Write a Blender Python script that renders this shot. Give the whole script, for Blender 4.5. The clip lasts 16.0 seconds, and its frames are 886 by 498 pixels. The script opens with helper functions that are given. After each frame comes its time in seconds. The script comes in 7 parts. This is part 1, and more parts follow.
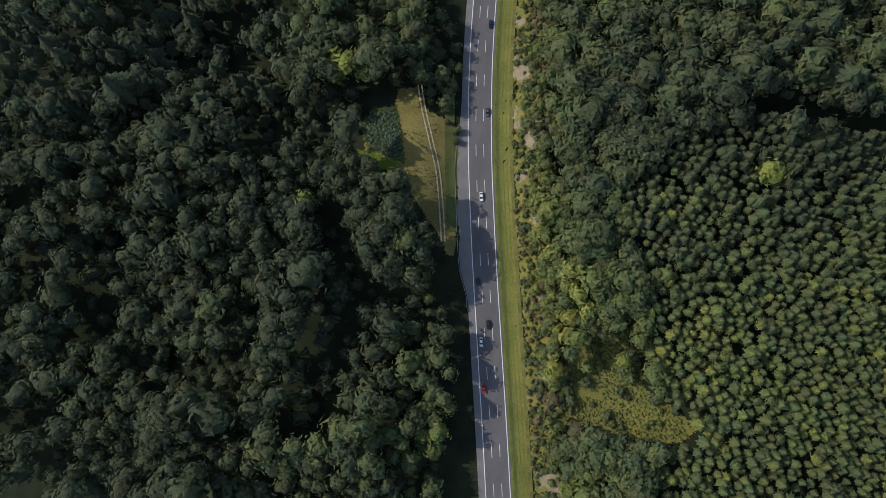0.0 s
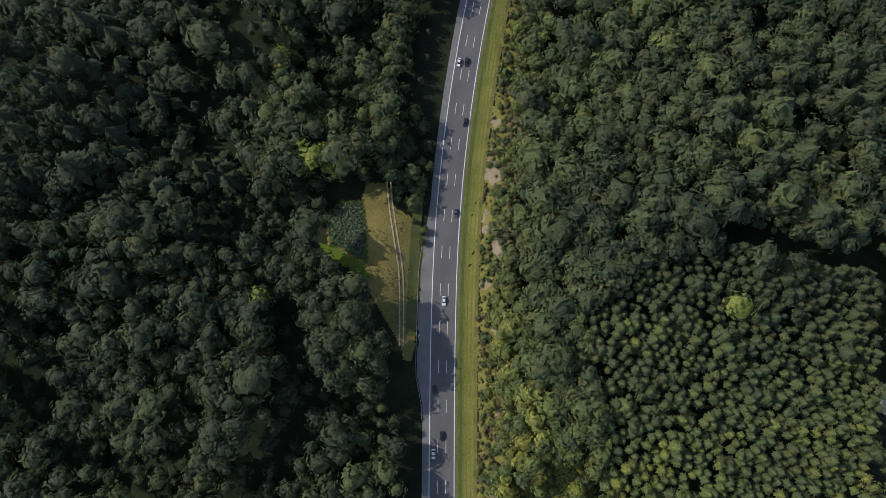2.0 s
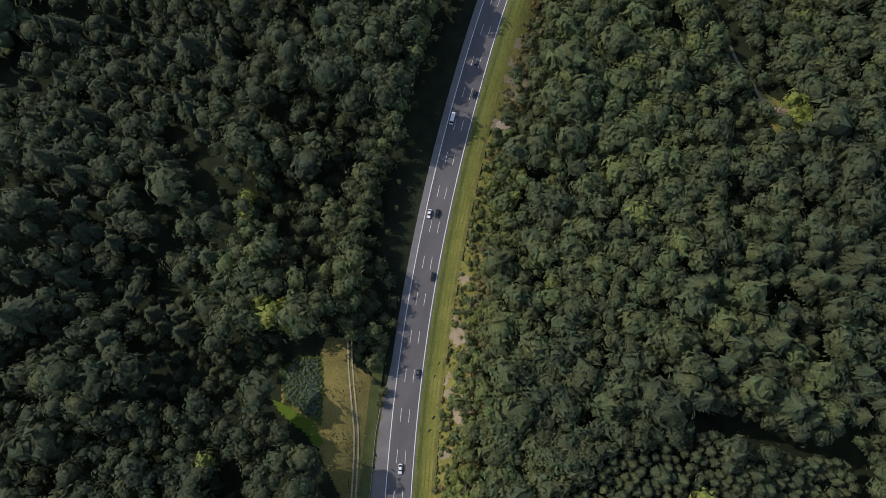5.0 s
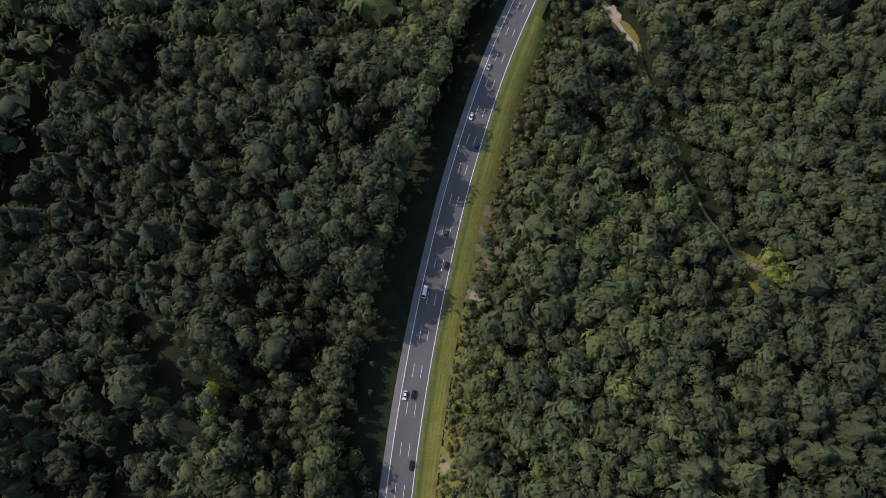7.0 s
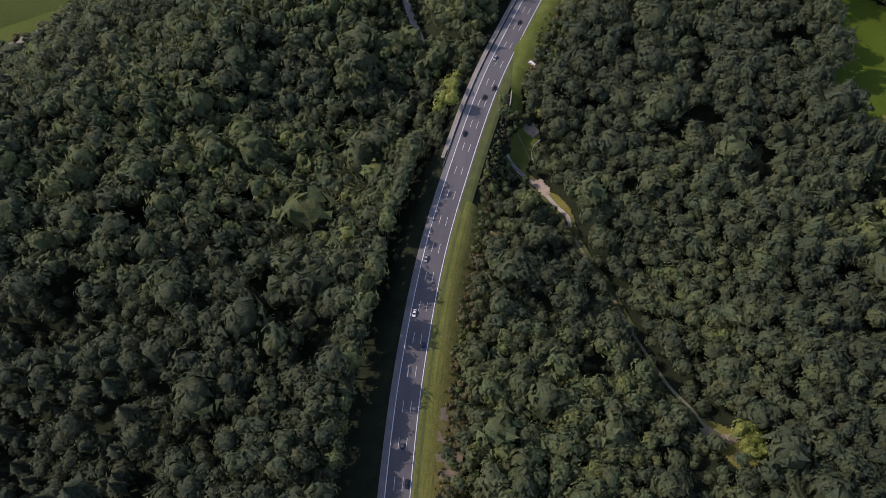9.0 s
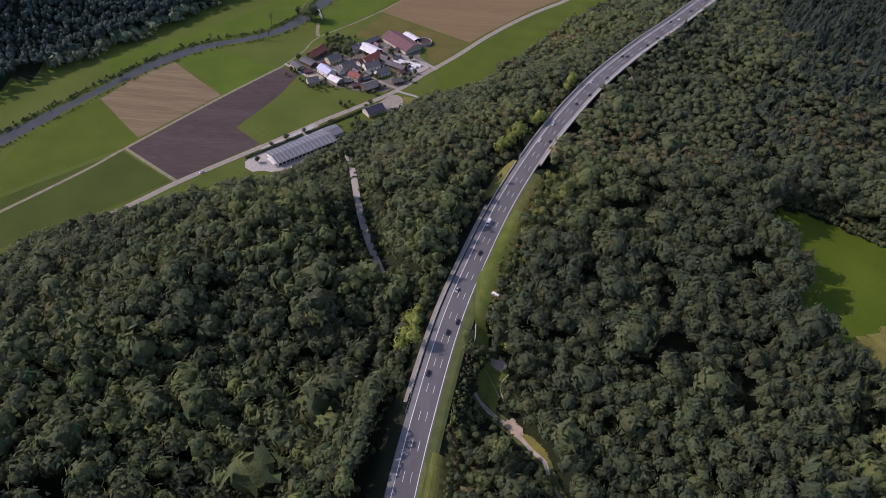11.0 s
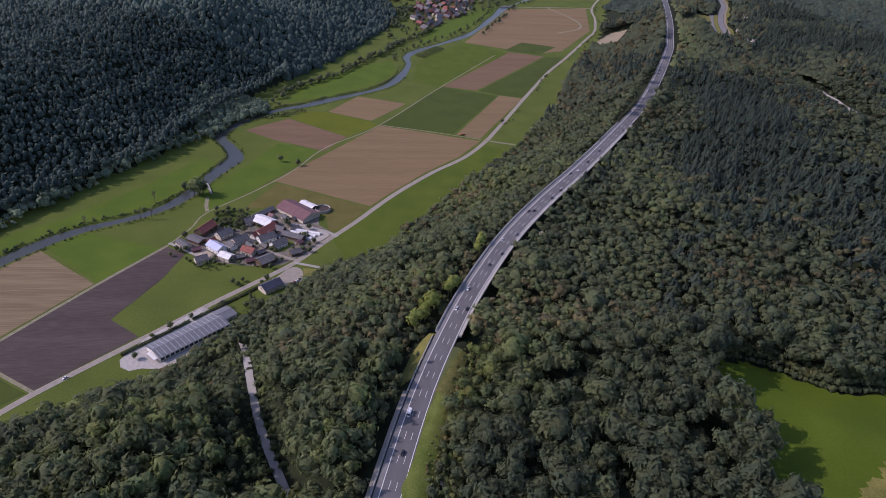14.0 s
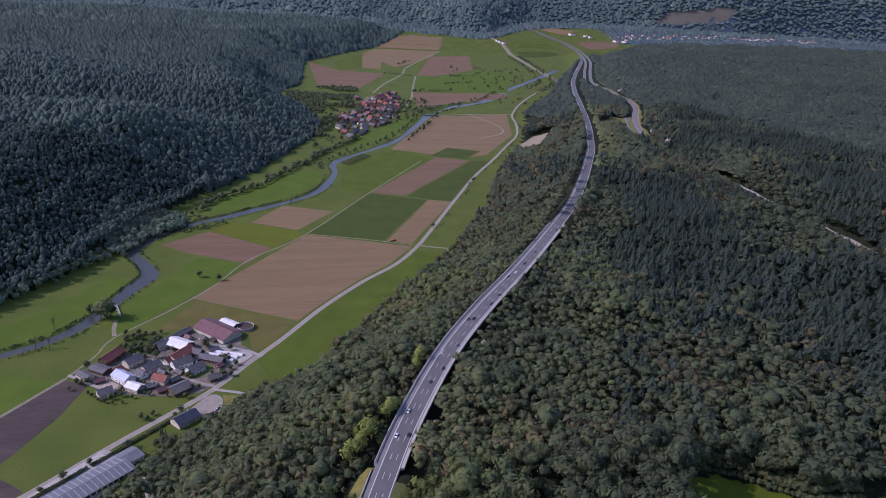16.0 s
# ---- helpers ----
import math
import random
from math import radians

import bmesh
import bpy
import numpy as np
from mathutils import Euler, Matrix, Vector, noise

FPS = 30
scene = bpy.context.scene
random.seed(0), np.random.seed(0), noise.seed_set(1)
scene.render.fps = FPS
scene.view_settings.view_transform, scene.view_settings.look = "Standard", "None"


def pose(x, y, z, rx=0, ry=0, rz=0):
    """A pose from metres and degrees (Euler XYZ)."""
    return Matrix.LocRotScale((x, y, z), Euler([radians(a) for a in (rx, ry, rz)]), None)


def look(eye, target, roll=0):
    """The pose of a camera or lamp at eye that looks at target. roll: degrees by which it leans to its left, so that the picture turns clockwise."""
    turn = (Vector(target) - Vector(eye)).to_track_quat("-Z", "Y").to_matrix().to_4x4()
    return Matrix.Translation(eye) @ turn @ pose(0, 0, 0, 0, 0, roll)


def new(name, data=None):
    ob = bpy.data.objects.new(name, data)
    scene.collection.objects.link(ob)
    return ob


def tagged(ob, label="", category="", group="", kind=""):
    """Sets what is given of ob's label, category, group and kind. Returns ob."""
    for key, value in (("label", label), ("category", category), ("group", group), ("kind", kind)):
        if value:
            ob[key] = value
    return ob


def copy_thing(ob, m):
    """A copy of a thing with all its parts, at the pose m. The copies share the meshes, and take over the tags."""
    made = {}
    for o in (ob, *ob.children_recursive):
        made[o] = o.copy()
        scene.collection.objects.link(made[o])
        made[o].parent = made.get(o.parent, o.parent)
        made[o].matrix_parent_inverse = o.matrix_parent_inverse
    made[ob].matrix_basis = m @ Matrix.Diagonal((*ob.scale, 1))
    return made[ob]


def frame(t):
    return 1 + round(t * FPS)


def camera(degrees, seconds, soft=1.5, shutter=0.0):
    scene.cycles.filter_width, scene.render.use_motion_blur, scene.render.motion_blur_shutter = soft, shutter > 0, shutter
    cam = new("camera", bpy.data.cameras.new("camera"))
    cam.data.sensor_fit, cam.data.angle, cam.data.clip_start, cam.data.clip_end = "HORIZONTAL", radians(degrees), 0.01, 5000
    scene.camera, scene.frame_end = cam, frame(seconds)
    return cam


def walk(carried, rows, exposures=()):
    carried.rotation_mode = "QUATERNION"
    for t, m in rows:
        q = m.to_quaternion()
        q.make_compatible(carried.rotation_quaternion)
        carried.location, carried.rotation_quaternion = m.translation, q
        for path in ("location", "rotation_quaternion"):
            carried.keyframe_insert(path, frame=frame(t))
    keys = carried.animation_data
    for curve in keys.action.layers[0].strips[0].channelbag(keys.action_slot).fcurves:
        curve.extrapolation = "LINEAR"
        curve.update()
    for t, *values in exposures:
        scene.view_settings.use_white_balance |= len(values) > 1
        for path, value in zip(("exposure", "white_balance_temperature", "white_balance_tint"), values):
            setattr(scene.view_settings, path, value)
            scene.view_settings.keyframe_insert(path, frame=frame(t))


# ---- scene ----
cam = camera(65.7, 16.0, 0.65)
PATH = [
    (0, (0.25, 0.88, 298.042), (0.166, 1.071, 296.053), -12.6),
    (0.5, (-0.538, 12.086, 294.462), (-0.606, 12.294, 292.474), -7.3),
    (1, (0.6, 23.176, 293.238), (0.538, 23.398, 291.251), -4.6),
    (1.5, (1.258, 33.493, 292.885), (1.198, 33.731, 290.9), -0.5),
    (2, (1.296, 44.196, 292.638), (1.245, 44.446, 290.654), 3.2),
    (2.5, (1.935, 53.478, 292.453), (1.886, 53.736, 290.47), 4.8),
    (3, (1.323, 62.327, 292.099), (1.285, 62.589, 290.116), 7.6),
    (3.2, (1.541, 65.208, 291.972), (1.503, 65.474, 289.99), 8.0),
    (5.3, (-3.69, 106.846, 289.445), (-3.753, 107.262, 287.49), 8.7),
    (5.5, (-4.87, 111.359, 289.447), (-4.935, 111.798, 287.496), 8.6),
    (6, (-6.13, 121.448, 289.083), (-6.209, 121.951, 287.15), 7.9),
    (6.5, (-7.299, 130.591, 288.762), (-7.386, 131.171, 286.85), 7.2),
    (7, (-8.043, 140.828, 288.552), (-8.134, 141.481, 286.664), 6.5),
    (7.5, (-9.769, 151.31, 289.009), (-9.845, 152.031, 287.145), 6.3),
    (8, (-10.91, 161.021, 288.733), (-10.967, 161.817, 286.899), 6.0),
    (8.5, (-11.19, 171.578, 289.183), (-11.229, 172.461, 287.389), 5.6),
    (9, (-11.517, 181.235, 289.169), (-11.544, 182.241, 287.44), 5.2),
    (9.5, (-10.915, 191.537, 288.81), (-10.929, 192.671, 287.162), 4.9),
    (10, (-10.607, 201.821, 289.347), (-10.609, 203.071, 287.786), 4.6),
    (10.2, (-11.202, 205.151, 288.866), (-11.201, 206.447, 287.342), 4.6),
    (12.3, (-11.653, 245.438, 275.558), (-11.573, 247.071, 274.407), 4.5),
    (12.5, (-11.102, 249.024, 273.843), (-10.999, 250.677, 272.722), 4.3),
    (13, (-10.963, 259.272, 270.583), (-10.805, 260.926, 269.47), 4.3),
    (13.5, (-10.584, 270.27, 267.253), (-10.402, 271.94, 266.167), 4.3),
    (14, (-9.395, 280.104, 263.891), (-9.145, 281.805, 262.869), 4.2),
    (14.5, (-8.895, 290.483, 260.58), (-8.618, 292.22, 259.627), 4.2),
    (15, (-6.957, 300.244, 257.268), (-6.657, 302.012, 256.383), 4.1),
    (15.5, (-5.423, 310.224, 254.143), (-5.037, 312.01, 253.329), 3.9),
    (16, (-4.318, 320.54, 250.735), (-3.871, 322.342, 249.992), 3.8),
]
LIFT = Vector((0, 0, 120))
walk(cam, [(t, look(Vector(eye) + LIFT, Vector(target) + LIFT, roll)) for t, eye, target, roll in PATH],
     [(0, 0.42, 6470, 12), (4, 0.41, 6580, 13), (6, 0.41, 6620, 15), (9, 0.44, 6620, 27), (12.5, 0.47, 6380, 31), (14.5, 0.45, 6190, 36), (15.2, 0.45, 6110, 38), (16, 0.46, 5780, 38)])

# ---- light ----
SUN_ELEV, SUN_FROM = 38.0, (-1.0, 0.1)
world = bpy.data.worlds.new("sky")
scene.world = world
world.use_nodes = True
sky = world.node_tree.nodes.new("ShaderNodeTexSky")
sky.sky_type, sky.sun_disc = "NISHITA", False
sky.sun_elevation = radians(SUN_ELEV)
sky.sun_rotation = math.atan2(SUN_FROM[0], SUN_FROM[1])
background = world.node_tree.nodes["Background"]
background.inputs["Strength"].default_value = 0.15
world.node_tree.links.new(sky.outputs[0], background.inputs[0])
sun = new("sun", bpy.data.lights.new("sun", "SUN"))
sun.data.energy, sun.data.angle, sun.data.color = 2.65, radians(0.5), (1.0, 0.94, 0.85)
sun_way = Vector((*SUN_FROM, 0)).normalized() * math.cos(radians(SUN_ELEV)) + Vector((0, 0, math.sin(radians(SUN_ELEV))))
sun.matrix_world = look(sun_way * 900, (0, 0, 0))


# ---- materials ----
def material(name, dark, light, scale=1.0, rough=0.85, fine=9.0, bump=0.3, metal=0.0, spec=0.3, stretch=(1, 1, 1), random_by="", turn=0.0):
    """Two-scale noise between two colours, with a little relief; scale in features per metre."""
    m = bpy.data.materials.new(name)
    m.use_nodes = True
    nt = m.node_tree
    b = nt.nodes["Principled BSDF"]
    tc = nt.nodes.new("ShaderNodeTexCoord")
    mp = nt.nodes.new("ShaderNodeMapping")
    mp.inputs["Scale"].default_value = stretch
    mp.inputs["Rotation"].default_value = (0, 0, radians(turn))
    mp.vector_type = "POINT"
    nt.links.new(tc.outputs["Object"], mp.inputs[0])
    big, small = nt.nodes.new("ShaderNodeTexNoise"), nt.nodes.new("ShaderNodeTexNoise")
    for n, sc in ((big, scale), (small, scale * fine)):
        n.inputs["Scale"].default_value = sc
        n.inputs["Detail"].default_value = 4
        nt.links.new(mp.outputs[0], n.inputs["Vector"])
    add = nt.nodes.new("ShaderNodeMath")
    add.operation = "ADD"
    nt.links.new(big.outputs["Fac"], add.inputs[0])
    nt.links.new(small.outputs["Fac"], add.inputs[1])
    fac = add.outputs[0]
    low, high = 0.7, 1.3
    if random_by:
        if random_by == "object":
            src = nt.nodes.new("ShaderNodeObjectInfo").outputs["Random"]
        else:
            src = nt.nodes.new("ShaderNodeNewGeometry").outputs["Random Per Island"]
        more = nt.nodes.new("ShaderNodeMath")
        more.operation = "ADD"
        nt.links.new(fac, more.inputs[0])
        nt.links.new(src, more.inputs[1])
        fac, low, high = more.outputs[0], 0.9, 2.1
    rng = nt.nodes.new("ShaderNodeMapRange")
    rng.inputs["From Min"].default_value, rng.inputs["From Max"].default_value = low, high
    nt.links.new(fac, rng.inputs[0])
    mix = nt.nodes.new("ShaderNodeMix")
    mix.data_type = "RGBA"
    mix.inputs[6].default_value, mix.inputs[7].default_value = (*dark, 1), (*light, 1)
    nt.links.new(rng.outputs[0], mix.inputs[0])
    nt.links.new(mix.outputs[2], b.inputs["Base Color"])
    b.inputs["Roughness"].default_value, b.inputs["Metallic"].default_value = rough, metal
    b.inputs["Specular IOR Level"].default_value = spec
    if bump:
        bn = nt.nodes.new("ShaderNodeBump")
        bn.inputs["Strength"].default_value, bn.inputs["Distance"].default_value = bump, 0.5 / scale / fine
        nt.links.new(small.outputs["Fac"], bn.inputs["Height"])
        nt.links.new(bn.outputs[0], b.inputs["Normal"])
    return m


def foliage(name, stops, rough=0.75, grain=1.1, contrast=0.45, depth=1.0):
    """Leaf clumps: a colour for each tree, with light differences from clump to clump."""
    m = bpy.data.materials.new(name)
    m.use_nodes = True
    nt = m.node_tree
    b = nt.nodes["Principled BSDF"]
    at = nt.nodes.new("ShaderNodeAttribute")
    at.attribute_name = "tint"
    info = nt.nodes.new("ShaderNodeObjectInfo")
    geo = nt.nodes.new("ShaderNodeNewGeometry")
    both = nt.nodes.new("ShaderNodeMath")
    both.operation = "ADD"
    nt.links.new(at.outputs["Fac"], both.inputs[0])
    amount = nt.nodes.new("ShaderNodeMapRange")
    amount.inputs["To Min"].default_value, amount.inputs["To Max"].default_value = -0.07, 0.07
    nt.links.new(geo.outputs["Random Per Island"], amount.inputs[0])
    nt.links.new(amount.outputs[0], both.inputs[1])
    if "single" in name:
        third = nt.nodes.new("ShaderNodeMath")
        third.operation = "ADD"
        nt.links.new(both.outputs[0], third.inputs[0])
        spread = nt.nodes.new("ShaderNodeMapRange")
        spread.inputs["To Min"].default_value, spread.inputs["To Max"].default_value = -0.3, 0.3
        nt.links.new(info.outputs["Random"], spread.inputs[0])
        nt.links.new(spread.outputs[0], third.inputs[1])
        both = third
    ramp = nt.nodes.new("ShaderNodeValToRGB")
    el = ramp.color_ramp.elements
    el[0].position, el[0].color = stops[0][0], (*stops[0][1], 1)
    el[1].position, el[1].color = stops[-1][0], (*stops[-1][1], 1)
    for p, c in stops[1:-1]:
        e = el.new(p)
        e.color = (*c, 1)
    nt.links.new(both.outputs[0], ramp.inputs[0])
    # leaves: fine relief and light and dark specks
    tc = nt.nodes.new("ShaderNodeTexCoord")
    specks = nt.nodes.new("ShaderNodeTexNoise")
    specks.inputs["Scale"].default_value, specks.inputs["Detail"].default_value, specks.inputs["Roughness"].default_value = grain, 3, 0.7
    nt.links.new(tc.outputs["Object"], specks.inputs["Vector"])
    spread = nt.nodes.new("ShaderNodeMapRange")
    spread.inputs["From Min"].default_value, spread.inputs["From Max"].default_value = 0.3, 0.7
    spread.inputs["To Min"].default_value, spread.inputs["To Max"].default_value = 1 - contrast, 1 + contrast
    nt.links.new(specks.outputs["Fac"], spread.inputs[0])
    leafy = nt.nodes.new("ShaderNodeVectorMath")
    leafy.operation = "SCALE"
    nt.links.new(ramp.outputs[0], leafy.inputs[0])
    nt.links.new(spread.outputs[0], leafy.inputs["Scale"])
    # kinds of trees: warmer and cooler greens from group to group
    kinds = nt.nodes.new("ShaderNodeTexNoise")
    kinds.inputs["Scale"].default_value, kinds.inputs["Detail"].default_value = 0.13, 3
    nt.links.new(tc.outputs["Object"], kinds.inputs["Vector"])
    part_of = nt.nodes.new("ShaderNodeMapRange")
    part_of.inputs["From Min"].default_value, part_of.inputs["From Max"].default_value = 0.36, 0.64
    nt.links.new(kinds.outputs["Fac"], part_of.inputs[0])
    hue = nt.nodes.new("ShaderNodeMix")
    hue.data_type = "RGBA"
    hue.inputs[6].default_value, hue.inputs[7].default_value = (0.90, 1.0, 1.03, 1), (1.13, 1.0, 0.89, 1)
    nt.links.new(part_of.outputs[0], hue.inputs[0])
    hued = nt.nodes.new("ShaderNodeVectorMath")
    hued.operation = "MULTIPLY"
    nt.links.new(leafy.outputs[0], hued.inputs[0])
    nt.links.new(hue.outputs[2], hued.inputs[1])
    nt.links.new(hued.outputs[0], b.inputs["Base Color"])
    relief = nt.nodes.new("ShaderNodeBump")
    relief.inputs["Strength"].default_value, relief.inputs["Distance"].default_value = 1.0, depth
    nt.links.new(specks.outputs["Fac"], relief.inputs["Height"])
    nt.links.new(relief.outputs[0], b.inputs["Normal"])
    b.inputs["Roughness"].default_value = rough
    b.inputs["Specular IOR Level"].default_value = 0.18
    # light that passes through the leaves
    through_leaf = nt.nodes.new("ShaderNodeBsdfTranslucent")
    weaker = nt.nodes.new("ShaderNodeVectorMath")
    weaker.operation = "SCALE"
    weaker.inputs["Scale"].default_value = 0.85
    nt.links.new(hued.outputs[0], weaker.inputs[0])
    nt.links.new(weaker.outputs[0], through_leaf.inputs["Color"])
    both_ways = nt.nodes.new("ShaderNodeAddShader")
    nt.links.new(b.outputs[0], both_ways.inputs[0])
    nt.links.new(through_leaf.outputs[0], both_ways.inputs[1])
    nt.links.new(both_ways.outputs[0], nt.nodes["Material Output"].inputs["Surface"])
    return m


LEAF = [(0.0, (0.039, 0.050, 0.027)), (0.35, (0.058, 0.072, 0.034)), (0.65, (0.076, 0.095, 0.037)), (0.9, (0.106, 0.128, 0.037)), (1.0, (0.16, 0.168, 0.043))]
# far foliage: the blue of distance haze is put into these colours
HAZED_LEAF = [(0.0, (0.024, 0.042, 0.037)), (0.5, (0.040, 0.062, 0.053)), (1.0, (0.066, 0.096, 0.070))]
leaf = foliage("foliage", LEAF)
leaf_single = foliage("foliage_single", LEAF)
leaf_hazed = foliage("foliage_far_hazed", HAZED_LEAF, grain=0.35, contrast=0.3, depth=0.8)
# paler and bluer still: haze over the closing ridge, painted into the leaves
leaf_ridge_hazed = foliage("foliage_ridge_hazed", [(0.0, (0.050, 0.076, 0.074)), (0.5, (0.066, 0.096, 0.090)), (1.0, (0.090, 0.122, 0.108))], grain=0.1, contrast=0.3, depth=2.0)
leaf_dark = foliage("foliage_dark", [(0.0, (0.026, 0.038, 0.029)), (0.5, (0.041, 0.056, 0.038)), (1.0, (0.066, 0.082, 0.046))])
leaf_willow = foliage("foliage_willow", [(0.0, (0.050, 0.075, 0.054)), (0.5, (0.075, 0.105, 0.074)), (1.0, (0.110, 0.145, 0.095))])
leaf_brown = foliage("foliage_brown", [(0.0, (0.052, 0.050, 0.026)), (0.5, (0.088, 0.080, 0.040)), (1.0, (0.150, 0.128, 0.058))])
bark = material("bark", (0.05, 0.04, 0.03), (0.12, 0.10, 0.08), 3.0)
asphalt = material("asphalt", (0.080, 0.076, 0.077), (0.118, 0.112, 0.111), 0.15, 0.8, 30, 0.1, stretch=(1, 0.3, 1))
shoulder_asphalt = material("shoulder_asphalt", (0.12, 0.115, 0.112), (0.18, 0.172, 0.165), 0.2, 0.85, 25, 0.1)
paint = material("road_paint", (0.5, 0.5, 0.49), (0.75, 0.75, 0.73), 1.5, 0.6, 6, 0.05)
concrete = material("concrete", (0.26, 0.245, 0.222), (0.40, 0.375, 0.34), 0.4, 0.85, 12, 0.2)
steel = material("galvanised_steel", (0.35, 0.36, 0.37), (0.5, 0.5, 0.5), 1.0, 0.45, 8, 0.1, metal=0.8)
lane_asphalt = material("lane_asphalt", (0.195, 0.170, 0.138), (0.275, 0.243, 0.200), 0.2, 0.85, 25, 0.1)
pale_asphalt = material("pale_asphalt", (0.23, 0.215, 0.19), (0.31, 0.29, 0.26), 0.2, 0.85, 25, 0.1)
lane_gravel = material("gravel_lane", (0.24, 0.215, 0.18), (0.38, 0.345, 0.30), 0.3, 0.9, 14, 0.3)
bare_earth = material("bare_earth", (0.14, 0.110, 0.070), (0.26, 0.215, 0.145), 0.25, 0.9, 10, 0.4)
rut_earth = material("rut_earth", (0.26, 0.215, 0.13), (0.42, 0.36, 0.23), 0.4, 0.9, 8, 0.3)
rough_verge = material("rough_verge", (0.048, 0.066, 0.016), (0.155, 0.135, 0.045), 0.22, 0.9, 9, 0.5, spec=0.1)
sand = material("pale_sand", (0.24, 0.19, 0.14), (0.40, 0.33, 0.26), 0.25, 0.9, 10, 0.4)
rock = material("limestone", (0.25, 0.22, 0.18), (0.48, 0.44, 0.38), 0.3, 0.9, 7, 0.5)
# distant wooded ground, its base colour blued to carry the haze
hazed_wooded_hill = material("hazed_wooded_hill", (0.026, 0.044, 0.066), (0.060, 0.088, 0.110), 0.02, 0.95, 7, 1.0)
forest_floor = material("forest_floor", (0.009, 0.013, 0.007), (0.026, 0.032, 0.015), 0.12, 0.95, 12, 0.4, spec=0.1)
verge_grass = material("verge_grass", (0.066, 0.094, 0.016), (0.140, 0.157, 0.038), 0.09, 0.9, 14, 0.4, spec=0.1)
dry_grass = material("dry_grass", (0.088, 0.094, 0.022), (0.185, 0.165, 0.048), 0.12, 0.9, 10, 0.4, spec=0.1)
meadow = material("meadow", (0.048, 0.074, 0.009), (0.080, 0.106, 0.014), 0.03, 0.9, 25, 0.3, spec=0.1)
meadow_light = material("bright_meadow", (0.050, 0.086, 0.010), (0.080, 0.118, 0.015), 0.03, 0.9, 25, 0.3, spec=0.1)
valley_grass = material("valley_grass", (0.056, 0.080, 0.014), (0.091, 0.112, 0.023), 0.02, 0.9, 30, 0.3, spec=0.1)
pasture_green = material("pasture_green", (0.049, 0.078, 0.006), (0.070, 0.100, 0.009), 0.03, 0.9, 25, 0.3, spec=0.1)
crop_green = material("green_crop", (0.038, 0.056, 0.011), (0.058, 0.078, 0.016), 0.03, 0.9, 30, 0.4, spec=0.1)
soil_dark = material("ploughed_soil", (0.050, 0.038, 0.035), (0.085, 0.066, 0.060), 0.04, 0.95, 14, 0.5, turn=-50, stretch=(0.15, 1, 1), spec=0.1)
soil_tan = material("tan_stubble", (0.148, 0.101, 0.053), (0.184, 0.130, 0.069), 0.05, 0.95, 10, 0.4, turn=-52, stretch=(0.07, 1, 1), spec=0.1)
lime_crop = material("lime_crop", (0.074, 0.090, 0.009), (0.100, 0.115, 0.013), 0.03, 0.9, 25, 0.3, spec=0.1)
dry_pasture = material("dry_pasture", (0.078, 0.074, 0.019), (0.118, 0.103, 0.032), 0.05, 0.9, 18, 0.3, spec=0.1)
glade_grass = material("glade_grass", (0.104, 0.092, 0.028), (0.200, 0.166, 0.056), 0.12, 0.9, 10, 0.4, spec=0.1)
pale_stubble = material("pale_stubble", (0.112, 0.098, 0.074), (0.150, 0.132, 0.100), 0.02, 0.95, 12, 0.4)
soil_rose = material("rose_soil", (0.122, 0.077, 0.046), (0.164, 0.108, 0.066), 0.05, 0.95, 10, 0.4, turn=-52, stretch=(0.1, 1, 1), spec=0.1)
stubble = material("striped_stubble", (0.130, 0.095, 0.055), (0.200, 0.155, 0.090), 0.10, 0.95, 5, 0.4, turn=40, stretch=(0.06, 1, 1), spec=0.1)
water = material("river_water", (0.034, 0.039, 0.033), (0.050, 0.055, 0.047), 0.05, 0.3, 20, 0.1, spec=0.28)


# ---- helpers for building ----
def mesh_np(name, verts, faces, mats, tint=None, which=None, smooth=False):
    """An object out of arrays: vertices (n, 3) and faces (m, 3 or 4)."""
    me = bpy.data.meshes.new(name)
    k = faces.shape[1]
    me.vertices.add(len(verts))
    me.vertices.foreach_set("co", np.ascontiguousarray(verts, np.float32).ravel())
    me.loops.add(faces.size)
    me.loops.foreach_set("vertex_index", np.ascontiguousarray(faces, np.int32).ravel())
    me.polygons.add(len(faces))
    me.polygons.foreach_set("loop_start", np.arange(0, faces.size, k, dtype=np.int32))
    if which is not None:
        me.polygons.foreach_set("material_index", np.ascontiguousarray(which, np.int32))
    me.polygons.foreach_set("use_smooth", np.full(len(faces), smooth))
    for m in mats:
        me.materials.append(m)
    if tint is not None:
        me.attributes.new("tint", "FLOAT", "POINT").data.foreach_set("value", np.ascontiguousarray(tint, np.float32))
    me.update(calc_edges=True)
    return new(name, me)


def part(name, bm, mat, parent, label=""):
    """Links a bmesh as one mesh object under a thing or a part."""
    me = bpy.data.meshes.new(name)
    bm.to_mesh(me)
    bm.free()
    me.materials.append(mat)
    ob = new(name, me)
    if parent:
        ob.parent = parent
    return tagged(ob, label)


def box(bm, x, y, z, sx, sy, sz, turn=0.0):
    """A box with its base middle at x, y, z."""
    m = pose(x, y, z + sz / 2, 0, 0, turn) @ Matrix.Diagonal((sx, sy, sz, 1))
    return bmesh.ops.create_cube(bm, size=1, matrix=m)["verts"]


def bevelled_box(x, y, z, sx, sy, sz, r=0.05, turn=0.0):
    bm = bmesh.new()
    box(bm, x, y, z, sx, sy, sz, turn)
    bmesh.ops.bevel(bm, geom=bm.edges[:], offset=r, segments=2, affect="EDGES")
    return bm


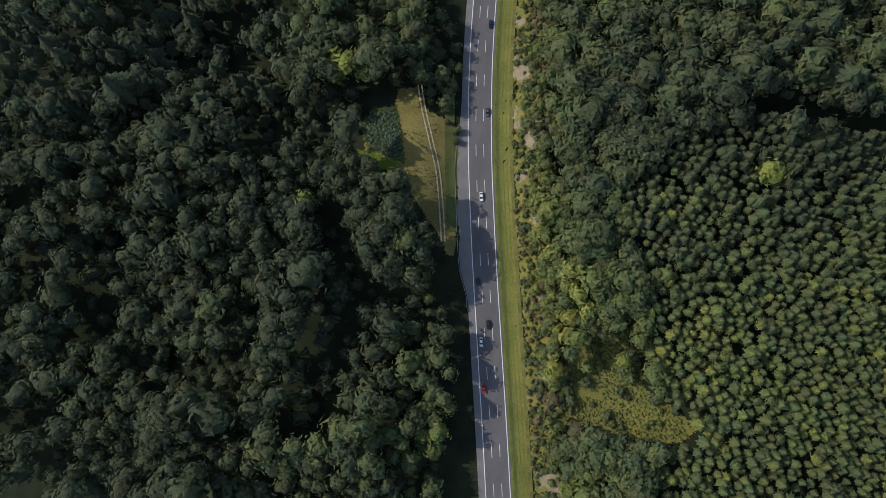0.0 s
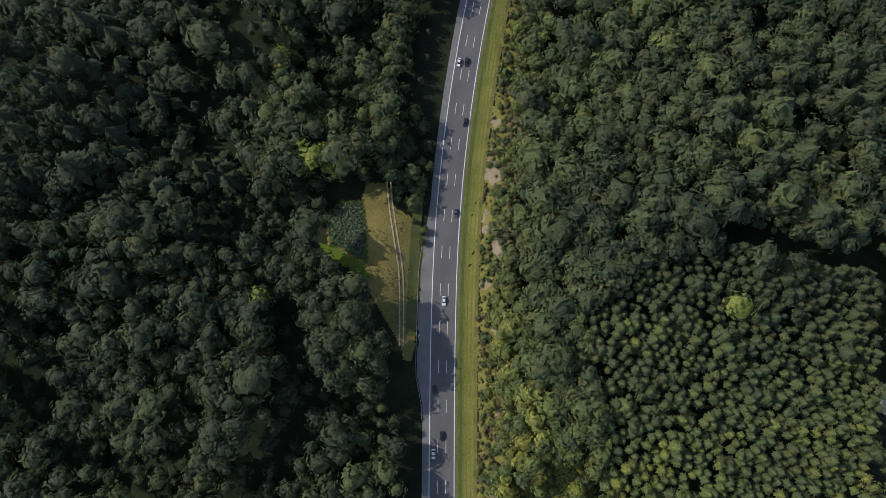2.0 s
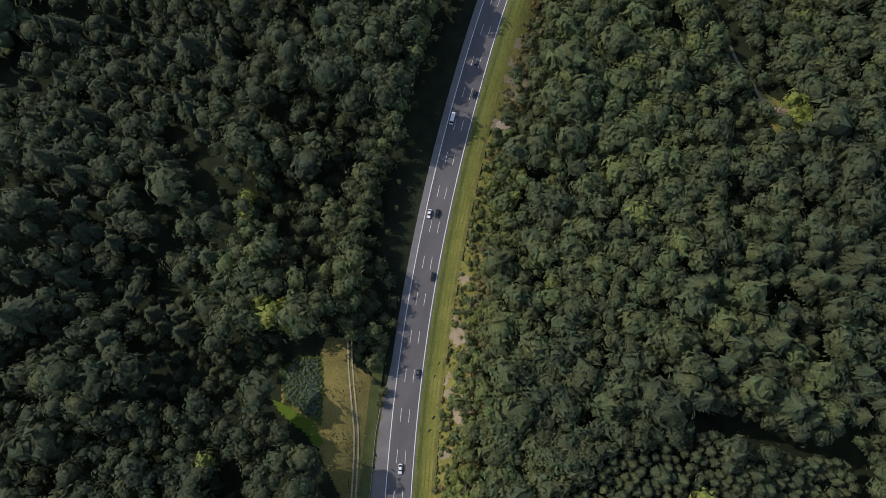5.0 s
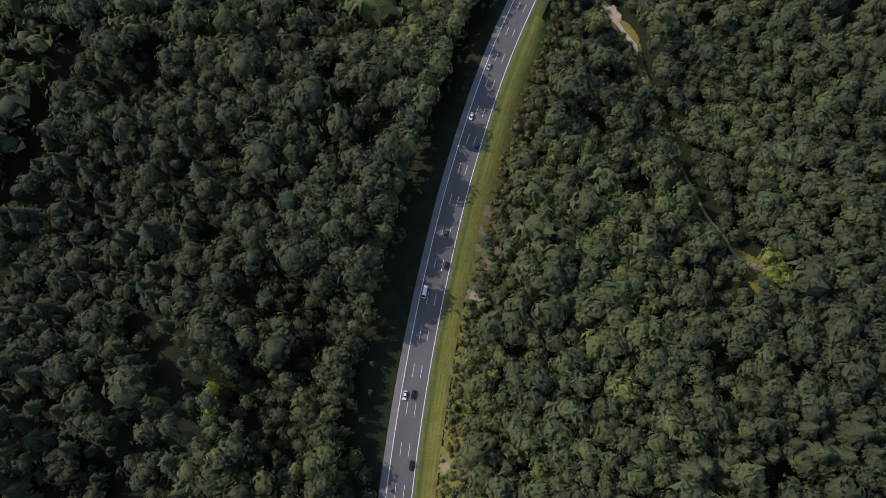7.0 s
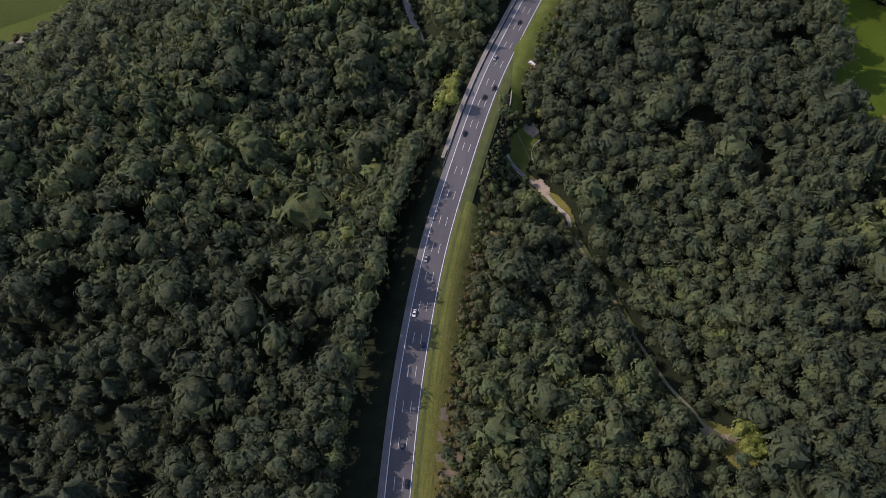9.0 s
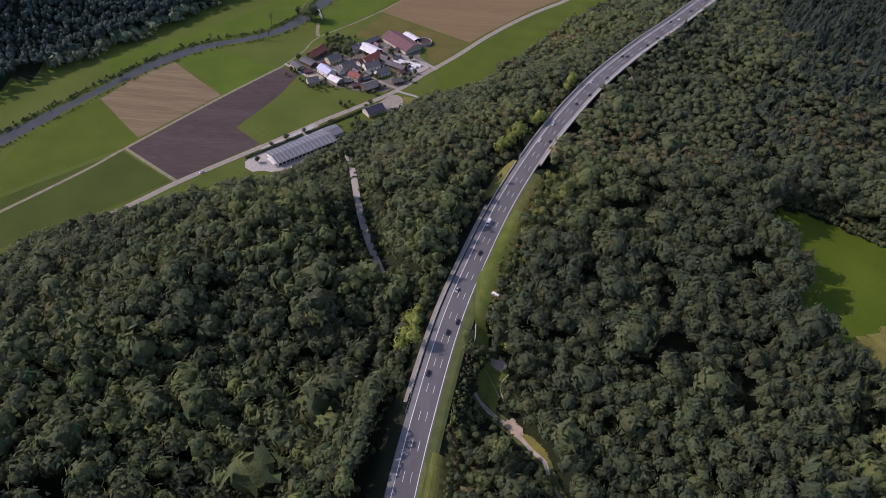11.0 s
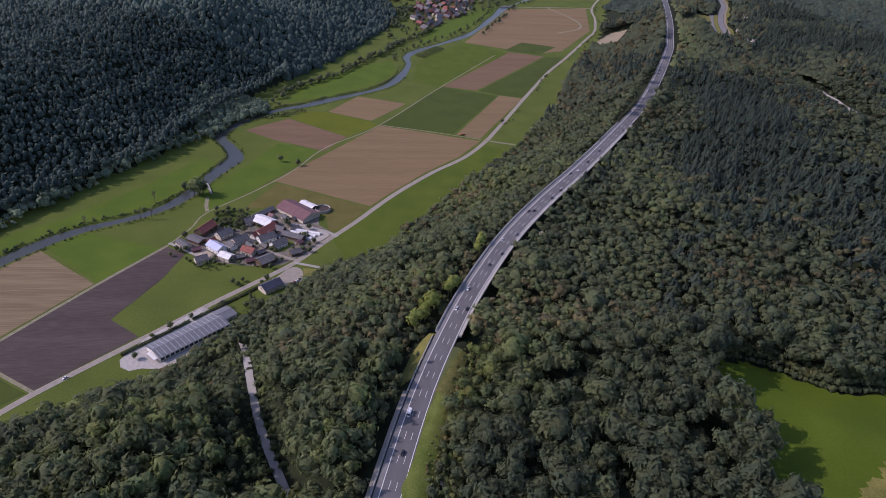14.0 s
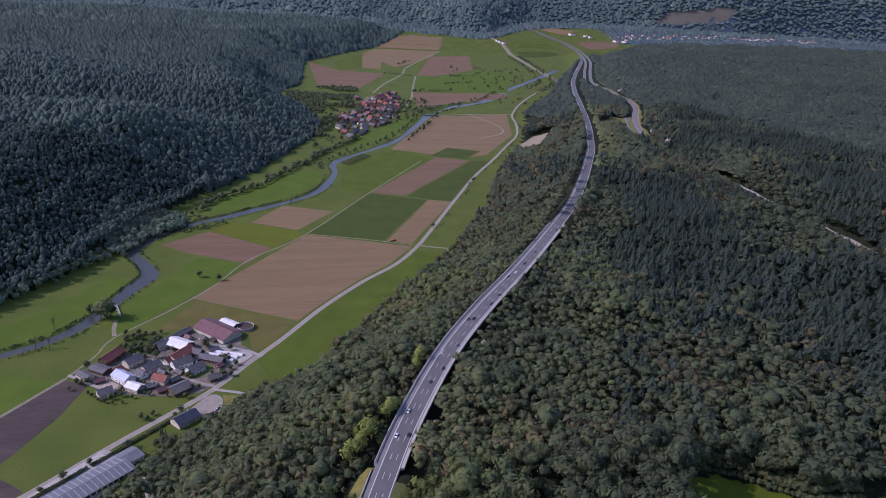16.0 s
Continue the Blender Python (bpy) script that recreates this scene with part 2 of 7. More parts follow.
def smoothstep(a, b, v):
    u = np.clip((v - a) / (b - a), 0, 1)
    return u * u * (3 - 2 * u)


def spline(points, step):
    """A smooth curve through points, sampled about every step metres."""
    p = np.array(points, float)
    p = np.vstack([2 * p[0] - p[1], p, 2 * p[-1] - p[-2]])
    out = []
    for a, b, c, d in zip(p[:-3], p[1:-2], p[2:-1], p[3:]):
        n = max(1, int(np.linalg.norm(c - b) / step))
        for u in np.arange(n) / n:
            out.append(0.5 * (2 * b + (c - a) * u + (2 * a - 5 * b + 4 * c - d) * u * u + (3 * b - a - 3 * c + d) * u ** 3))
    out.append(p[-2])
    return np.array(out)


def sideways(line):
    """The unit vectors to the right of a line in plan."""
    d = np.gradient(line[:, :2], axis=0)
    d /= np.linalg.norm(d, axis=1)[:, None]
    return np.stack([d[:, 1], -d[:, 0]], 1)


def strip(name, line, offsets, mats, lift=0.0, drape=False, which=None, thickness=0.0):
    """A ribbon along a line (x, y, z) between sideways offsets, which may be numbers or arrays along the line."""
    s = sideways(line)
    rows = []
    for o in offsets:
        o = np.broadcast_to(np.asarray(o, float), (len(line),))
        xy = line[:, :2] + s * o[:, None]
        z = height(xy[:, 0], xy[:, 1]) if drape else line[:, 2]
        rows.append(np.column_stack([xy, z + lift]))
    v = np.concatenate(rows)
    n, k = len(line), len(offsets)
    i = np.arange(n - 1)
    f = np.concatenate([np.stack([i + r * n, i + (r + 1) * n, i + (r + 1) * n + 1, i + r * n + 1], 1) for r in range(k - 1)])
    w = None if which is None else np.repeat(which, n - 1)
    return mesh_np(name, v, f, mats, which=w)


# ---- plan: the motorway, the valley and the hills ----
# middle of the three lanes: x, y, z
ROAD = spline([(52, -150, 89), (30, -60, 89), (16, -5, 89), (3.5, 45, 88), (-7, 92, 86.5), (-15, 140, 85), (-20.5, 190, 84), (-23.7, 243, 83.5),
               (-24.5, 300, 83.5), (-21, 366, 84), (-12, 430, 85), (-0.1, 492.6, 86), (14.7, 545.7, 87), (33.3, 602.8, 88), (55.0, 656.7, 89), (79.2, 707.8, 91),
               (121.1, 782.4, 93), (169.5, 851.7, 94.5), (233.8, 935.9, 95), (305, 1036, 95), (372, 1135, 94.5), (432, 1240, 93.5), (482, 1335, 91), (551, 1472, 87), (584, 1549, 85),
               (633, 1666, 82), (701, 1843, 78), (783, 2071, 72), (874, 2318, 64), (973, 2563, 55), (1113, 2872, 44), (1271, 3199, 34), (1402, 3479, 28), (1500, 3721, 24), (1575, 3930, 18), (1610, 4053, 15), (1600, 4150, 30), (1570, 4250, 47), (1532, 4340, 63), (1487, 4439, 80), (1446, 4516, 93)], 6)
EAST_Y = [-300, 0, 300, 560, 620, 680, 725, 772, 845, 909, 995, 1134, 1200, 1396, 1605, 1741, 1937, 2243, 2470, 2563, 2872, 3199, 3479, 3721, 3953, 4050, 4150, 4200, 4250]
EAST_X = [-900, -700, -520, -367, -305, -222, -160, -120, -62, 15, 75, 178, 225, 330, 416, 488, 580, 690, 830, 890, 1040, 1210, 1380, 1560, 1760, 2000, 2600, 4000, 8000]
WEST_Y = [-300, 500, 800, 887, 970, 1092, 1165, 1290, 1430, 1607, 1884, 2038, 2250, 2500, 2700, 3300, 3780, 4300, 4700, 5000, 5400, 7600]
WEST_X = [-1300, -700, -500, -443, -388, -308, -258, -222, -160, -60, 55, 95, 60, -20, 60, 95, 360, 680, 1100, 1500, 1750, 1850]
SIDE_ROAD = spline([(-38, 520, 62), (-50, 552, 59), (-62, 582, 57), (-72, 612, 54), (-80, 642, 51), (-88, 676, 46), (-98, 720, 27), (-112, 765, 6), (-135, 800, 0.3), (-150, 812, 0.2)], 6)


UPPER_ROAD = spline([(730, 1560, 69), (758, 1654, 68), (812, 1799, 66), (872, 1923, 65), (927, 2025, 64), (968, 2145, 63), (985, 2242, 61), (1015, 2383, 57), (1030, 2501, 53), (1074, 2640, 50), (1202, 2937, 42), (1366, 3300, 34), (1479, 3588, 28), (1560, 3830, 21), (1619, 3979, 15), (1631, 4133, 28), (1606, 4232, 45), (1565, 4334, 61), (1516, 4450, 81), (1470, 4533, 96)], 8)
# the wooded valley that leads to the upper carriageway
RAVINE = spline([(680, 780, 88), (692, 930, 88), (698, 1010, 87), (702, 1110, 85), (720, 1235, 81), (732, 1320, 77), (732, 1440, 73), (730, 1560, 68)], 12)


def nearest(line, x, y):
    """The distance in plan to a line, the place along it as an index, and its height there."""
    x, y = np.ravel(x), np.ravel(y)
    best, where = np.full(x.shape, 1e9), np.zeros(x.shape, int)
    for a in range(0, len(x), 20000):
        d = (x[a:a + 20000, None] - line[None, :, 0]) ** 2 + (y[a:a + 20000, None] - line[None, :, 1]) ** 2
        where[a:a + 20000] = d.argmin(1)
        best[a:a + 20000] = np.sqrt(d.min(1))
    return best, where, line[where, 2]


def bump(x, y, cx, cy, h, rx, ry=None):
    return h * np.exp(-((x - cx) / rx) ** 2 - ((y - cy) / (ry or rx)) ** 2)


def wild(x, y):
    """The land without its roads."""
    e, w = np.interp(y, EAST_Y, EAST_X), np.interp(y, WEST_Y, WEST_X)
    top = 82 + bump(x, y, 120, 30, 22, 130, 170) + bump(x, y, -130, -30, 15, 110) - bump(x, y, -130, 380, 16, 120, 110)
    top = top - bump(x, y, 40, 440, 20, 60, 70) - bump(x, y, -45, 500, 24, 40, 60) + bump(x, y, 540, 1000, 11, 220, 300) + bump(x, y, 230, 560, 4, 120) - bump(x, y, -110, 645, 24, 50, 70)
    top = top - bump(x, y, -150, -45, 18, 42) - bump(x, y, -232, 235, 25, 62, 80) - bump(x, y, -145, 222, 8, 42) - bump(x, y, -76, 166, 7, 36)
    top = top + bump(x, y, 125, 110, 7, 85, 100) - bump(x, y, 103, 352, 13, 36, 42) - bump(x, y, 50, 316, 7, 36, 36)
    rx = np.interp(y, ROAD[:, 1], ROAD[:, 0])
    top = top + 34 * smoothstep(130, 620, x - rx) * smoothstep(620, 1000, y) + bump(x, y, 1900, 2900, 3, 700, 900)
    top = (top - bump(x, y, 900, 2180, 30, 90, 330)) * (1 - 0.4 * smoothstep(2900, 3900, y))
    top = top + 5 * np.sin(x * 0.021 + 1) * np.sin(y * 0.017) + 2 * np.sin(x * 0.06) * np.sin(y * 0.05 + 2)
    de, dw = (x - e) * 0.76, (w - x) * 0.8
    east = top * smoothstep(-8, 185, de) ** 0.9
    hill = 104 + 34 * smoothstep(260, 900, dw) * (1 - 0.75 * smoothstep(2200, 3000, y)) - bump(x, y, -330, 1850, 58, 520, 125) - bump(x, y, -300, 2860, 30, 900, 130) + 10 * np.sin(y * 0.004 + 1) + 6 * np.sin(x * 0.007 + y * 0.006) + bump(x, y, -350, 2560, 22, 600, 200) - 6 * smoothstep(2600, 3300, y)
    west = hill * smoothstep(-10, 198, dw) ** 0.86
    h = np.where(de > -8, east, 0) + np.where(dw > -10, west, 0)
    edge = np.interp(x, HILLS_X, HILLS_Y)
    rise = (y - edge) / (430 - 150 * smoothstep(1500, 3000, x))
    ridge = (265 + 0.06 * np.clip(x - 1000, 0, 4000) + 16 * np.sin(x * 0.004 + 1)) * smoothstep(-0.15, 1, rise) + 9 * smoothstep(0, 0.4, rise) * np.sin(x * 0.011 + y * 0.009)
    plain = 13 * smoothstep(3900, 4050, y) + 0.171 * np.clip(y - 4050, 0, 600)
    return np.maximum(np.maximum(h, ridge), plain)


# the foot of the hills that close the valley
HILLS_X = [-2600, 600, 1100, 1200, 1410, 1550, 1900, 2400, 3600, 5500]
HILLS_Y = [4350, 4350, 4230, 4280, 4450, 4540, 4600, 4570, 4570, 4300]


def ridge_wood(x, y):
    """The wooded foot of the hills that close the valley."""
    return y > np.interp(x, HILLS_X, HILLS_Y) - 10


VIADUCT = (652, 1062)


def height(x, y):
    x, y = np.asarray(x, float), np.asarray(y, float)
    shape = x.shape
    h = wild(x, y).ravel()
    d, i, z = nearest(RAVINE, x, y)
    w = 1 - smoothstep(14, 90, d)
    h = h * (1 - w) + (z - 2) * w
    d, i, z = nearest(UPPER_ROAD, x, y)
    w = 1 - smoothstep(24, 95, d)
    h = h * (1 - w) + (z - 0.4) * w
    d, i, z = nearest(ROAD, x, y)
    on_bridge = smoothstep(VIADUCT[0] - 4, VIADUCT[0] + 14, ROAD[i, 1]) * (1 - smoothstep(VIADUCT[1] - 14, VIADUCT[1] + 4, ROAD[i, 1]))
    w = 1 - smoothstep(10, 34, d)
    h = h * (1 - w) + (z - 0.35 - 9 * on_bridge) * w
    d, i, z = nearest(SIDE_ROAD, x, y)
    w = 1 - smoothstep(4.5, 18, d)
    h = h * (1 - w) + (z - 0.2) * w
    return h.reshape(shape)


def stretch_axis(stops):
    """Grid lines: (from, step) pairs up to the last value."""
    out = []
    for (a, step), (b, _) in zip(stops[:-1], stops[1:]):
        out += list(np.arange(a, b - 1e-6, step))
    return np.array(out + [stops[-1][0]])


def build_ground():
    gx = stretch_axis([(-2600, 90), (-800, 20), (-400, 8), (-80, 5), (120, 8), (400, 16), (1400, 40), (2600, 100), (5600, 0)])
    gy = stretch_axis([(-420, 30), (-180, 6), (760, 10), (1500, 20), (2800, 40), (5320, 0)])
    X, Y = np.meshgrid(gx, gy)
    Z = height(X, Y)
    n, m = X.shape
    v = np.column_stack([X.ravel(), Y.ravel(), Z.ravel()])
    idx = np.arange(n * m).reshape(n, m)
    f = np.stack([idx[:-1, :-1], idx[:-1, 1:], idx[1:, 1:], idx[1:, :-1]], -1).reshape(-1, 4)
    cx, cy = X.ravel()[f].mean(1), Y.ravel()[f].mean(1)
    e, w = np.interp(cy, EAST_Y, EAST_X), np.interp(cy, WEST_Y, WEST_X)
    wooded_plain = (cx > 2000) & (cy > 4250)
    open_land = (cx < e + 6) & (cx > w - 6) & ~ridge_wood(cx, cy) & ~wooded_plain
    ob = mesh_np("ground", v, f, [forest_floor, valley_grass, hazed_wooded_hill], which=np.where(open_land, 1, np.where(ridge_wood(cx, cy) | wooded_plain, 2, 0)), smooth=True)
    tagged(ob, "rolling ground with a flat green valley floor", "ground", kind="structure")


build_ground()


# ---- motorway ----
def lay_by(y):
    """How much wider the hard shoulder is at the emergency bay."""
    return 3.0 * (1 - smoothstep(72, 112, y)) * smoothstep(12, 30, y)


road = strip("motorway", ROAD, [-9.0 - lay_by(ROAD[:, 1]), -5.9, 6.6], [shoulder_asphalt, asphalt], which=np.array([0, 1]))
tagged(road, "grey three-lane motorway with a hard shoulder", "road", kind="structure")


def along(line):
    return np.concatenate([[0], np.cumsum(np.linalg.norm(np.diff(line[:, :2], axis=0), axis=1))])


def at_distance(line, s):
    """Place and heading (degrees from +y) on a line at a distance from its start."""
    c = along(line)
    p = np.array([np.interp(s, c, line[:, k]) for k in range(3)])
    q = np.array([np.interp(s + 1, c, line[:, k]) for k in range(3)])
    return p, math.degrees(math.atan2(-(q[0] - p[0]), q[1] - p[1])), math.degrees(math.atan2(q[2] - p[2], 1))


for side, off in (("left", -5.7), ("right", 5.7)):
    line = strip("edge_line", ROAD[ROAD[:, 1] < 3500], [off - 0.17, off + 0.17], [paint], lift=0.02)
    line.parent = road


def build_dashes():
    bm = bmesh.new()
    box(bm, 0, 0, 0, 0.2, 6.0, 0.02)
    me = bpy.data.meshes.new("lane_dash")
    bm.to_mesh(me)
    bm.free()
    me.materials.append(paint)
    for lane in (-1.9, 1.9):
        for k in range(104):
            p, turn, rise = at_distance(ROAD, 7 + 18 * k)
            ob = new("lane_dash", me)
            ob.parent = road
            ob.matrix_basis = pose(p[0], p[1], p[2] + 0.01, rise, 0, turn) @ Matrix.Translation((lane, 0, 0))


build_dashes()
side = strip("side_road", SIDE_ROAD, [-2.7, 2.7], [pale_asphalt], lift=0.5)
tagged(side, "pale narrow asphalt road through the wooded slope", "road", kind="structure")
verge_line = ROAD[(ROAD[:, 1] < 405)]
ditch_grass = material("ditch_grass", (0.045, 0.062, 0.016), (0.090, 0.100, 0.030), 0.12, 0.9, 14, 0.4)
wider = 1 + 0.27 * smoothstep(225, 280, verge_line[:, 1]) * (1 - smoothstep(385, 405, verge_line[:, 1]))
verge = strip("verge", verge_line, [6.6 + (o - 6.6) * wider for o in (6.6, 7.4, 8.1, 9.2, 10.1, 11.0, 11.6, 12.9, 13.5, 14.5, 16.2)], [verge_grass, ditch_grass, dry_grass, rough_verge], lift=0.45, drape=True, which=np.array([0, 3, 1, 0, 2, 0, 2, 0, 2, 3]))
tagged(verge, "strip of mown green grass beside the motorway", "verge", kind="structure")
verge = strip("verge", ROAD[(ROAD[:, 1] > 398) & (ROAD[:, 1] < 648)], [6.6, 8, 9.5, 11, 13], [ditch_grass], lift=0.45, drape=True)
tagged(verge, "dark ditch grass beside the motorway", "verge", kind="structure")
shade_line = ROAD[(ROAD[:, 1] > 40) & (ROAD[:, 1] < 118)]
verge = strip("verge", shade_line, [-17.2, -15.5, -14, -12.4], [ditch_grass], lift=0.62, drape=True)
tagged(verge, "grass between the glade and the hard shoulder", "verge", kind="structure")


# ---- trees ----
def spruce_shape(rng, tiers, boughs):
    """A spruce of unit radius: tiers of drooping, pointed boughs round a thin cone, about 3 high."""
    V, F, n = [], [], 0
    for t in range(tiers):
        u = t / tiers
        reach, z = 1.08 * (1 - u) ** 0.8, 2.6 * u
        for b in range(boughs - t):
            a = 2 * math.pi * (b + rng.uniform(-0.3, 0.3)) / (boughs - t) + t * 0.7
            r = reach * rng.uniform(0.8, 1.15)
            side = 0.19 * (1.1 - u) + 0.05
            c, s = math.cos(a), math.sin(a)
            root = [0, 0, z + 0.45]
            tip = [c * r, s * r, z - 0.2 * r]
            m = 0.55 * r
            left = [c * m - s * side, s * m + c * side, z + 0.12]
            right = [c * m + s * side, s * m - c * side, z + 0.12]
            V += [root, left, tip, right]
            F += [[n, n + 2, n + 1], [n, n + 3, n + 2]]
            n += 4
    k = 6
    for j in range(k):
        a = 2 * math.pi * j / k
        V.append([0.45 * math.cos(a), 0.45 * math.sin(a), -0.2])
    V.append([0, 0, 3.0])
    F += [[n + j, n + (j + 1) % k, n + k] for j in range(k)]
    return np.array(V), np.array(F)


rng = np.random.default_rng(5)
NEAR_SPIRE = [spruce_shape(rng, 7, 11) for _ in range(4)]
MID_SPIRE = [spruce_shape(rng, 4, 7) for _ in range(3)]


def dome_shape(rng, sides, rings):
    """A small lumpy crown for trees far away: rings of corners under one tip."""
    V, F = [], []
    for k in range(rings):
        z, rad = ((-0.3, 1.0), (0.55, 0.72))[k]
        for j in range(sides):
            a = 2 * math.pi * (j + 0.5 * k + rng.uniform(-0.2, 0.2)) / sides
            q = rad * rng.uniform(0.8, 1.2)
            V.append((q * math.cos(a), q * math.sin(a), z + rng.uniform(-0.15, 0.15)))
    V.append((rng.uniform(-0.3, 0.3), rng.uniform(-0.3, 0.3), rng.uniform(0.9, 1.2) if rings > 1 else rng.uniform(0.35, 0.8)))
    for k in range(rings - 1):
        for j in range(sides):
            a, b, c, d = k * sides + j, k * sides + (j + 1) % sides, (k + 1) * sides + j, (k + 1) * sides + (j + 1) % sides
            F += [(a, b, c), (b, d, c)]
    last = (rings - 1) * sides
    F += [(last + j, last + (j + 1) % sides, rings * sides) for j in range(sides)]
    return np.array(V), np.array(F)


FAR_DOME = [dome_shape(rng, 5, 2) for _ in range(8)]
FAR_TIP = [dome_shape(rng, 6, 1) for _ in range(5)]


def lobed_crown(rng, sides, rings, lobes, leaves, size):
    """A broad crown of unit radius: a dome of bulging lobes with creases between them, and loose leaf sprays on it."""
    c = rng.normal(size=(lobes, 3))
    c[:, 2] = np.abs(c[:, 2]) * 0.9 + 0.15
    c *= (rng.uniform(0.50, 0.72, lobes) / np.linalg.norm(c, axis=1))[:, None]
    rho = rng.uniform(0.30, 0.46, lobes)

    def reach(d):
        along_ray = d @ c.T
        left = rho ** 2 - (np.sum(c * c, 1) - along_ray ** 2)
        out = np.where(left > 0, along_ray + np.sqrt(np.maximum(left, 0)), 0)
        return np.maximum(out.max(1), 0.58)

    D = []
    for k in range(rings):
        up = radians(-22 + 112 * k / rings)
        for j in range(sides):
            a = 2 * math.pi * (j + 0.5 * (k % 2) + rng.uniform(-0.15, 0.15)) / sides
            D.append((math.cos(up) * math.cos(a), math.cos(up) * math.sin(a), math.sin(up)))
    D = np.array(D + [(0, 0, 1.0)])
    v = D * reach(D)[:, None] * rng.uniform(0.74, 1.02, (len(D), 1))
    f = []
    for k in range(rings - 1):
        for j in range(sides):
            o = k % 2
            a, b = k * sides + j, k * sides + (j + 1) % sides
            e, g = (k + 1) * sides + (j + o) % sides, (k + 1) * sides + (j + 1 + o) % sides
            f += [(a, b, e), (b, g, e)]
    last = (rings - 1) * sides
    f += [(last + j, last + (j + 1) % sides, rings * sides) for j in range(sides)]
    f = np.array(f)
    if leaves:
        # leaf sprays: slim triangles that lie along the lobes and point outwards
        d = rng.normal(size=(leaves, 3))
        d[:, 2] = d[:, 2] * 0.8 + 0.42
        d /= np.linalg.norm(d, axis=1)[:, None]
        p = d * (reach(d) * rng.uniform(0.84, 1.24, leaves))[:, None]
        a = np.cross(d, rng.normal(size=(leaves, 3)))
        a /= np.linalg.norm(a, axis=1)[:, None]
        b = np.cross(d, a)
        tip = a + d * rng.uniform(-0.15, 0.75, (leaves, 1))
        s = size * rng.uniform(0.6, 1.35, (leaves, 1))
        tri = np.stack([p + tip * s * 1.15, p - a * s * 0.7 + b * s * 0.62, p - a * s * 0.7 - b * s * 0.62], 1).reshape(-1, 3)
        f = np.concatenate([f, len(v) + np.arange(3 * leaves).reshape(-1, 3)])
        v = np.concatenate([v, tri])
    return v, f


FAR = [lobed_crown(rng, 5, 2, 5, 0, 0) for _ in range(4)]
MID = [lobed_crown(rng, 6, 2, 6, 14, 0.38) for _ in range(8)]
HILL = [lobed_crown(rng, 6, 2, 6, 6, 0.34) for _ in range(8)]
MID_FINE = [lobed_crown(rng, 6, 3, 7, 20, 0.30) for _ in range(8)]
NEAR_THIN = [lobed_crown(rng, 7, 3, 8, 50, 0.26) for _ in range(12)]
NEAR = [lobed_crown(rng, 8, 3, 9, 80, 0.215) for _ in range(12)]
NEAR_FINE = [lobed_crown(rng, 8, 4, 11, 86, 0.205) for _ in range(12)]


def hash01(x, y, k):
    v = np.sin(x * 12.9898 + y * 78.233 + k * 37.719) * 43758.5453
    return v - np.floor(v)


def patchy(x, y, scale, k):
    """Soft value noise from 0 to 1."""
    x, y = x / scale, y / scale
    i, j = np.floor(x), np.floor(y)
    u, v = smoothstep(0, 1, x - i), smoothstep(0, 1, y - j)
    return (hash01(i, j, k) * (1 - u) + hash01(i + 1, j, k) * u) * (1 - v) + (hash01(i, j + 1, k) * (1 - u) + hash01(i + 1, j + 1, k) * u) * v


def inside(x, y, poly):
    """Which points lie within a polygon."""
    res = np.zeros(x.shape, bool)
    for (ax, ay), (bx, by) in zip(poly, poly[1:] + poly[:1]):
        if ay != by:
            res ^= ((ay > y) != (by > y)) & (x < (bx - ax) * (y - ay) / (by - ay) + ax)
    return res


GLADE = [(-51.5, 107), (-41.7, 110), (-34, 98), (-27, 97), (-18, 92), (-16.3, 86.4), (-13.7, 69), (-9.8, 50), (-7.5, 30), (-11.7, 30), (-15, 37), (-27, 48.3), (-39.5, 61.7), (-61, 73), (-64, 84), (-58, 95.5), (-50.6, 98)]
GLADE_EAST = [(55, 4), (76, 9), (84, 0), (88, -13), (100, -18), (114, -26), (108, -34), (84, -37), (72, -34), (55, -40), (43, -24), (50, -12)]
EAST_MEADOW = [(238, 620), (216, 588), (222, 560), (229, 540), (216, 514), (221, 498), (236, 482), (254, 473), (300, 462), (420, 520), (430, 600), (340, 588), (306, 593), (284, 613), (262, 621)]
TRACK_EAST = spline([(15.5, 449, 0), (27.8, 441, 0), (36.8, 434, 0), (42.6, 427.6, 0), (48.5, 418.8, 0), (54.8, 411.6, 0), (56.1, 403.8, 0), (58.4, 396.5, 0), (66.5, 381, 0), (76, 369, 0), (84, 355, 0), (95, 331, 0), (105, 309, 0), (113.5, 298, 0), (123, 284, 0), (131, 280.5, 0)], 4)
CLEARING = [(118, 292), (124, 291), (132, 288), (143, 290), (148, 285), (141, 271), (133, 266), (123, 278)]
PASTURE = [(13.9, 527), (14.1, 501.8), (14.3, 483.6), (15.5, 476), (24.2, 476), (22.8, 484.6), (20.8, 495), (23.2, 509.5), (28, 524), (31, 532), (37, 556), (46, 592), (41, 600), (33, 583), (22.6, 548)]
HOLLOW = [(16.8, 461), (22, 470), (24.2, 475), (33.4, 477), (36, 467.6), (33, 457), (30, 450), (28, 441), (17.8, 449)]


GROVES = [(63, 711, 7), (44, 689, 9), (34, 675, 8), (-25, 498, 8), (-26, 478, 10), (95, 774, 6), (130, 283, 6), (41, 526, 9), (-74, 109, 9), (68.3, 566, 4), (-12, 842, 12), (88, 696, 7)]
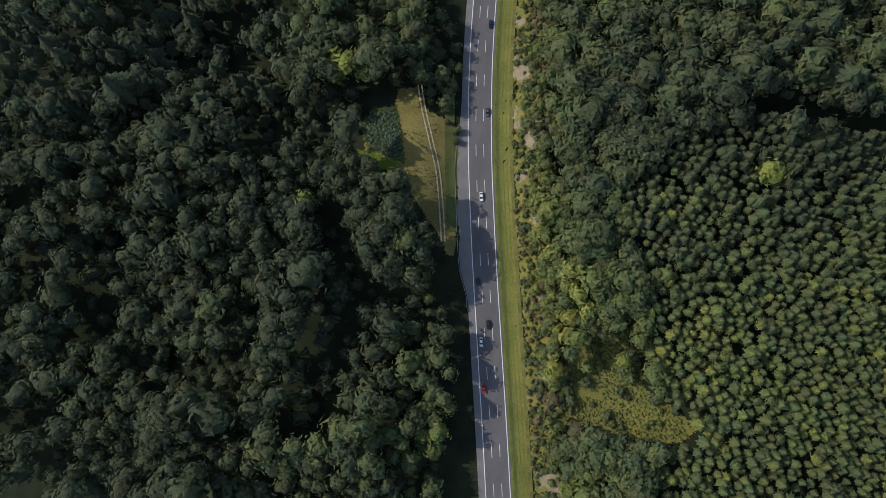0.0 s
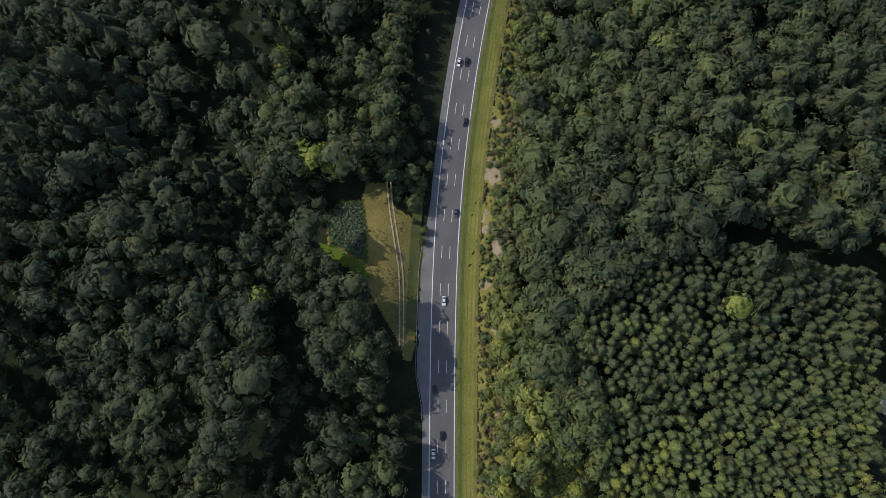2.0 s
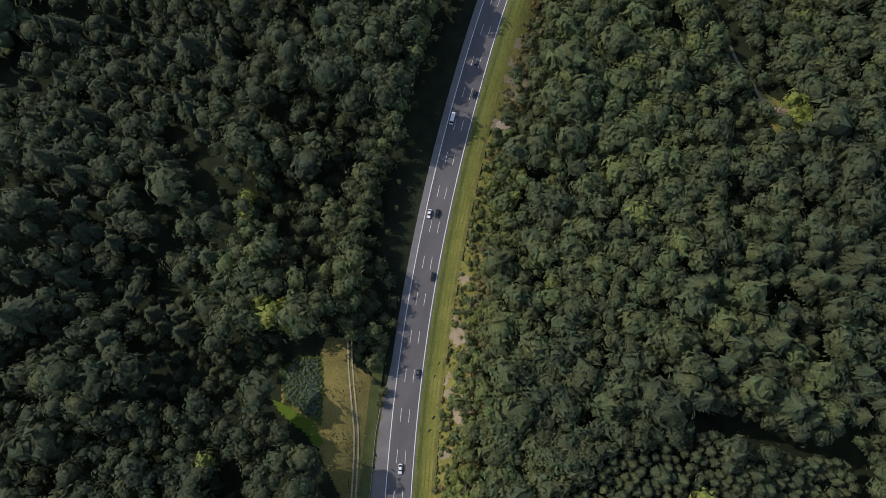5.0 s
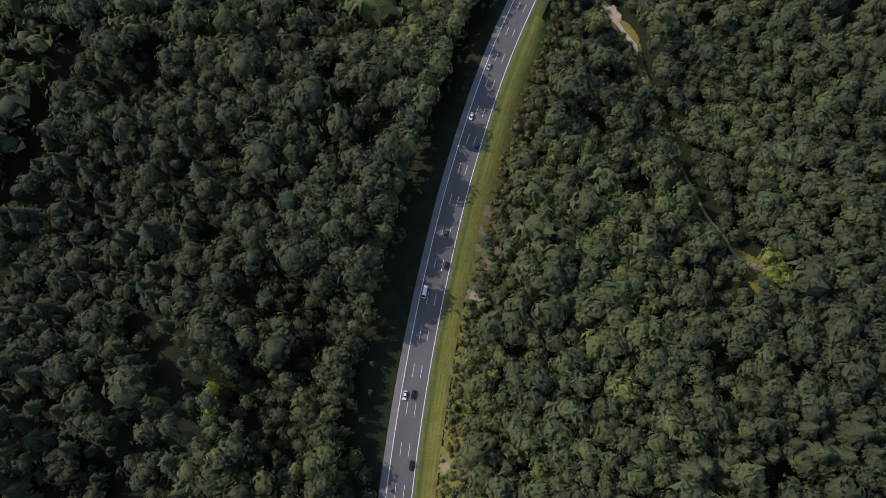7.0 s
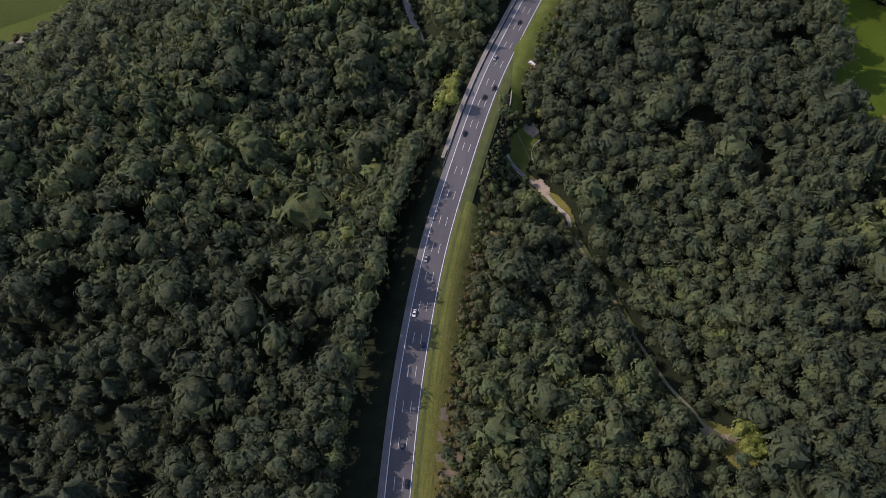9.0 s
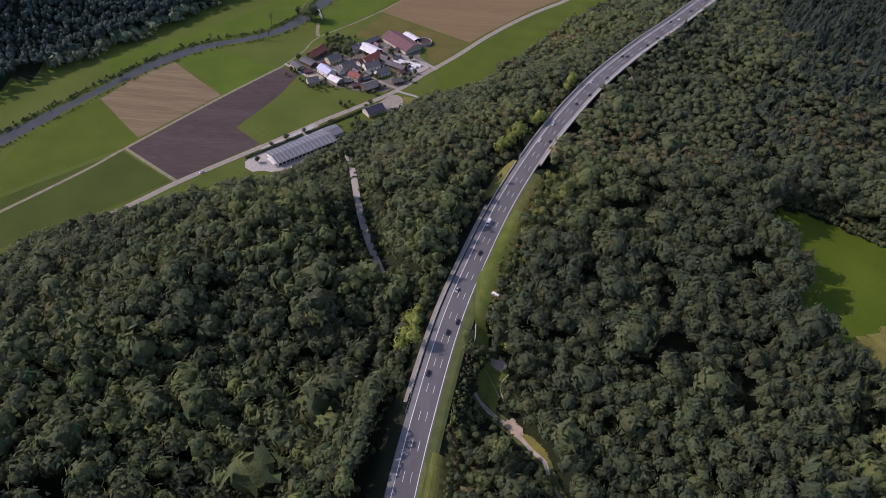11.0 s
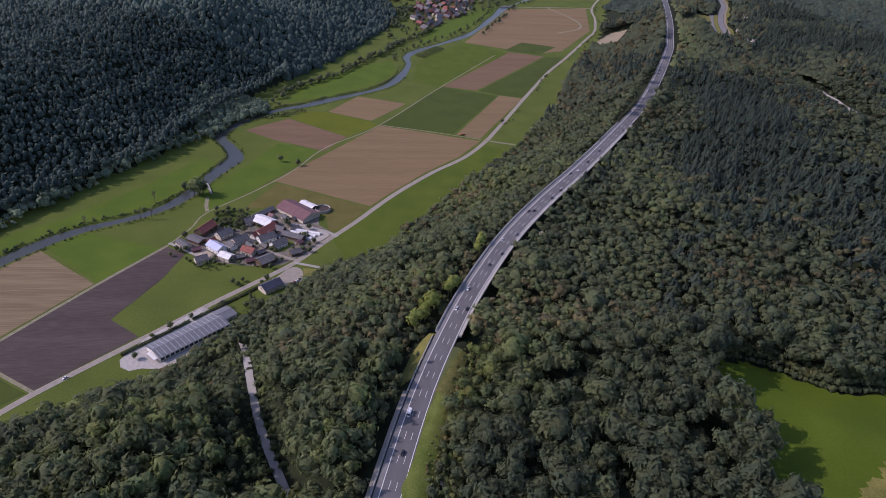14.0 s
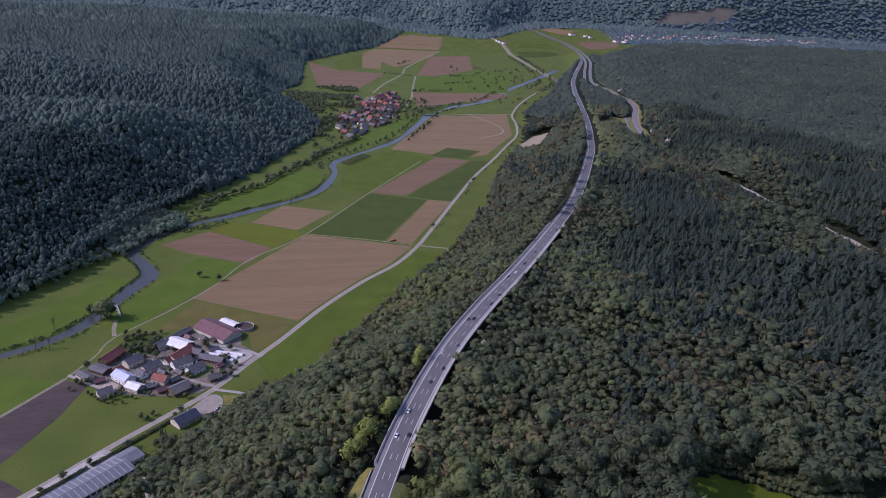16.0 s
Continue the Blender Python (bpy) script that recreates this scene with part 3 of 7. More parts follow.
# rifts in the wood: hollows and gaps between the stands, where hardly a tree grows
GAP = [(-84, 92), (-79, 66), (-66, 80), (-64, 91), (-51, 106), (-44, 114), (-64, 107)]
RIFTS = [GAP, [(-80, 35), (-68, 48), (-53, 29), (-39, 11), (-34, -12), (-43, -16), (-48, -40), (-43, -57), (-49, -64), (-71, -68), (-68, -47), (-70, -21), (-63, -12), (-50, 1), (-59, 18), (-74, 25)],
         [(-186, 9), (-158, 14), (-155, -4), (-161, -18), (-149, -31), (-157, -44), (-172, -46), (-180, -27), (-179, -8)], [(-166, -65), (-200, -76), (-197, -92), (-162, -82)],
         [(-186, 172), (-170, 156), (-146, 148), (-126, 136), (-121, 110), (-113, 106), (-114, 98), (-134, 97), (-143, 117), (-139, 134), (-158, 143)],
         [(-158, 190), (-136, 178), (-119, 161), (-117, 150), (-124, 150), (-141, 165), (-158, 178)], [(-205, 0), (-186, 4), (-190, -30), (-208, -36)],
         [(103, 472), (143, 490), (143, 472), (109, 460)], [(81, 429), (100, 437), (90, 412)], [(35, 381), (53, 387), (50, 369), (38, 367)], [(115, 313), (126, 290), (120, 290), (108, 306)],
         [(56, 312), (75, 321), (77, 303), (60, 303)], [(128, 236), (152, 216), (147, 238)], [(150, 440), (166, 452), (172, 440), (158, 428)], [(186, 380), (204, 390), (206, 376), (190, 368)],
         [(-120, 340), (-104, 352), (-98, 338), (-112, 328)], [(-196, 372), (-174, 380), (-178, 362), (-196, 358)], [(-62, 12), (-48, -2), (-44, 6), (-58, 22)],
         [(216, 436), (236, 448), (240, 434), (222, 424)], [(178, 548), (196, 560), (200, 540), (184, 530)], [(120, 520), (140, 534), (146, 520), (128, 508)]]
# stands of conifers: outline and share
SPRUCES = [([(58, 72), (88, 104), (172, 121), (186, 121), (192, 60), (194, -130), (60, -130), (103, -29), (84, 1), (72, 33)], 0.93), ([(200, 130), (206, -130), (275, -130), (275, 130)], 0.6),
           ([(107, 108), (100, 145), (95, 181), (141, 217), (190, 220), (262, 180), (262, 131), (186, 131)], 0.6), ([(211, 531), (147, 448), (158, 402), (193, 339), (260, 330), (262, 500)], 0.4),
           ([(-265, 60), (-90, 60), (-104, 130), (-130, 200), (-150, 262), (-265, 262)], 0.5), ([(-265, 262), (-150, 262), (-190, 330), (-265, 330)], 0.25)]


WEST_SLOPE = [(48, 664), (41, 652), (36, 636), (26, 612), (18, 606), (20, 620), (27, 638), (36, 654)]
DRY_SLOPE = [(700, 1714), (745, 1740), (790, 1800), (822, 1878), (790, 1885), (740, 1800), (692, 1755)]
PIT = [(547, 1851), (545, 1800), (557, 1768), (605, 1840), (630, 1887), (599, 1915)]
# cleared rides through the wood
RIDES = [spline([(182, 145, 0), (188.5, 126, 0), (192.4, 103, 0), (195.6, 81, 0), (198, 50, 0), (199, 20, 0)], 4), spline([(105, 119, 0), (152, 122, 0), (188, 127, 0)], 4)]
SAND_PATCH = [(201, 71), (205, 74), (210, 73), (215, 75), (217, 70), (212, 68), (210, 63), (205, 62), (203, 66)]


HIGH_FIELD = [(2420, 4700), (2560, 4735), (2900, 4745), (3050, 4725), (2960, 4690), (2560, 4680)]


def tree_sites(x0, x1, y0, y1, step, seed, rows=0.42):
    r = np.random.default_rng(seed)
    gx, gy = np.meshgrid(np.arange(x0, x1, step), np.arange(y0, y1, step * 0.88))
    gx = gx + (np.arange(gy.shape[0]) % 2)[:, None] * step * 0.5
    x = (gx + r.uniform(-rows, rows, gx.shape) * step).ravel()
    y = (gy + r.uniform(-rows, rows, gy.shape) * step).ravel()
    return x, y, r


def wooded(x, y, gap_left=27.0, gap_right=16.0):
    """Where trees may stand."""
    e, w = np.interp(y, EAST_Y, EAST_X), np.interp(y, WEST_Y, WEST_X)
    ok = (x > e + 3) | (x < w - 3) | ridge_wood(x, y)
    d, i, _ = nearest(ROAD, x, y)
    s = sideways(ROAD)[i]
    right = (x - ROAD[i, 0]) * s[:, 0] + (y - ROAD[i, 1]) * s[:, 1] > 0
    over = (ROAD[i, 1] > VIADUCT[0]) & (ROAD[i, 1] < VIADUCT[1] + 60)
    beside = right & (ROAD[i, 1] > 425) & (ROAD[i, 1] < 640)
    gap_right = np.where((ROAD[i, 1] > 255) & (ROAD[i, 1] < 405) & (gap_right > 15.5), 25, gap_right)
    gap_right = np.where((ROAD[i, 1] < 300) & (gap_right > 15.5), 22 + 7 * (patchy(x, y, 26, 41) - 0.5), gap_right)
    ok &= d > np.where(over, 13, np.where(beside, np.maximum(gap_right, 20), np.where(right, gap_right, np.where(ROAD[i, 1] < 12, gap_left - 9, np.where(ROAD[i, 1] > 430, np.minimum(gap_left, 16), gap_left + 4 * ((ROAD[i, 1] > 130) & (gap_left > 20)))))))
    ok &= nearest(SIDE_ROAD, x, y)[0] > np.where((y > 548) & (y < 690), 9.5, 2.0)
    d, i, _ = nearest(UPPER_ROAD, x, y)
    s = sideways(UPPER_ROAD)[i]
    left = (x - UPPER_ROAD[i, 0]) * s[:, 0] + (y - UPPER_ROAD[i, 1]) * s[:, 1] < 0
    ok &= (d > np.where(left, np.where((y > 1890) & (y < 2390), 20, 32), 24)) | (y < 1630)
    ok &= nearest(TRACK_EAST, x, y)[0] > np.where(y > 385, 4.6, 2.9)
    j = nearest(SIDE_ROAD, x, y)[1]
    ok &= ~((y > 588) & (y < 690) & (x < SIDE_ROAD[j, 0]) & (x > SIDE_ROAD[j, 0] - 11))
    ok &= (nearest(RAVINE, x, y)[0] > 7.5) | (y < 890) | (y > 1300)
    for ride in RIDES:
        ok &= nearest(ride, x, y)[0] > 4.6
    for cx, cy, cr in GROVES:
        ok &= np.hypot(x - cx, y - cy) > cr
    for p, margin in ((GLADE, 4.0), (GLADE_EAST, 0.0), (EAST_MEADOW, 2.5), (CLEARING, 1.0), (PASTURE, 1.5), (HOLLOW, 1.0), (WEST_SLOPE, 3.5), (DRY_SLOPE, 3.0), (PIT, 16.0), (SAND_PATCH, 3.0)):
        for dx, dy in ((0, 0), (margin, 0), (-margin, 0), (0, margin), (0, -margin)):
            ok &= ~inside(x + dx, y + dy, p)
    return ok


def plant(name, protos, x, y, z, r, tall, tint, mat, rand, label="", squash=1.0, smooth=False):
    """Joins many crowns into one mesh; r: crown radius, tall: height of the crown's middle above ground."""
    if not len(x):
        return None
    V, F, T, count = [], [], [], 0
    pick = rand.integers(0, len(protos), len(x))
    turn = rand.uniform(0, 2 * math.pi, len(x))
    for k, (pv, pf) in enumerate(protos):
        sel = np.flatnonzero(pick == k)
        if not len(sel):
            continue
        c, s = np.cos(turn[sel])[:, None], np.sin(turn[sel])[:, None]
        rr = r[sel][:, None]
        vx = (pv[None, :, 0] * c - pv[None, :, 1] * s) * rr + x[sel][:, None]
        vy = (pv[None, :, 0] * s + pv[None, :, 1] * c) * rr * rand.uniform(0.85, 1.15, (len(sel), 1)) + y[sel][:, None]
        vz = pv[None, :, 2] * rr * squash * rand.uniform(0.9, 1.3, (len(sel), 1)) + (z + tall)[sel][:, None]
        V.append(np.stack([vx, vy, vz], -1).reshape(-1, 3))
        F.append((pf[None] + (count + np.arange(len(sel)) * len(pv))[:, None, None]).reshape(-1, 3))
        T.append(np.repeat(tint[sel], len(pv)))
        count += len(sel) * len(pv)
    ob = mesh_np(name, np.concatenate(V), np.concatenate(F), [mat], np.concatenate(T), smooth=smooth)
    return tagged(ob, label or "dense dark green deciduous forest canopy", "forest", kind="stuff")


def forest_tint(x, y, rand):
    t = 0.06 + 0.30 * (patchy(x, y, 170, 6) - 0.5) + 0.52 * patchy(x, y, 60, 1) + 0.28 * patchy(x, y, 17, 2) + rand.normal(0, 0.15, len(x))
    return np.clip(t - 0.06, 0, 0.92)


def canopy(x, y):
    """Rise and fall of the canopy: groups of taller and lower trees, and folds of the hillside."""
    return 9 * (patchy(x, y, 34, 21) - 0.5) + 5 * (patchy(x, y, 15, 22) - 0.5) + 9 * (patchy(x, y, 95, 23) - 0.5)


def build_near_forest():
    for tile, (x0, x1, y0, y1, step, r0, r1, h0, h1) in enumerate([
            (-245, 0, -105, 330, 6.6, 3.1, 4.9, 11, 20),
            (-330, 20, 330, 640, 6.3, 2.9, 4.5, 12, 17),
            (-10, 218, -105, 130, 4.25, 2.0, 2.9, 13, 17),
            (-30, 245, 130, 330, 5.9, 2.7, 4.3, 12, 18),
            (-20, 330, 330, 640, 6.3, 2.8, 4.5, 11, 17)]):
        x, y, r = tree_sites(x0, x1, y0, y1, step, 40 + tile, 0.26 if tile == 2 else 0.40)
        d, i, _ = nearest(ROAD, x, y)
        left = (x - ROAD[i, 0]) < 0
        stand = np.zeros(len(x))
        for poly, share in SPRUCES:
            stand = np.where(inside(x, y, poly), share, stand)
        spire = r.random(len(x)) < stand
        keep = wooded(x, y) & (left if x0 < -100 else ~left)
        if tile == 2:
            # between the conifers' rows and the verge the crowns are broad and stand wider apart
            keep &= spire | (r.random(len(x)) < 0.8)
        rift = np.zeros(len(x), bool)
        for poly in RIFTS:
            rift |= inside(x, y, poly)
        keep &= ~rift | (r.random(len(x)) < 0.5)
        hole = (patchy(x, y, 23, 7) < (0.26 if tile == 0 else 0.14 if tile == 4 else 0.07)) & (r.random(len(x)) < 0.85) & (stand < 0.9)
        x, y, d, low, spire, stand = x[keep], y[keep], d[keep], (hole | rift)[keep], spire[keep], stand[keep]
        n = len(x)
        mean = (r0 + r1) / 2
        size = mean * (1.2 if tile == 0 else 1.33) * np.exp(r.normal(0, 0.30, n))
        if tile == 2:
            size = np.where(spire, 2.6 * np.exp(r.normal(0, 0.16, n)), np.where(stand > 0.8, 2.7, size * 1.4))
        tall = r.uniform(h0, h1, n) + canopy(x, y) * (1.9 if tile == 0 else 0.4 if tile == 2 else 1.3 if tile == 1 else 0.95) + (size - mean) * 0.7
        bright = forest_tint(x, y, r)
        if x0 > -100:
            near = smoothstep(16, 44, d)
            tall *= 0.30 + 0.70 * near
            size *= 0.55 + 0.45 * near
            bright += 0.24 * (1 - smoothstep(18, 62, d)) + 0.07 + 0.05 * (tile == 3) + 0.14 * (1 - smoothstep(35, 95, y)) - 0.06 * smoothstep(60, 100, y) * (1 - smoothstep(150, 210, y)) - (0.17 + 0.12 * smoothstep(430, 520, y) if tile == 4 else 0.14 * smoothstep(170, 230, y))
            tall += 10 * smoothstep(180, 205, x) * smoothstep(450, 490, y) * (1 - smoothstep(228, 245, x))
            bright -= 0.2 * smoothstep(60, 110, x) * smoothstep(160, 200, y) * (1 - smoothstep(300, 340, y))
        else:
            tall = tall * np.where(y > 430, 0.35 + 0.65 * smoothstep(16, 34, d), 1)
            size = size * np.where(y > 430, 0.7 + 0.3 * smoothstep(16, 34, d), 1)
            tall += (2.5 + 7 * smoothstep(250, 290, y)) * (1 - smoothstep(30, 75, d)) * smoothstep(190, 240, y) * (1 - smoothstep(400, 440, y))
            edge = (1 - smoothstep(26, 60, d)) * (1 - smoothstep(190, 235, y))
            tall *= 1 - 0.35 * edge
            size *= 1 - 0.15 * edge
            # lower tint westwards: darker spruces, with the wood's gap shade coloured in
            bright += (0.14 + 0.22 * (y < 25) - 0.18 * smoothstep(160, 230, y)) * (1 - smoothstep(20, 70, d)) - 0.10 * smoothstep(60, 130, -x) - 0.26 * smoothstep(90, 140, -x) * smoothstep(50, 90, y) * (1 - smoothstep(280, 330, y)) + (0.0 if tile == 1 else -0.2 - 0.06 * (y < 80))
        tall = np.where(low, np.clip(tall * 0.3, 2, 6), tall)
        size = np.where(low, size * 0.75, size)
        # half the tint: shade of the hollows put into these low trees' colour
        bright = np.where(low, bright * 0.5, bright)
        beside = (y > 340) & (y < 470) & (x > -5) & (nearest(TRACK_EAST, x + 10, y + 2)[0] < 13)
        beside |= (y > 275) & (y < 375) & (x > 50) & (nearest(TRACK_EAST, x + 5, y + 5)[0] < 6.5)
        beside |= (y > 530) & (x < 0) & (nearest(SIDE_ROAD, x + 14, y)[0] < 20)
        beside |= ((x - 112) / 15) ** 2 + ((y - 268) / 22) ** 2 < 1
        tall += 2 * smoothstep(82, 88, -x) * (1 - smoothstep(104, 112, -x)) * smoothstep(52, 62, y) * (1 - smoothstep(108, 118, y))
        tall = np.where(beside, tall * 0.38, tall)
        size = np.where(beside, size * 0.7, size)
        # shaded slope west of the meadow, put in as a lower tint
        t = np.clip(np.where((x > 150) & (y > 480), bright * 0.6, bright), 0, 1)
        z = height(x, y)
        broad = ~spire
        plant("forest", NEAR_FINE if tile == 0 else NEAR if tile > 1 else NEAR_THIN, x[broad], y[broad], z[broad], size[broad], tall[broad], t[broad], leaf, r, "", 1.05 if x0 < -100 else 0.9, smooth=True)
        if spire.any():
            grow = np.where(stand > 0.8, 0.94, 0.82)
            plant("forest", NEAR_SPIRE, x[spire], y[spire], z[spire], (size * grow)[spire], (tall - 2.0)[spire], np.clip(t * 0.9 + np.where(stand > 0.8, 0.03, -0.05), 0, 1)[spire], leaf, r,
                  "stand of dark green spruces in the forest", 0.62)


def build_mid_forest():
    for tile, (x0, x1, y0, y1, step, mat) in enumerate([(-260, 330, 640, 1300, 5.7, leaf), (330, 1150, 420, 1300, 7.6, leaf), (-450, -330, 330, 640, 9, leaf), (-420, -265, 180, 330, 9, leaf),
                                                        (-1000, 0, 780, 1500, 6.2, leaf_hazed), (100, 1000, 1300, 2000, 6.9, leaf)]):
        x, y, r = tree_sites(x0, x1, y0, y1, step, 60 + tile)
        if tile == 0:
            keep = (x > np.interp(y, EAST_Y, EAST_X)) & ~((x > 330))
        else:
            keep = (x < np.interp(y, WEST_Y, WEST_X)) if mat is leaf_hazed else np.ones(len(x), bool)
        keep &= wooded(x, y, 15, 15) & (np.abs(x - 0.24 * (y - 320)) < np.where((y < 640) & (x < 0), 900, 0.85 * (y - 250) + 160))
        x, y = x[keep], y[keep]
        n = len(x)
        size = 0.66 * step * np.exp(r.normal(0, 0.2 if tile == 4 else 0.32, n))
        tall = r.uniform(8, 13, n) + canopy(x, y) * (0.55 if tile == 4 else 1) + 12 * (patchy(x, y, 150, 24) - 0.5) * (x > 250)
        if tile == 0:
            d, i, _ = nearest(ROAD, x, y)
            beside = (x < ROAD[i, 0]) & (y < 1000)
            tall = np.where(beside, tall * (0.3 + 0.7 * smoothstep(14, 36, d)), tall)
            size = np.where(beside, size * (0.7 + 0.3 * smoothstep(14, 36, d)), size)
        spire = (patchy(x, y, 120, 9) + 0.5 * r.random(n) > np.where(x > np.where(y < 1000, 680, 0.35 * y + 330), 0.55, np.where((x > 200) & (x > 0.5 * (y - 250)), 0.72, 0.98))) & (x > 200)
        z = height(x, y)
        # lower tint to the east: dark conifers, plus hillside shade put into the colour
        t = forest_tint(x, y, r) * (0.8 if mat is leaf_hazed else np.where(x > 330, 0.30 - 0.06 * smoothstep(700, 1500, y), np.where(x > 0.5 * (y - 250), 0.45, 0.8)))
        tall = tall + (-4 + 9 * (1 - smoothstep(4, 26, (np.interp(y, WEST_Y, WEST_X) - x) * 0.8))) * (mat is leaf_hazed)
        size = size * (1.08 if mat is leaf_hazed else 1.0 if tile == 1 else 1.1)
        if tile == 5:
            d, i, _ = nearest(ROAD, x, y)
            t = t + 0.45 * (1 - smoothstep(18, 80, d)) * (x > ROAD[i, 0])
        low = (nearest(SIDE_ROAD, x + 14, y)[0] < 20) & (y < 720) & (x < 0)
        low |= (nearest(RAVINE, x + 22, y + 18)[0] < 27) & (y > 900) & (x > 600)
        tall = np.where(low, tall * 0.25, tall)
        size = np.where(low, size * 0.75, size)
        brown = (r.random(n) < 0.32 * smoothstep(0.35, 0.8, patchy(x, y, 90, 12))) & ~spire & (mat is leaf)
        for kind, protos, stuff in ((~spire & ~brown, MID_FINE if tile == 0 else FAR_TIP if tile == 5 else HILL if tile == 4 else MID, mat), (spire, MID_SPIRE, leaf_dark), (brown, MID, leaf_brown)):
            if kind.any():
                plant("forest", protos, x[kind], y[kind], z[kind], size[kind] * (0.95 if protos is MID_SPIRE else 1), tall[kind] - (1 if protos is MID_SPIRE else 0), t[kind] * (1.05 if protos is MID_SPIRE else 1), stuff, r, "", 0.46 if protos is MID_SPIRE else 1.25 if mat is leaf_hazed else 0.95 if tile == 5 else 0.75, smooth=protos is not MID_SPIRE)


def build_far_forest():
    for tile, (x0, x1, y0, y1, step, protos, mat, gain) in enumerate([(-900, 200, 1500, 2300, 7.8, FAR_DOME, leaf_hazed, 0.85), (-1500, 300, 2300, 3300, 9.5, FAR_TIP, leaf_hazed, 0.8), (700, 2100, 1300, 2200, 7.6, FAR_TIP, leaf_dark, 0.75),
                                                                      (600, 3000, 2200, 3300, 10.5, FAR_TIP, leaf_dark, 0.75), (-2300, 1300, 3300, 4400, 19, FAR_TIP, leaf_hazed, 0.95), (1300, 4600, 3300, 4500, 17, FAR_TIP, leaf_dark, 0.8), (-1800, 4600, 4150, 5150, 16, FAR_TIP, leaf_ridge_hazed, 1.0)]):
        x, y, r = tree_sites(x0, x1, y0, y1, step, 80 + tile)
        keep = wooded(x, y, 30, 30) & ~((x < 1000) & (y < 2000) & (x > 100)) & ((mat is leaf_ridge_hazed) == ((y > 4150) & ridge_wood(x, y)))
        town = (x > 1950) & (y > 4250) & ~ridge_wood(x, y) & (mat is leaf_ridge_hazed) & (r.random(len(x)) < 0.8)
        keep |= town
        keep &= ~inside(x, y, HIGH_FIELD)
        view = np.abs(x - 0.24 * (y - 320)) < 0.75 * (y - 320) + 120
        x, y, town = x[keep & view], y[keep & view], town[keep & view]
        tall = np.where(town, 1.5, (r.uniform(4, 9, len(x)) + (0.7 if mat is leaf_hazed else 1.2) * canopy(x, y)) * (0.5 if mat is leaf_ridge_hazed else 1) - 4 * (mat is leaf_hazed))
        plant("forest", protos, x, y, height(x, y), np.where(town, 0.4, 0.66 if protos is FAR_DOME else 0.9) * step * np.exp(r.normal(0, 0.25, len(x))), tall, np.clip(forest_tint(x, y, r) * gain, 0, 1), mat, r, "distant dark forest on the hills", 1.0 if mat is leaf_ridge_hazed else 1.25 if mat is leaf_hazed else 0.8, smooth=True)


def build_wood_edge():
    """Low branches and bushes down to the ground round the enclosed meadow."""
    r = np.random.default_rng(91)
    edge = spline([(*p, 0) for p in EAST_MEADOW[-4:] + EAST_MEADOW[:7]], 3.2)
    s = sideways(edge)
    way = np.sign(((edge[:, :2] - np.array((300, 540))) * s).sum(1)).mean()
    for off, lift, size in ((3.5, 2.5, 3.0), (6.5, 7.0, 3.6), (9.5, 11.0, 3.8)):
        o = way * (off + r.uniform(-1, 1, len(edge)))
        x, y = edge[:, 0] + s[:, 0] * o + r.uniform(-1, 1, len(edge)), edge[:, 1] + s[:, 1] * o
        k = ~inside(x, y, EAST_MEADOW)
        x, y = x[k], y[k]
        n = len(x)
        plant("wood_edge", MID_FINE, x, y, height(x, y), size * r.uniform(0.8, 1.3, n), lift * r.uniform(0.8, 1.2, n), np.clip(forest_tint(x, y, r) * 0.6, 0, 1), leaf, r, "bushy edge of the wood round the meadow", smooth=True)


def build_undergrowth():
    """The scrub between the verge and the wood."""
    x, y, r = tree_sites(-40, 110, -120, 640, 2.3, 15, 0.5)
    d, i, _ = nearest(ROAD, x, y)
    s = sideways(ROAD)[i]
    off = (x - ROAD[i, 0]) * s[:, 0] + (y - ROAD[i, 1]) * s[:, 1]
    keep = (off > np.where(y > 415, 14, 16.2 + 2.6 * smoothstep(225, 280, y))) & (off < 36) & ~inside(x, y, HOLLOW) & (nearest(TRACK_EAST, x, y)[0] > 4) & ((y < 560) | (off > 19) | (r.random(len(x)) < 0.35)) & (patchy(x, y, 9, 3) + 0.5 * patchy(x, y, 30, 5) < 1.02) & (~inside(x, y, PASTURE) | ((y > 530) & (r.random(len(x)) < 0.4))) & (r.random(len(x)) < 0.93)
    x, y, off = x[keep], y[keep], off[keep]
    n = len(x)
    size = np.exp(r.normal(0.22, 0.34, n)) * (0.85 + 0.75 * smoothstep(16, 28, off))
    dry = patchy(x, y, 14, 42) + 0.35 * r.random(n) > 0.72
    for k, mat, label in ((~dry, leaf, "yellow-green scrub and bushes beside the verge"), (dry, leaf_brown, "dry olive-brown scrub beside the verge")):
        plant("undergrowth", MID, x[k], y[k], height(x[k], y[k]), size[k], size[k] * 0.7, np.clip(r.normal(0.56, 0.20, k.sum()), 0.1, 0.95), mat, r, label, smooth=True)


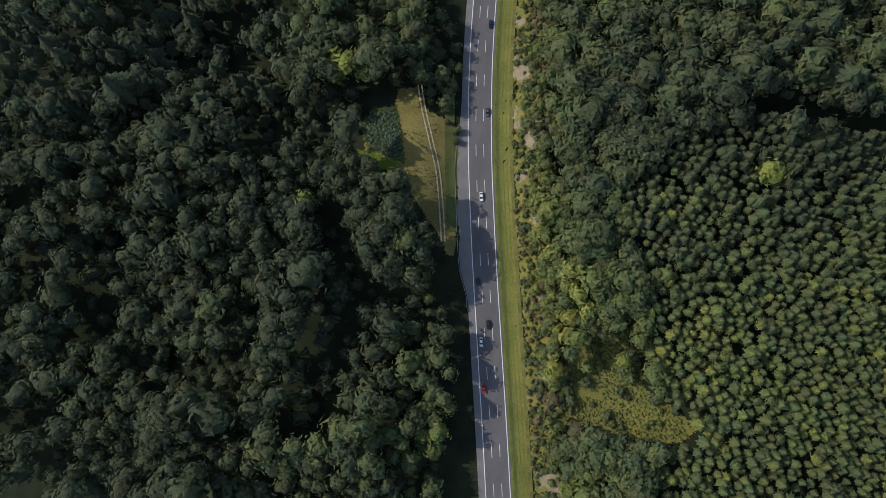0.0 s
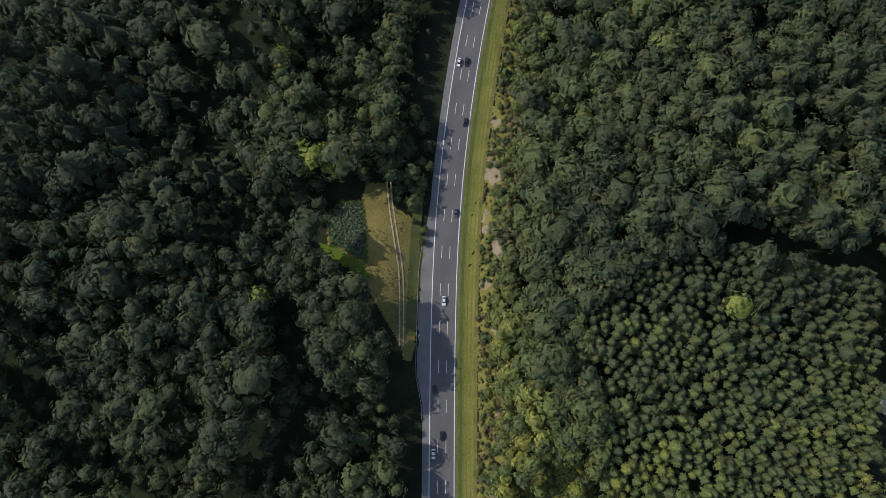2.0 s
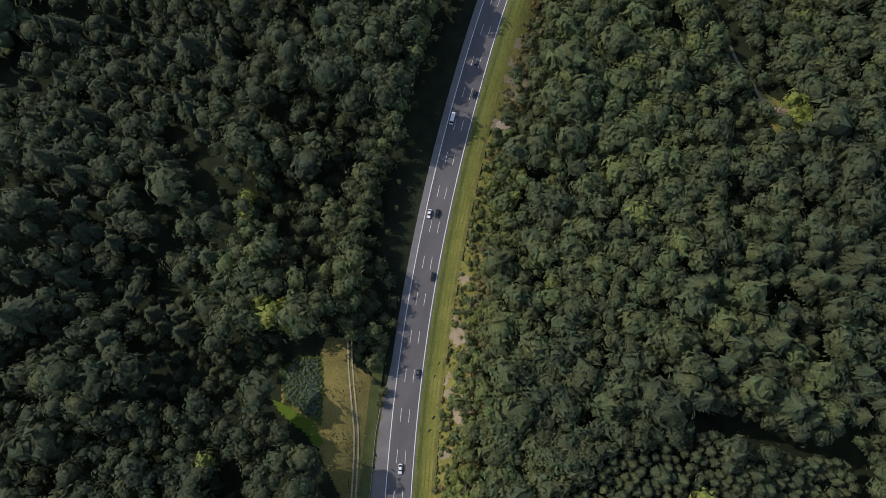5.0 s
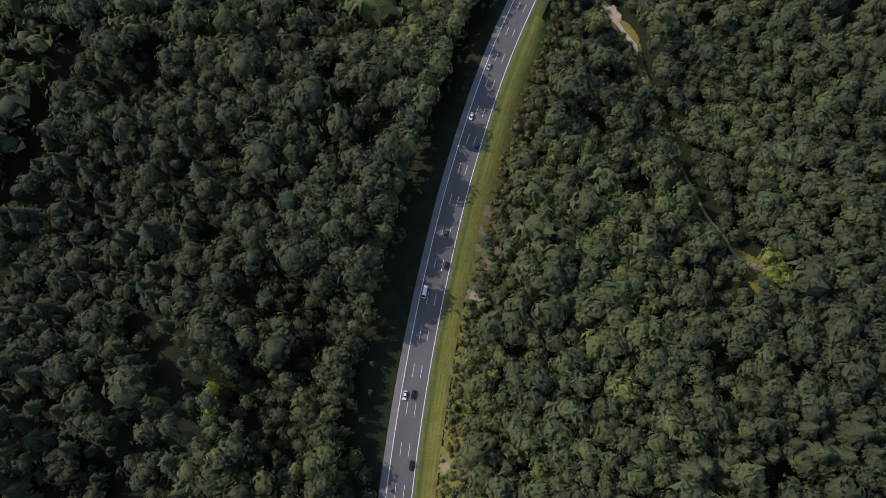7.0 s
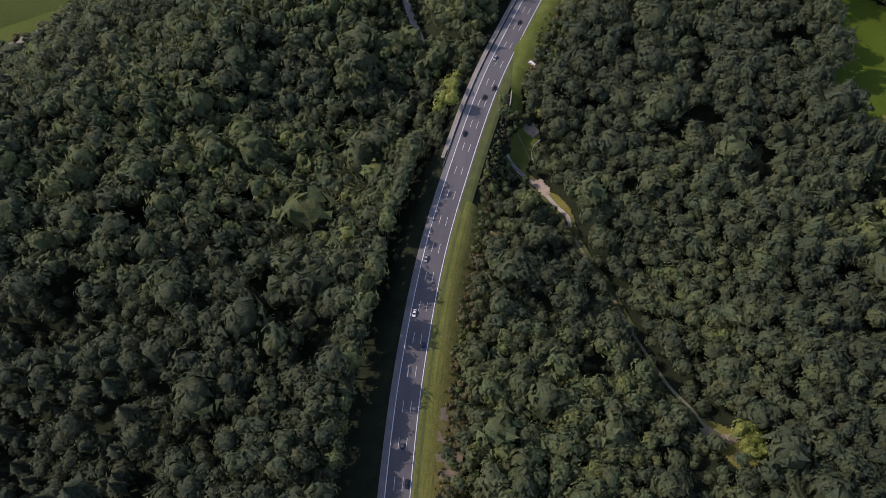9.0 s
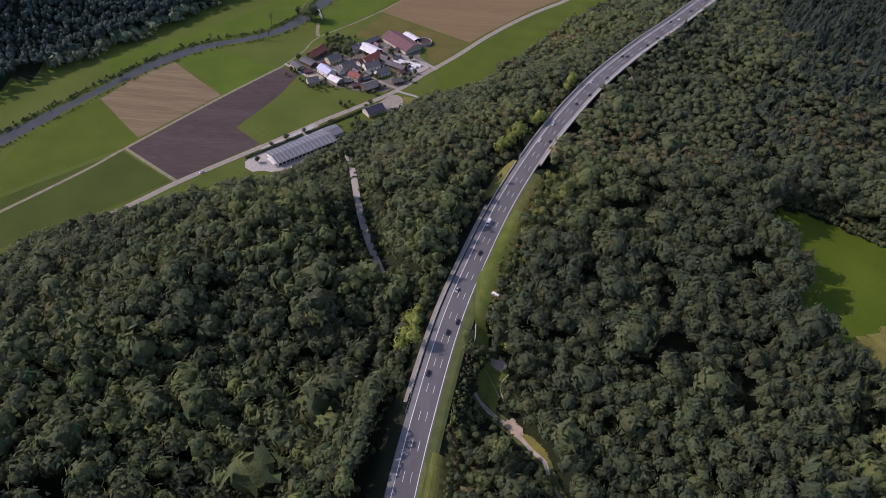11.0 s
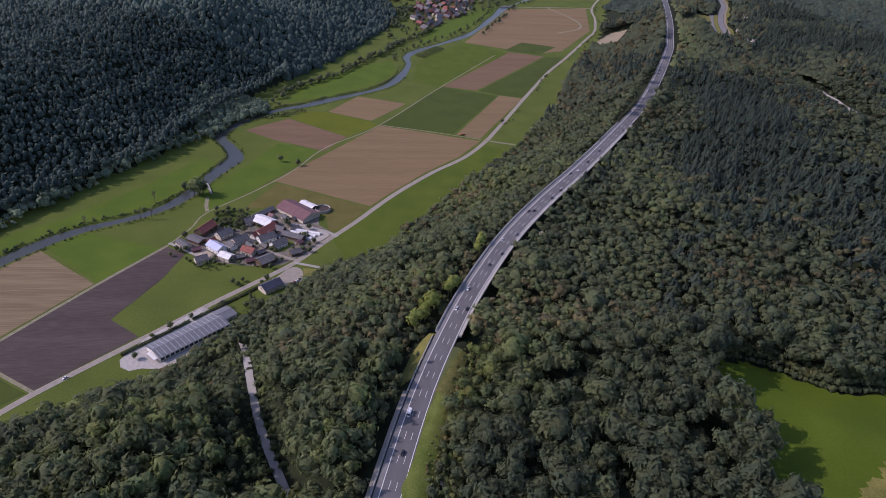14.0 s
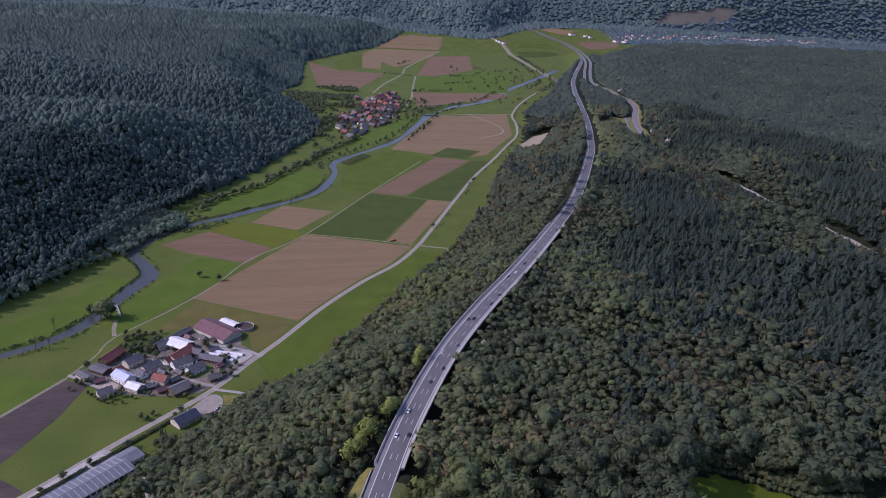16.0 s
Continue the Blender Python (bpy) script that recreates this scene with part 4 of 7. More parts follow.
def build_edge_row():
    """The tall second row of the wood beside the hard shoulder."""
    r = np.random.default_rng(92)
    line = ROAD[(ROAD[:, 1] > 125) & (ROAD[:, 1] < 430)]
    side = sideways(line)
    X, Y = [], []
    for off in (33.0, 36.5):
        for i in range(0, len(line), max(1, int(4.6 / np.hypot(*(line[1, :2] - line[0, :2]))))):
            o = off + r.uniform(-1.4, 1.4)
            X.append(line[i, 0] - side[i, 0] * o + r.uniform(-1, 1))
            Y.append(line[i, 1] - side[i, 1] * o + r.uniform(-1, 1))
    x, y = np.array(X), np.array(Y)
    n = len(x)
    plant("forest", NEAR, x, y, height(x, y), r.uniform(3.2, 4.6, n), r.uniform(14, 18, n) + 1.5 * smoothstep(205, 250, y) + 2.5 * smoothstep(260, 290, y), np.clip(forest_tint(x, y, r) - 0.1, 0, 1), leaf, r, "tall edge of the wood beside the motorway", smooth=True)


build_edge_row()
build_near_forest()
build_undergrowth()
build_wood_edge()
build_mid_forest()
build_far_forest()


# ---- valley floor: fields, river and lanes ----
layers = iter(range(1000))


def field(name, poly, mat, label, lift=0.10, kind="structure"):
    """A flat piece of farmland with slightly uneven edges."""
    r = random.Random(len(name) + int(poly[0][0]))
    lift = lift + 0.002 * next(layers)
    pts = []
    for (ax, ay), (bx, by) in zip(poly, poly[1:] + poly[:1]):
        n = max(1, int(math.hypot(bx - ax, by - ay) / 12))
        for k in range(n):
            u = k / n
            wob = 0.0 if k == 0 else 0.5
            pts.append((ax + (bx - ax) * u + r.uniform(-wob, wob), ay + (by - ay) * u + r.uniform(-wob, wob)))
    bm = bmesh.new()
    vs = [bm.verts.new((x, y, lift)) for x, y in pts]
    bm.faces.new(vs)
    bmesh.ops.triangulate(bm, faces=bm.faces[:])
    bmesh.ops.recalc_face_normals(bm, faces=bm.faces[:])
    ob = part(name, bm, mat, None)
    if ob.data.polygons[0].normal.z < 0:
        ob.data.flip_normals()
    return tagged(ob, label, "field", kind=kind)


field("field", [(-319, 749), (-207, 925), (-185, 910), (-198, 862), (-226, 798), (-196, 773), (-257, 708)], soil_dark, "dark brown freshly ploughed field")
field("field", [(-377, 830), (-338, 925), (-258, 855), (-314, 767)], stubble, "tan stubble field with long stripes")
field("field", [(-332, 928), (-300, 957), (-213, 921), (-256, 857)], meadow_light, "bright green mown meadow")
field("field", [(-320, 744), (-261, 705), (-330, 632), (-420, 560), (-420, 640)], crop_green, "dark green crop field")
field("field", [(-420, 650), (-322, 750), (-312, 765), (-376, 828), (-420, 780)], meadow, "green meadow beside the river")
field("field", [(-113, 1087), (27, 1289), (175, 1233), (135, 1173), (83, 1119), (31, 1053), (7, 1019)], soil_tan, "large tan harvested field")
field("field", [(-141, 1008), (-108, 1081), (5, 1016), (-28, 958), (-40, 958), (-46, 1000), (-60, 1026), (-90, 1030), (-110, 1016)], dry_pasture, "dry olive pasture behind the big barn", 0.08)
field("field", [(29, 1292), (138, 1261), (240, 1447), (141, 1491)], crop_green, "dark green root-crop field")
field("field", [(142, 1257), (176, 1242), (282, 1436), (243, 1449)], soil_tan, "narrow tan harvested field")
field("field", [(147, 1491), (206, 1474), (388, 1717), (308, 1748)], soil_rose, "reddish brown bare field")
field("field", [(244, 1452), (282, 1440), (436, 1715), (392, 1714), (210, 1472)], crop_green, "green crop field", 0.09)
field("field", [(-172, 1258), (-140, 1288), (-112, 1310), (-24, 1240), (-54, 1186), (-120, 1220)], soil_rose, "reddish brown field with rows")
field("field", [(-112, 1312), (-90, 1345), (-52, 1342), (12, 1306), (24, 1288), (-22, 1242)], lime_crop, "bright yellow-green field", 0.09)
field("field", [(-54, 1345), (-7, 1425), (74, 1393), (14, 1309)], soil_tan, "pale tan bare field")
field("field", [(93, 1515), (140, 1482), (316, 1738), (230, 1808), (140, 1700), (108, 1620)], meadow, "green meadow inside the river bend")
field("field", [(230, 1812), (400, 2190), (636, 2240), (566, 1968), (440, 1766), (378, 1740)], soil_tan, "wide tan harvested field")
field("field", [(312, 1760), (364, 1830), (436, 1800), (380, 1728)], crop_green, "small dark green field", 0.16)
field("field", [(107, 3275), (112, 2700), (250, 2640), (385, 3010), (216, 3060)], soil_rose, "reddish brown field on the valley side")
field("field", [(218, 3064), (214, 3308), (360, 3600), (312, 3160)], meadow, "green field beyond the village")
field("field", [(364, 3600), (316, 3160), (385, 3130), (445, 3540)], soil_tan, "tan strip field")
field("field", [(372, 3660), (470, 3930), (800, 3930), (705, 3655), (520, 3300), (452, 3220)], soil_tan, "wide tan field at the valley's end")
field("field", [(695, 3645), (905, 3710), (785, 3195), (585, 2990), (505, 2975)], soil_rose, "purplish brown field")
field("field", [(505, 2960), (590, 2980), (780, 3180), (930, 3130), (760, 2620), (420, 2600)], meadow_light, "pale green pasture")
field("field", [(410, 2590), (760, 2610), (720, 2520), (560, 2430), (390, 2330)], soil_rose, "brown field near the river", 0.12)
field("field", [(388, 2325), (560, 2425), (490, 2345), (410, 2225), (352, 2262)], crop_green, "dark green field near the village")
field("field", [(-200, 1050), (-150, 1140), (-120, 1210), (-60, 1185), (-95, 1125), (-178, 1000)], meadow_light, "bright green riverside meadow", 0.07)
field("field", [(-400, 920), (-330, 985), (-262, 1075), (-212, 1160), (-192, 1140), (-205, 1070), (-250, 1006), (-330, 950), (-392, 870)], meadow_light, "bright green meadow under the wooded slope", 0.07)
field("field", [(-120, 1385), (-60, 1412), (0, 1468), (36, 1510), (70, 1590), (60, 1650), (20, 1620), (-50, 1540), (-110, 1460)], meadow_light, "bright green meadow beside the river", 0.07)
field("field", [(120, 1770), (170, 1830), (260, 1950), (350, 2130), (380, 2200), (330, 2190), (250, 2060), (170, 1920)], meadow_light, "bright green meadow below the village", 0.07)
field("field", [(-40, 950), (12, 1012), (92, 1112), (180, 1218), (222, 1195), (178, 1135), (80, 998), (16, 912), (-20, 900)], meadow, "green meadow between lane and woods", 0.07)

RIVER = spline([(-560, 560, 0), (-470, 690, 0), (-405, 809, 0), (-387, 841, 0), (-365, 882, 0), (-339, 921, 0), (-305, 957, 0), (-245, 996, 0), (-214, 1036, 0), (-196, 1086, 0),
                (-180, 1130, 0), (-170, 1158, 0), (-185, 1198, 0), (-203, 1232, 0), (-190, 1275, 0), (-140, 1340, 0), (-92, 1371, 0), (-60, 1397, 0), (12, 1452, 0), (47, 1490, 0),
                (75, 1551, 0), (93, 1626, 0), (93, 1680, 0), (122, 1734, 0), (176, 1793, 0), (254, 1892, 0), (331, 2052, 0), (395, 2203, 0), (474, 2320, 0), (609, 2428, 0),
                (706, 2565, 0), (831, 2761, 0), (981, 2966, 0), (1204, 3291, 0)], 9)
wide = 6.6 + 1.6 * np.sin(np.arange(len(RIVER)) * 0.31) + bump(RIVER[:, 0], RIVER[:, 1], -174, 1150, 6, 40) + 5.0 * smoothstep(1900, 2300, RIVER[:, 1])
tagged(strip("river_bank", RIVER, [-wide - 4.5, -wide], [crop_green], lift=0.14), "dark reedy river bank", "bank", kind="structure")
tagged(strip("river_bank", RIVER, [wide, wide + 3.0], [valley_grass], lift=0.14), "grassy river bank", "bank", kind="structure")
tagged(strip("river", RIVER, [-wide, 0, wide], [water], lift=0.12), "slow grey-blue river in the meadows", "river", kind="structure")
VALLEY_ROAD = spline([(-500, 420, 0), (-400, 540, 0), (-317, 634, 0), (-288, 664, 0), (-256, 703, 0), (-222, 739, 0), (-190, 772, 0), (-137, 827, 0), (-86, 877, 0), (-65, 902, 0), (-43, 935, 0),
                      (-10, 980, 0), (36, 1049, 0), (89, 1115, 0), (141, 1169, 0), (179, 1225, 0), (214, 1292, 0), (282, 1429, 0), (368, 1598, 0), (438, 1716, 0), (527, 1875, 0), (578, 1968, 0),
                      (622, 2107, 0), (655, 2243, 0), (764, 2467, 0), (924, 2714, 0), (1070, 2860, 0), (1138, 3027, 0), (1279, 3308, 0)], 9)
lane = strip("lane", VALLEY_ROAD, [-2.9, -2.4, 2.4, 2.9], [lane_gravel, lane_asphalt], lift=0.2, which=np.array([0, 1, 0]))
tagged(lane, "pale country road along the valley", "road", kind="structure")


farm_track = material("farm_track", (0.13, 0.122, 0.070), (0.24, 0.222, 0.15), 0.2, 0.95, 10, 0.3)


def track(points, wide, label, mat=None, lift=0.17):
    return tagged(strip("track", spline(points, 8), [-wide, wide], [mat or farm_track], lift=lift), label, "track", kind="structure")


track([(-450, 560, 0), (-350, 700, 0), (-320, 749, 0), (-256, 852, 0), (-207, 926, 0)], 1.7, "pale gravel farm track between fields")
track([(-320, 749, 0), (-288, 727, 0), (-257, 706, 0)], 1.7, "pale gravel farm track beside ploughed land", lift=0.19)
track([(-207, 926, 0), (-190, 965, 0), (-180, 1000, 0), (-133, 1058, 0), (-90, 1122, 0), (-52, 1199, 0), (26, 1291, 0), (144, 1491, 0), (282, 1716, 0)], 1.0, "narrow farm track along the fields")
track([(28, 1291, 0), (100, 1268, 0), (178, 1239, 0)], 1.0, "grassy field track", lift=0.19)
track([(181, 1238, 0), (199, 1230, 0), (232, 1219, 0)], 2.2, "pale gravel lane from the country road into the wood", lift=0.23)
track([(-180, 1004, 0), (-184, 1020, 0), (-186, 1040, 0)], 2.2, "gravel ramp to a small footbridge", lift=0.21)
track([(340, 2285, 0), (400, 2500, 0), (430, 2650, 0), (500, 2975, 0)], 3.0, "white field track beyond the village")
track([(284, 2560, 0), (350, 2760, 0), (450, 3000, 0), (520, 3250, 0), (800, 3900, 0)], 3.5, "pale lane beyond the village")
track([(418, 2205, 0), (520, 2230, 0), (655, 2245, 0)], 3.0, "pale lane to the river bridge", lift=0.22)
track([(520, 2230, 0), (560, 2080, 0), (545, 1990, 0), (470, 1930, 0)], 2.5, "pale curved field track", lift=0.24)
track([(1062, 2930, 0), (1077, 3001, 0), (1120, 3390, 0), (1159, 3731, 0), (1175, 3890, 0)], 13, "pale railway bed with gravel")
track([(-73, 892, 0), (-64.5, 888.7, 0), (-52, 884.5, 0), (-40, 878.4, 0), (-30.8, 871, 0), (-25, 858, 0)], 1.9, "pale lane leading into the wood", pale_asphalt, 0.23)
upper = strip("upper_carriageway", UPPER_ROAD[UPPER_ROAD[:, 1] > 1630], [-6, 6], [shoulder_asphalt], lift=0.6)
tagged(upper, "distant second carriageway on the hillside", "road", kind="structure")
for y0, y1 in ((1640, 1895), (2395, 5650)):
    line = UPPER_ROAD[(UPPER_ROAD[:, 1] > y0) & (UPPER_ROAD[:, 1] < y1)]
    tagged(strip("upper_carriageway", line, [-27, -16], [shoulder_asphalt], lift=0.6), "distant carriageway beside the wooded cutting", "road", kind="structure")
cut = UPPER_ROAD[(UPPER_ROAD[:, 1] > 1630) & (UPPER_ROAD[:, 1] < 2560)]
wave = 3 * np.sin(np.arange(len(cut)) * 0.21) + 2 * np.sin(np.arange(len(cut)) * 0.57)
tagged(strip("embankment", cut, [6.5, 12, 17 + wave], [bare_earth, dry_grass], lift=1.2, drape=True, which=np.array([0, 1])), "bare rocky cutting beside the upper carriageway", "verge", kind="structure")
tagged(strip("embankment", cut[cut[:, 1] < 1900], [-15.5, -6.5], [dry_grass], lift=0.8, drape=True), "dry grass strip between the carriageways", "verge", kind="structure")
village_ground = material("village_ground", (0.07, 0.065, 0.05), (0.19, 0.165, 0.13), 0.12, 0.95, 8, 0.4)
field("yard", [(-79, 880), (-74.5, 883), (-70, 883), (-66, 880), (-63.5, 875), (-62.5, 868), (-63, 861), (-65, 854), (-67.5, 849.5), (-76, 847.5), (-86, 852), (-91, 861)], lane_asphalt, "pale gravel car park beside the road", 0.24)
field("yard", [(-203, 742), (-200, 733), (-192, 728), (-183, 731), (-160, 728), (-118, 797), (-150, 815), (-190, 770)], concrete, "grey paved yard round the long hall", 0.15)
field("yard", [(-190, 925), (-176, 906), (-150, 893), (-112, 885), (-84, 888), (-62, 908), (-34, 952), (-52, 972), (-52, 1000), (-96, 1010), (-150, 985), (-186, 950)], village_ground, "grey-brown village ground with lanes", 0.11)
field("garden", [(-173, 1004), (-139, 1008), (-128, 988), (-136, 962), (-160, 968)], crop_green, "green orchard garden in the village", 0.16)
field("garden", [(-112, 930), (-92, 942), (-76, 934), (-84, 915), (-100, 912)], verge_grass, "small green garden in the village", 0.16)

track([(-70, 896, 0), (-84, 903, 0), (-94, 910, 0), (-106, 920, 0), (-114, 927, 0), (-126, 942, 0)], 1.9, "paved village lane between the houses", lane_asphalt, 0.25)
track([(-30, 946, 0), (-43, 957, 0), (-56, 964, 0), (-66, 970, 0), (-82, 974, 0)], 2.2, "paved farm entrance beside the tunnels", pale_asphalt, 0.27)
track([(-206, 932, 0), (-194, 923, 0), (-182, 913, 0), (-170, 905, 0)], 1.8, "pale lane at the village edge", pale_asphalt, 0.25)
field("yard", [(-183, 920), (-173, 924), (-157, 909), (-161, 902), (-175, 908)], sand, "bare sandy yard between village houses", 0.2)
field("yard", [(-89, 960), (-70, 968), (-45, 958), (-39, 949), (-48, 937), (-60, 935), (-74, 950)], lane_gravel, "pale gravel farmyard round the tunnels", 0.18)
field("garden", [(-64, 882), (-47, 878), (-54, 863), (-61, 862)], dry_grass, "dry grass beside the car park", 0.2)


# ---- glades and verges near the motorway ----
def draped(name, poly, mat, label, lift=0.3, cell=1.0, keep=None):
    """A patch of ground cover that follows the land."""
    px, py = [p[0] for p in poly], [p[1] for p in poly]
    gx, gy = np.arange(min(px), max(px) + cell, cell), np.arange(min(py), max(py) + cell, cell)
    X, Y = np.meshgrid(gx, gy)
    X = X + 0.35 * cell * np.sin(Y * 3.1 + X)
    Y = Y + 0.35 * cell * np.sin(X * 2.7)
    idx = np.arange(X.size).reshape(X.shape)
    f = np.stack([idx[:-1, :-1], idx[:-1, 1:], idx[1:, 1:], idx[1:, :-1]], -1).reshape(-1, 4)
    cx, cy = X.ravel()[f].mean(1), Y.ravel()[f].mean(1)
    ok = inside(cx, cy, poly)
    if keep is not None:
        ok &= keep(cx, cy)
    f = f[ok]
    used, inv = np.unique(f, return_inverse=True)
    x, y = X.ravel()[used], Y.ravel()[used]
    ob = mesh_np(name, np.column_stack([x, y, height(x, y) + lift]), inv.reshape(-1, 4), [mat], smooth=True)
    return tagged(ob, label, "grass", kind="structure")


draped("glade", GLADE, glade_grass, "dry yellowish meadow in a forest glade")
draped("glade", [(-66.8, 85.7), (-60.7, 95.5), (-50.3, 98), (-44.8, 86), (-39.4, 69), (-45.7, 70.3), (-60, 75)], crop_green, "dark green tall weeds in the glade", 0.5)
draped("glade", [(-66, 73), (-56.3, 72.5), (-42.3, 69), (-36, 62), (-39, 60), (-46, 64), (-58.6, 68)], meadow_light, "bright green grass strip in the glade", 0.55)
draped("glade", GLADE_EAST, dry_grass, "clearing with dry grass and scrub in the forest")
draped("meadow", EAST_MEADOW, pasture_green, "bright green meadow enclosed by forest", 1.3, 4.0)
draped("meadow", [(215, 488), (232, 494), (262, 505), (300, 530), (360, 560), (420, 585), (420, 520), (300, 462), (252, 472), (230, 480)], dry_grass, "yellowish edge of the enclosed meadow", 1.6, 4.0)
draped("clearing", CLEARING, dry_grass, "small dry clearing in the forest", 0.5)
draped("clearing", [(117, 287), (122, 288), (128, 284.5), (135, 285.5), (136, 282), (128, 280), (120, 281.5)], bare_earth, "pale bare ground beside the forest track", 0.7)
draped("pasture", PASTURE, verge_grass, "narrow green strip below the motorway", 0.6)
draped("pasture", [(14, 522), (24, 552), (42, 606), (60, 640), (66, 636), (56, 610), (51, 592), (42, 556), (36, 532)], rough_verge, "green verge and field strip beside the motorway", 0.55)
for poly, mat, label in (([(472, 3932), (560, 4150), (700, 4240), (880, 4210), (802, 3932)], soil_tan, "upper end of a wide tan field"),
                         ([(1690, 4244), (1704, 4110), (1760, 4105), (1902, 4148), (1979, 4253), (1852, 4281)], soil_rose, "reddish field beyond the motorway"),
                         ([(1560, 4509), (1640, 4400), (1681, 4402), (1793, 4498), (1650, 4540)], soil_tan, "tan field at the foot of the hills"),
                         ([(1339, 4181), (1500, 4165), (1442, 4084), (1275, 4082)], meadow, "green meadow beside the far motorway"),
                         ([(1200, 3760), (1330, 3800), (1480, 3960), (1400, 4000), (1240, 3960)], crop_green, "dark green field beside the railway")):
    draped("field", poly, mat, label, 0.8, 15.0)
tagged(strip("track", spline([(1175, 3880, 0), (1202, 4116, 0), (1173, 4247, 0)], 20), [-13, 0, 13], [farm_track], lift=1.0, drape=True), "pale railway bed with gravel", "track", kind="structure")
draped("field", HIGH_FIELD, pale_stubble, "pale field high on the distant hills", 2.0, 6.0)
draped("pasture", HOLLOW, verge_grass, "green hollow beside the underpass track", 0.6)
draped("clearing", [(24, 475), (30.5, 478), (35, 472), (32, 468), (26, 470)], sand, "pale sandy ground at the end of the green strip", 0.75)
draped("clearing", [(32, 437), (38.4, 440), (44, 433), (43, 425), (37, 431)], sand, "pale sandy turning place on the forest track", 0.9)
draped("clearing", [(43.6, 431), (49, 428), (56, 418.8), (57.5, 411), (51, 413), (45, 423)], dry_grass, "yellow scrub beside the forest track", 0.6)
draped("scrub_ground", [(-4.4, 243.5), (-0.2, 242.7), (2.4, 235.1), (1.8, 226.6), (-2.1, 223.3), (-5.0, 226.6), (-4.5, 235.1)], sand, "pale sandy ground beside the verge", 0.75)
draped("clearing", [(35.6, 537.5), (44.6, 533.2), (47.2, 520.7), (40.2, 514.6), (36.6, 524.8)], sand, "pale sandy ground below the motorway", 0.9)
draped("clearing", SAND_PATCH, sand, "pale sandy clearing at a forest ride", 0.6)
draped("meadow", DRY_SLOPE, dry_grass, "dry grass slope below the upper carriageway", 1.0, 6.0)
draped("quarry", PIT, bare_earth, "small sandy pit at the wood's edge", 1.2, 4.0)
draped("verge", WEST_SLOPE, dry_grass, "dry grass slope beside the motorway", 0.5)
for s in (-0.9, 0.9):
    rut = strip("track", spline([(-41, 111, 0), (-36.9, 99.8, 0), (-30.1, 84.4, 0), (-23.6, 69.6, 0), (-18.7, 53.3, 0), (-14.1, 35.8, 0)], 4), [s - 0.34, s + 0.34], [rut_earth], lift=0.5, drape=True)
    tagged(rut, "pale wheel rut of a grassy track", "track", kind="structure")
tagged(strip("verge", TRACK_EAST[TRACK_EAST[:, 1] > 340], [-3.6, -1.8, 0, 1.8, 3.6], [ditch_grass], lift=0.45, drape=True), "dry grass along the forest track", "verge", kind="structure")
tagged(strip("track", TRACK_EAST[TRACK_EAST[:, 1] > 400], [-1.2, 1.2], [lane_gravel], lift=0.7, drape=True), "sandy forest track", "track", kind="structure")
tagged(strip("track", TRACK_EAST[TRACK_EAST[:, 1] < 402], [-0.9, 0.9], [farm_track], lift=0.7, drape=True), "narrow forest track", "track", kind="structure")
line = ROAD[(ROAD[:, 1] > -120) & (ROAD[:, 1] < 420)]
s = sideways(line)
belt = [tuple(p) for p in line[:, :2] + s * 16.5] + [tuple(p) for p in (line[:, :2] + s * 29)[::-1]]
draped("scrub_ground", belt, bare_earth, "bare sandy earth between shrubs", 0.62, 1.3, lambda x, y: (patchy(x, y, 9, 3) + 0.5 * patchy(x, y, 30, 5) + 0.5 * patchy(x, y, 2.6, 8) > 1.30) & (y < 300))
draped("scrub_ground", belt, dry_grass, "dry grass between shrubs", 0.5, 1.6)

# ---- roadside works ----
guard = tagged(new("guard_rail"), "galvanised steel guard rail beside the hard shoulder", "guard rail")


def rail(name, line, off, z0, z1, thick, mat, parent, label=""):
    """A wall or beam along a line at a sideways offset, between two heights over it."""
    s = sideways(line)
    off = np.broadcast_to(np.asarray(off, float), (len(line),))
    a, b = line[:, :2] + s * (off - thick / 2)[:, None], line[:, :2] + s * (off + thick / 2)[:, None]
    z = line[:, 2]
    v = np.concatenate([np.column_stack([p, z + h]) for p, h in ((a, z0), (a, z1), (b, z1), (b, z0))])
    n = len(line)
    i = np.arange(n - 1)
    f = np.concatenate([np.stack([i + r * n, i + ((r + 1) % 4) * n, i + ((r + 1) % 4) * n + 1, i + r * n + 1], 1) for r in range(4)]
                       + [np.array([[0, n, 2 * n, 3 * n], [n - 1, 4 * n - 1, 3 * n - 1, 2 * n - 1]])])
    ob = mesh_np(name, v, f, [mat])
    if parent:
        ob.parent = parent
    return tagged(ob, label)


def rail_with_posts(y0, y1, off, parent, gap=4.0):
    seg = ROAD[(ROAD[:, 1] > y0) & (ROAD[:, 1] < y1)]
    o = off(seg[:, 1]) if callable(off) else np.full(len(seg), off)
    rail("beam", seg, o, 0.45, 0.78, 0.12, steel, parent)
    bm = bmesh.new()
    box(bm, 0, 0, 0, 0.12, 0.12, 0.75)
    me = bpy.data.meshes.new("post")
    bm.to_mesh(me)
    bm.free()
    me.materials.append(steel)
    s = sideways(seg)
    c = along(seg)
    for d in np.arange(0, c[-1], gap):
        k = min(len(seg) - 1, int(np.searchsorted(c, d)))
        ob = new("post", me)
        ob.parent = parent
        p = seg[k, :2] + s[k] * o[k]
        ob.location = (p[0], p[1], seg[k, 2] - 0.2)


rail_with_posts(6, 92, lambda y: -9.5 - lay_by(y), guard)
rail_with_posts(420, 650, -9.6, guard)
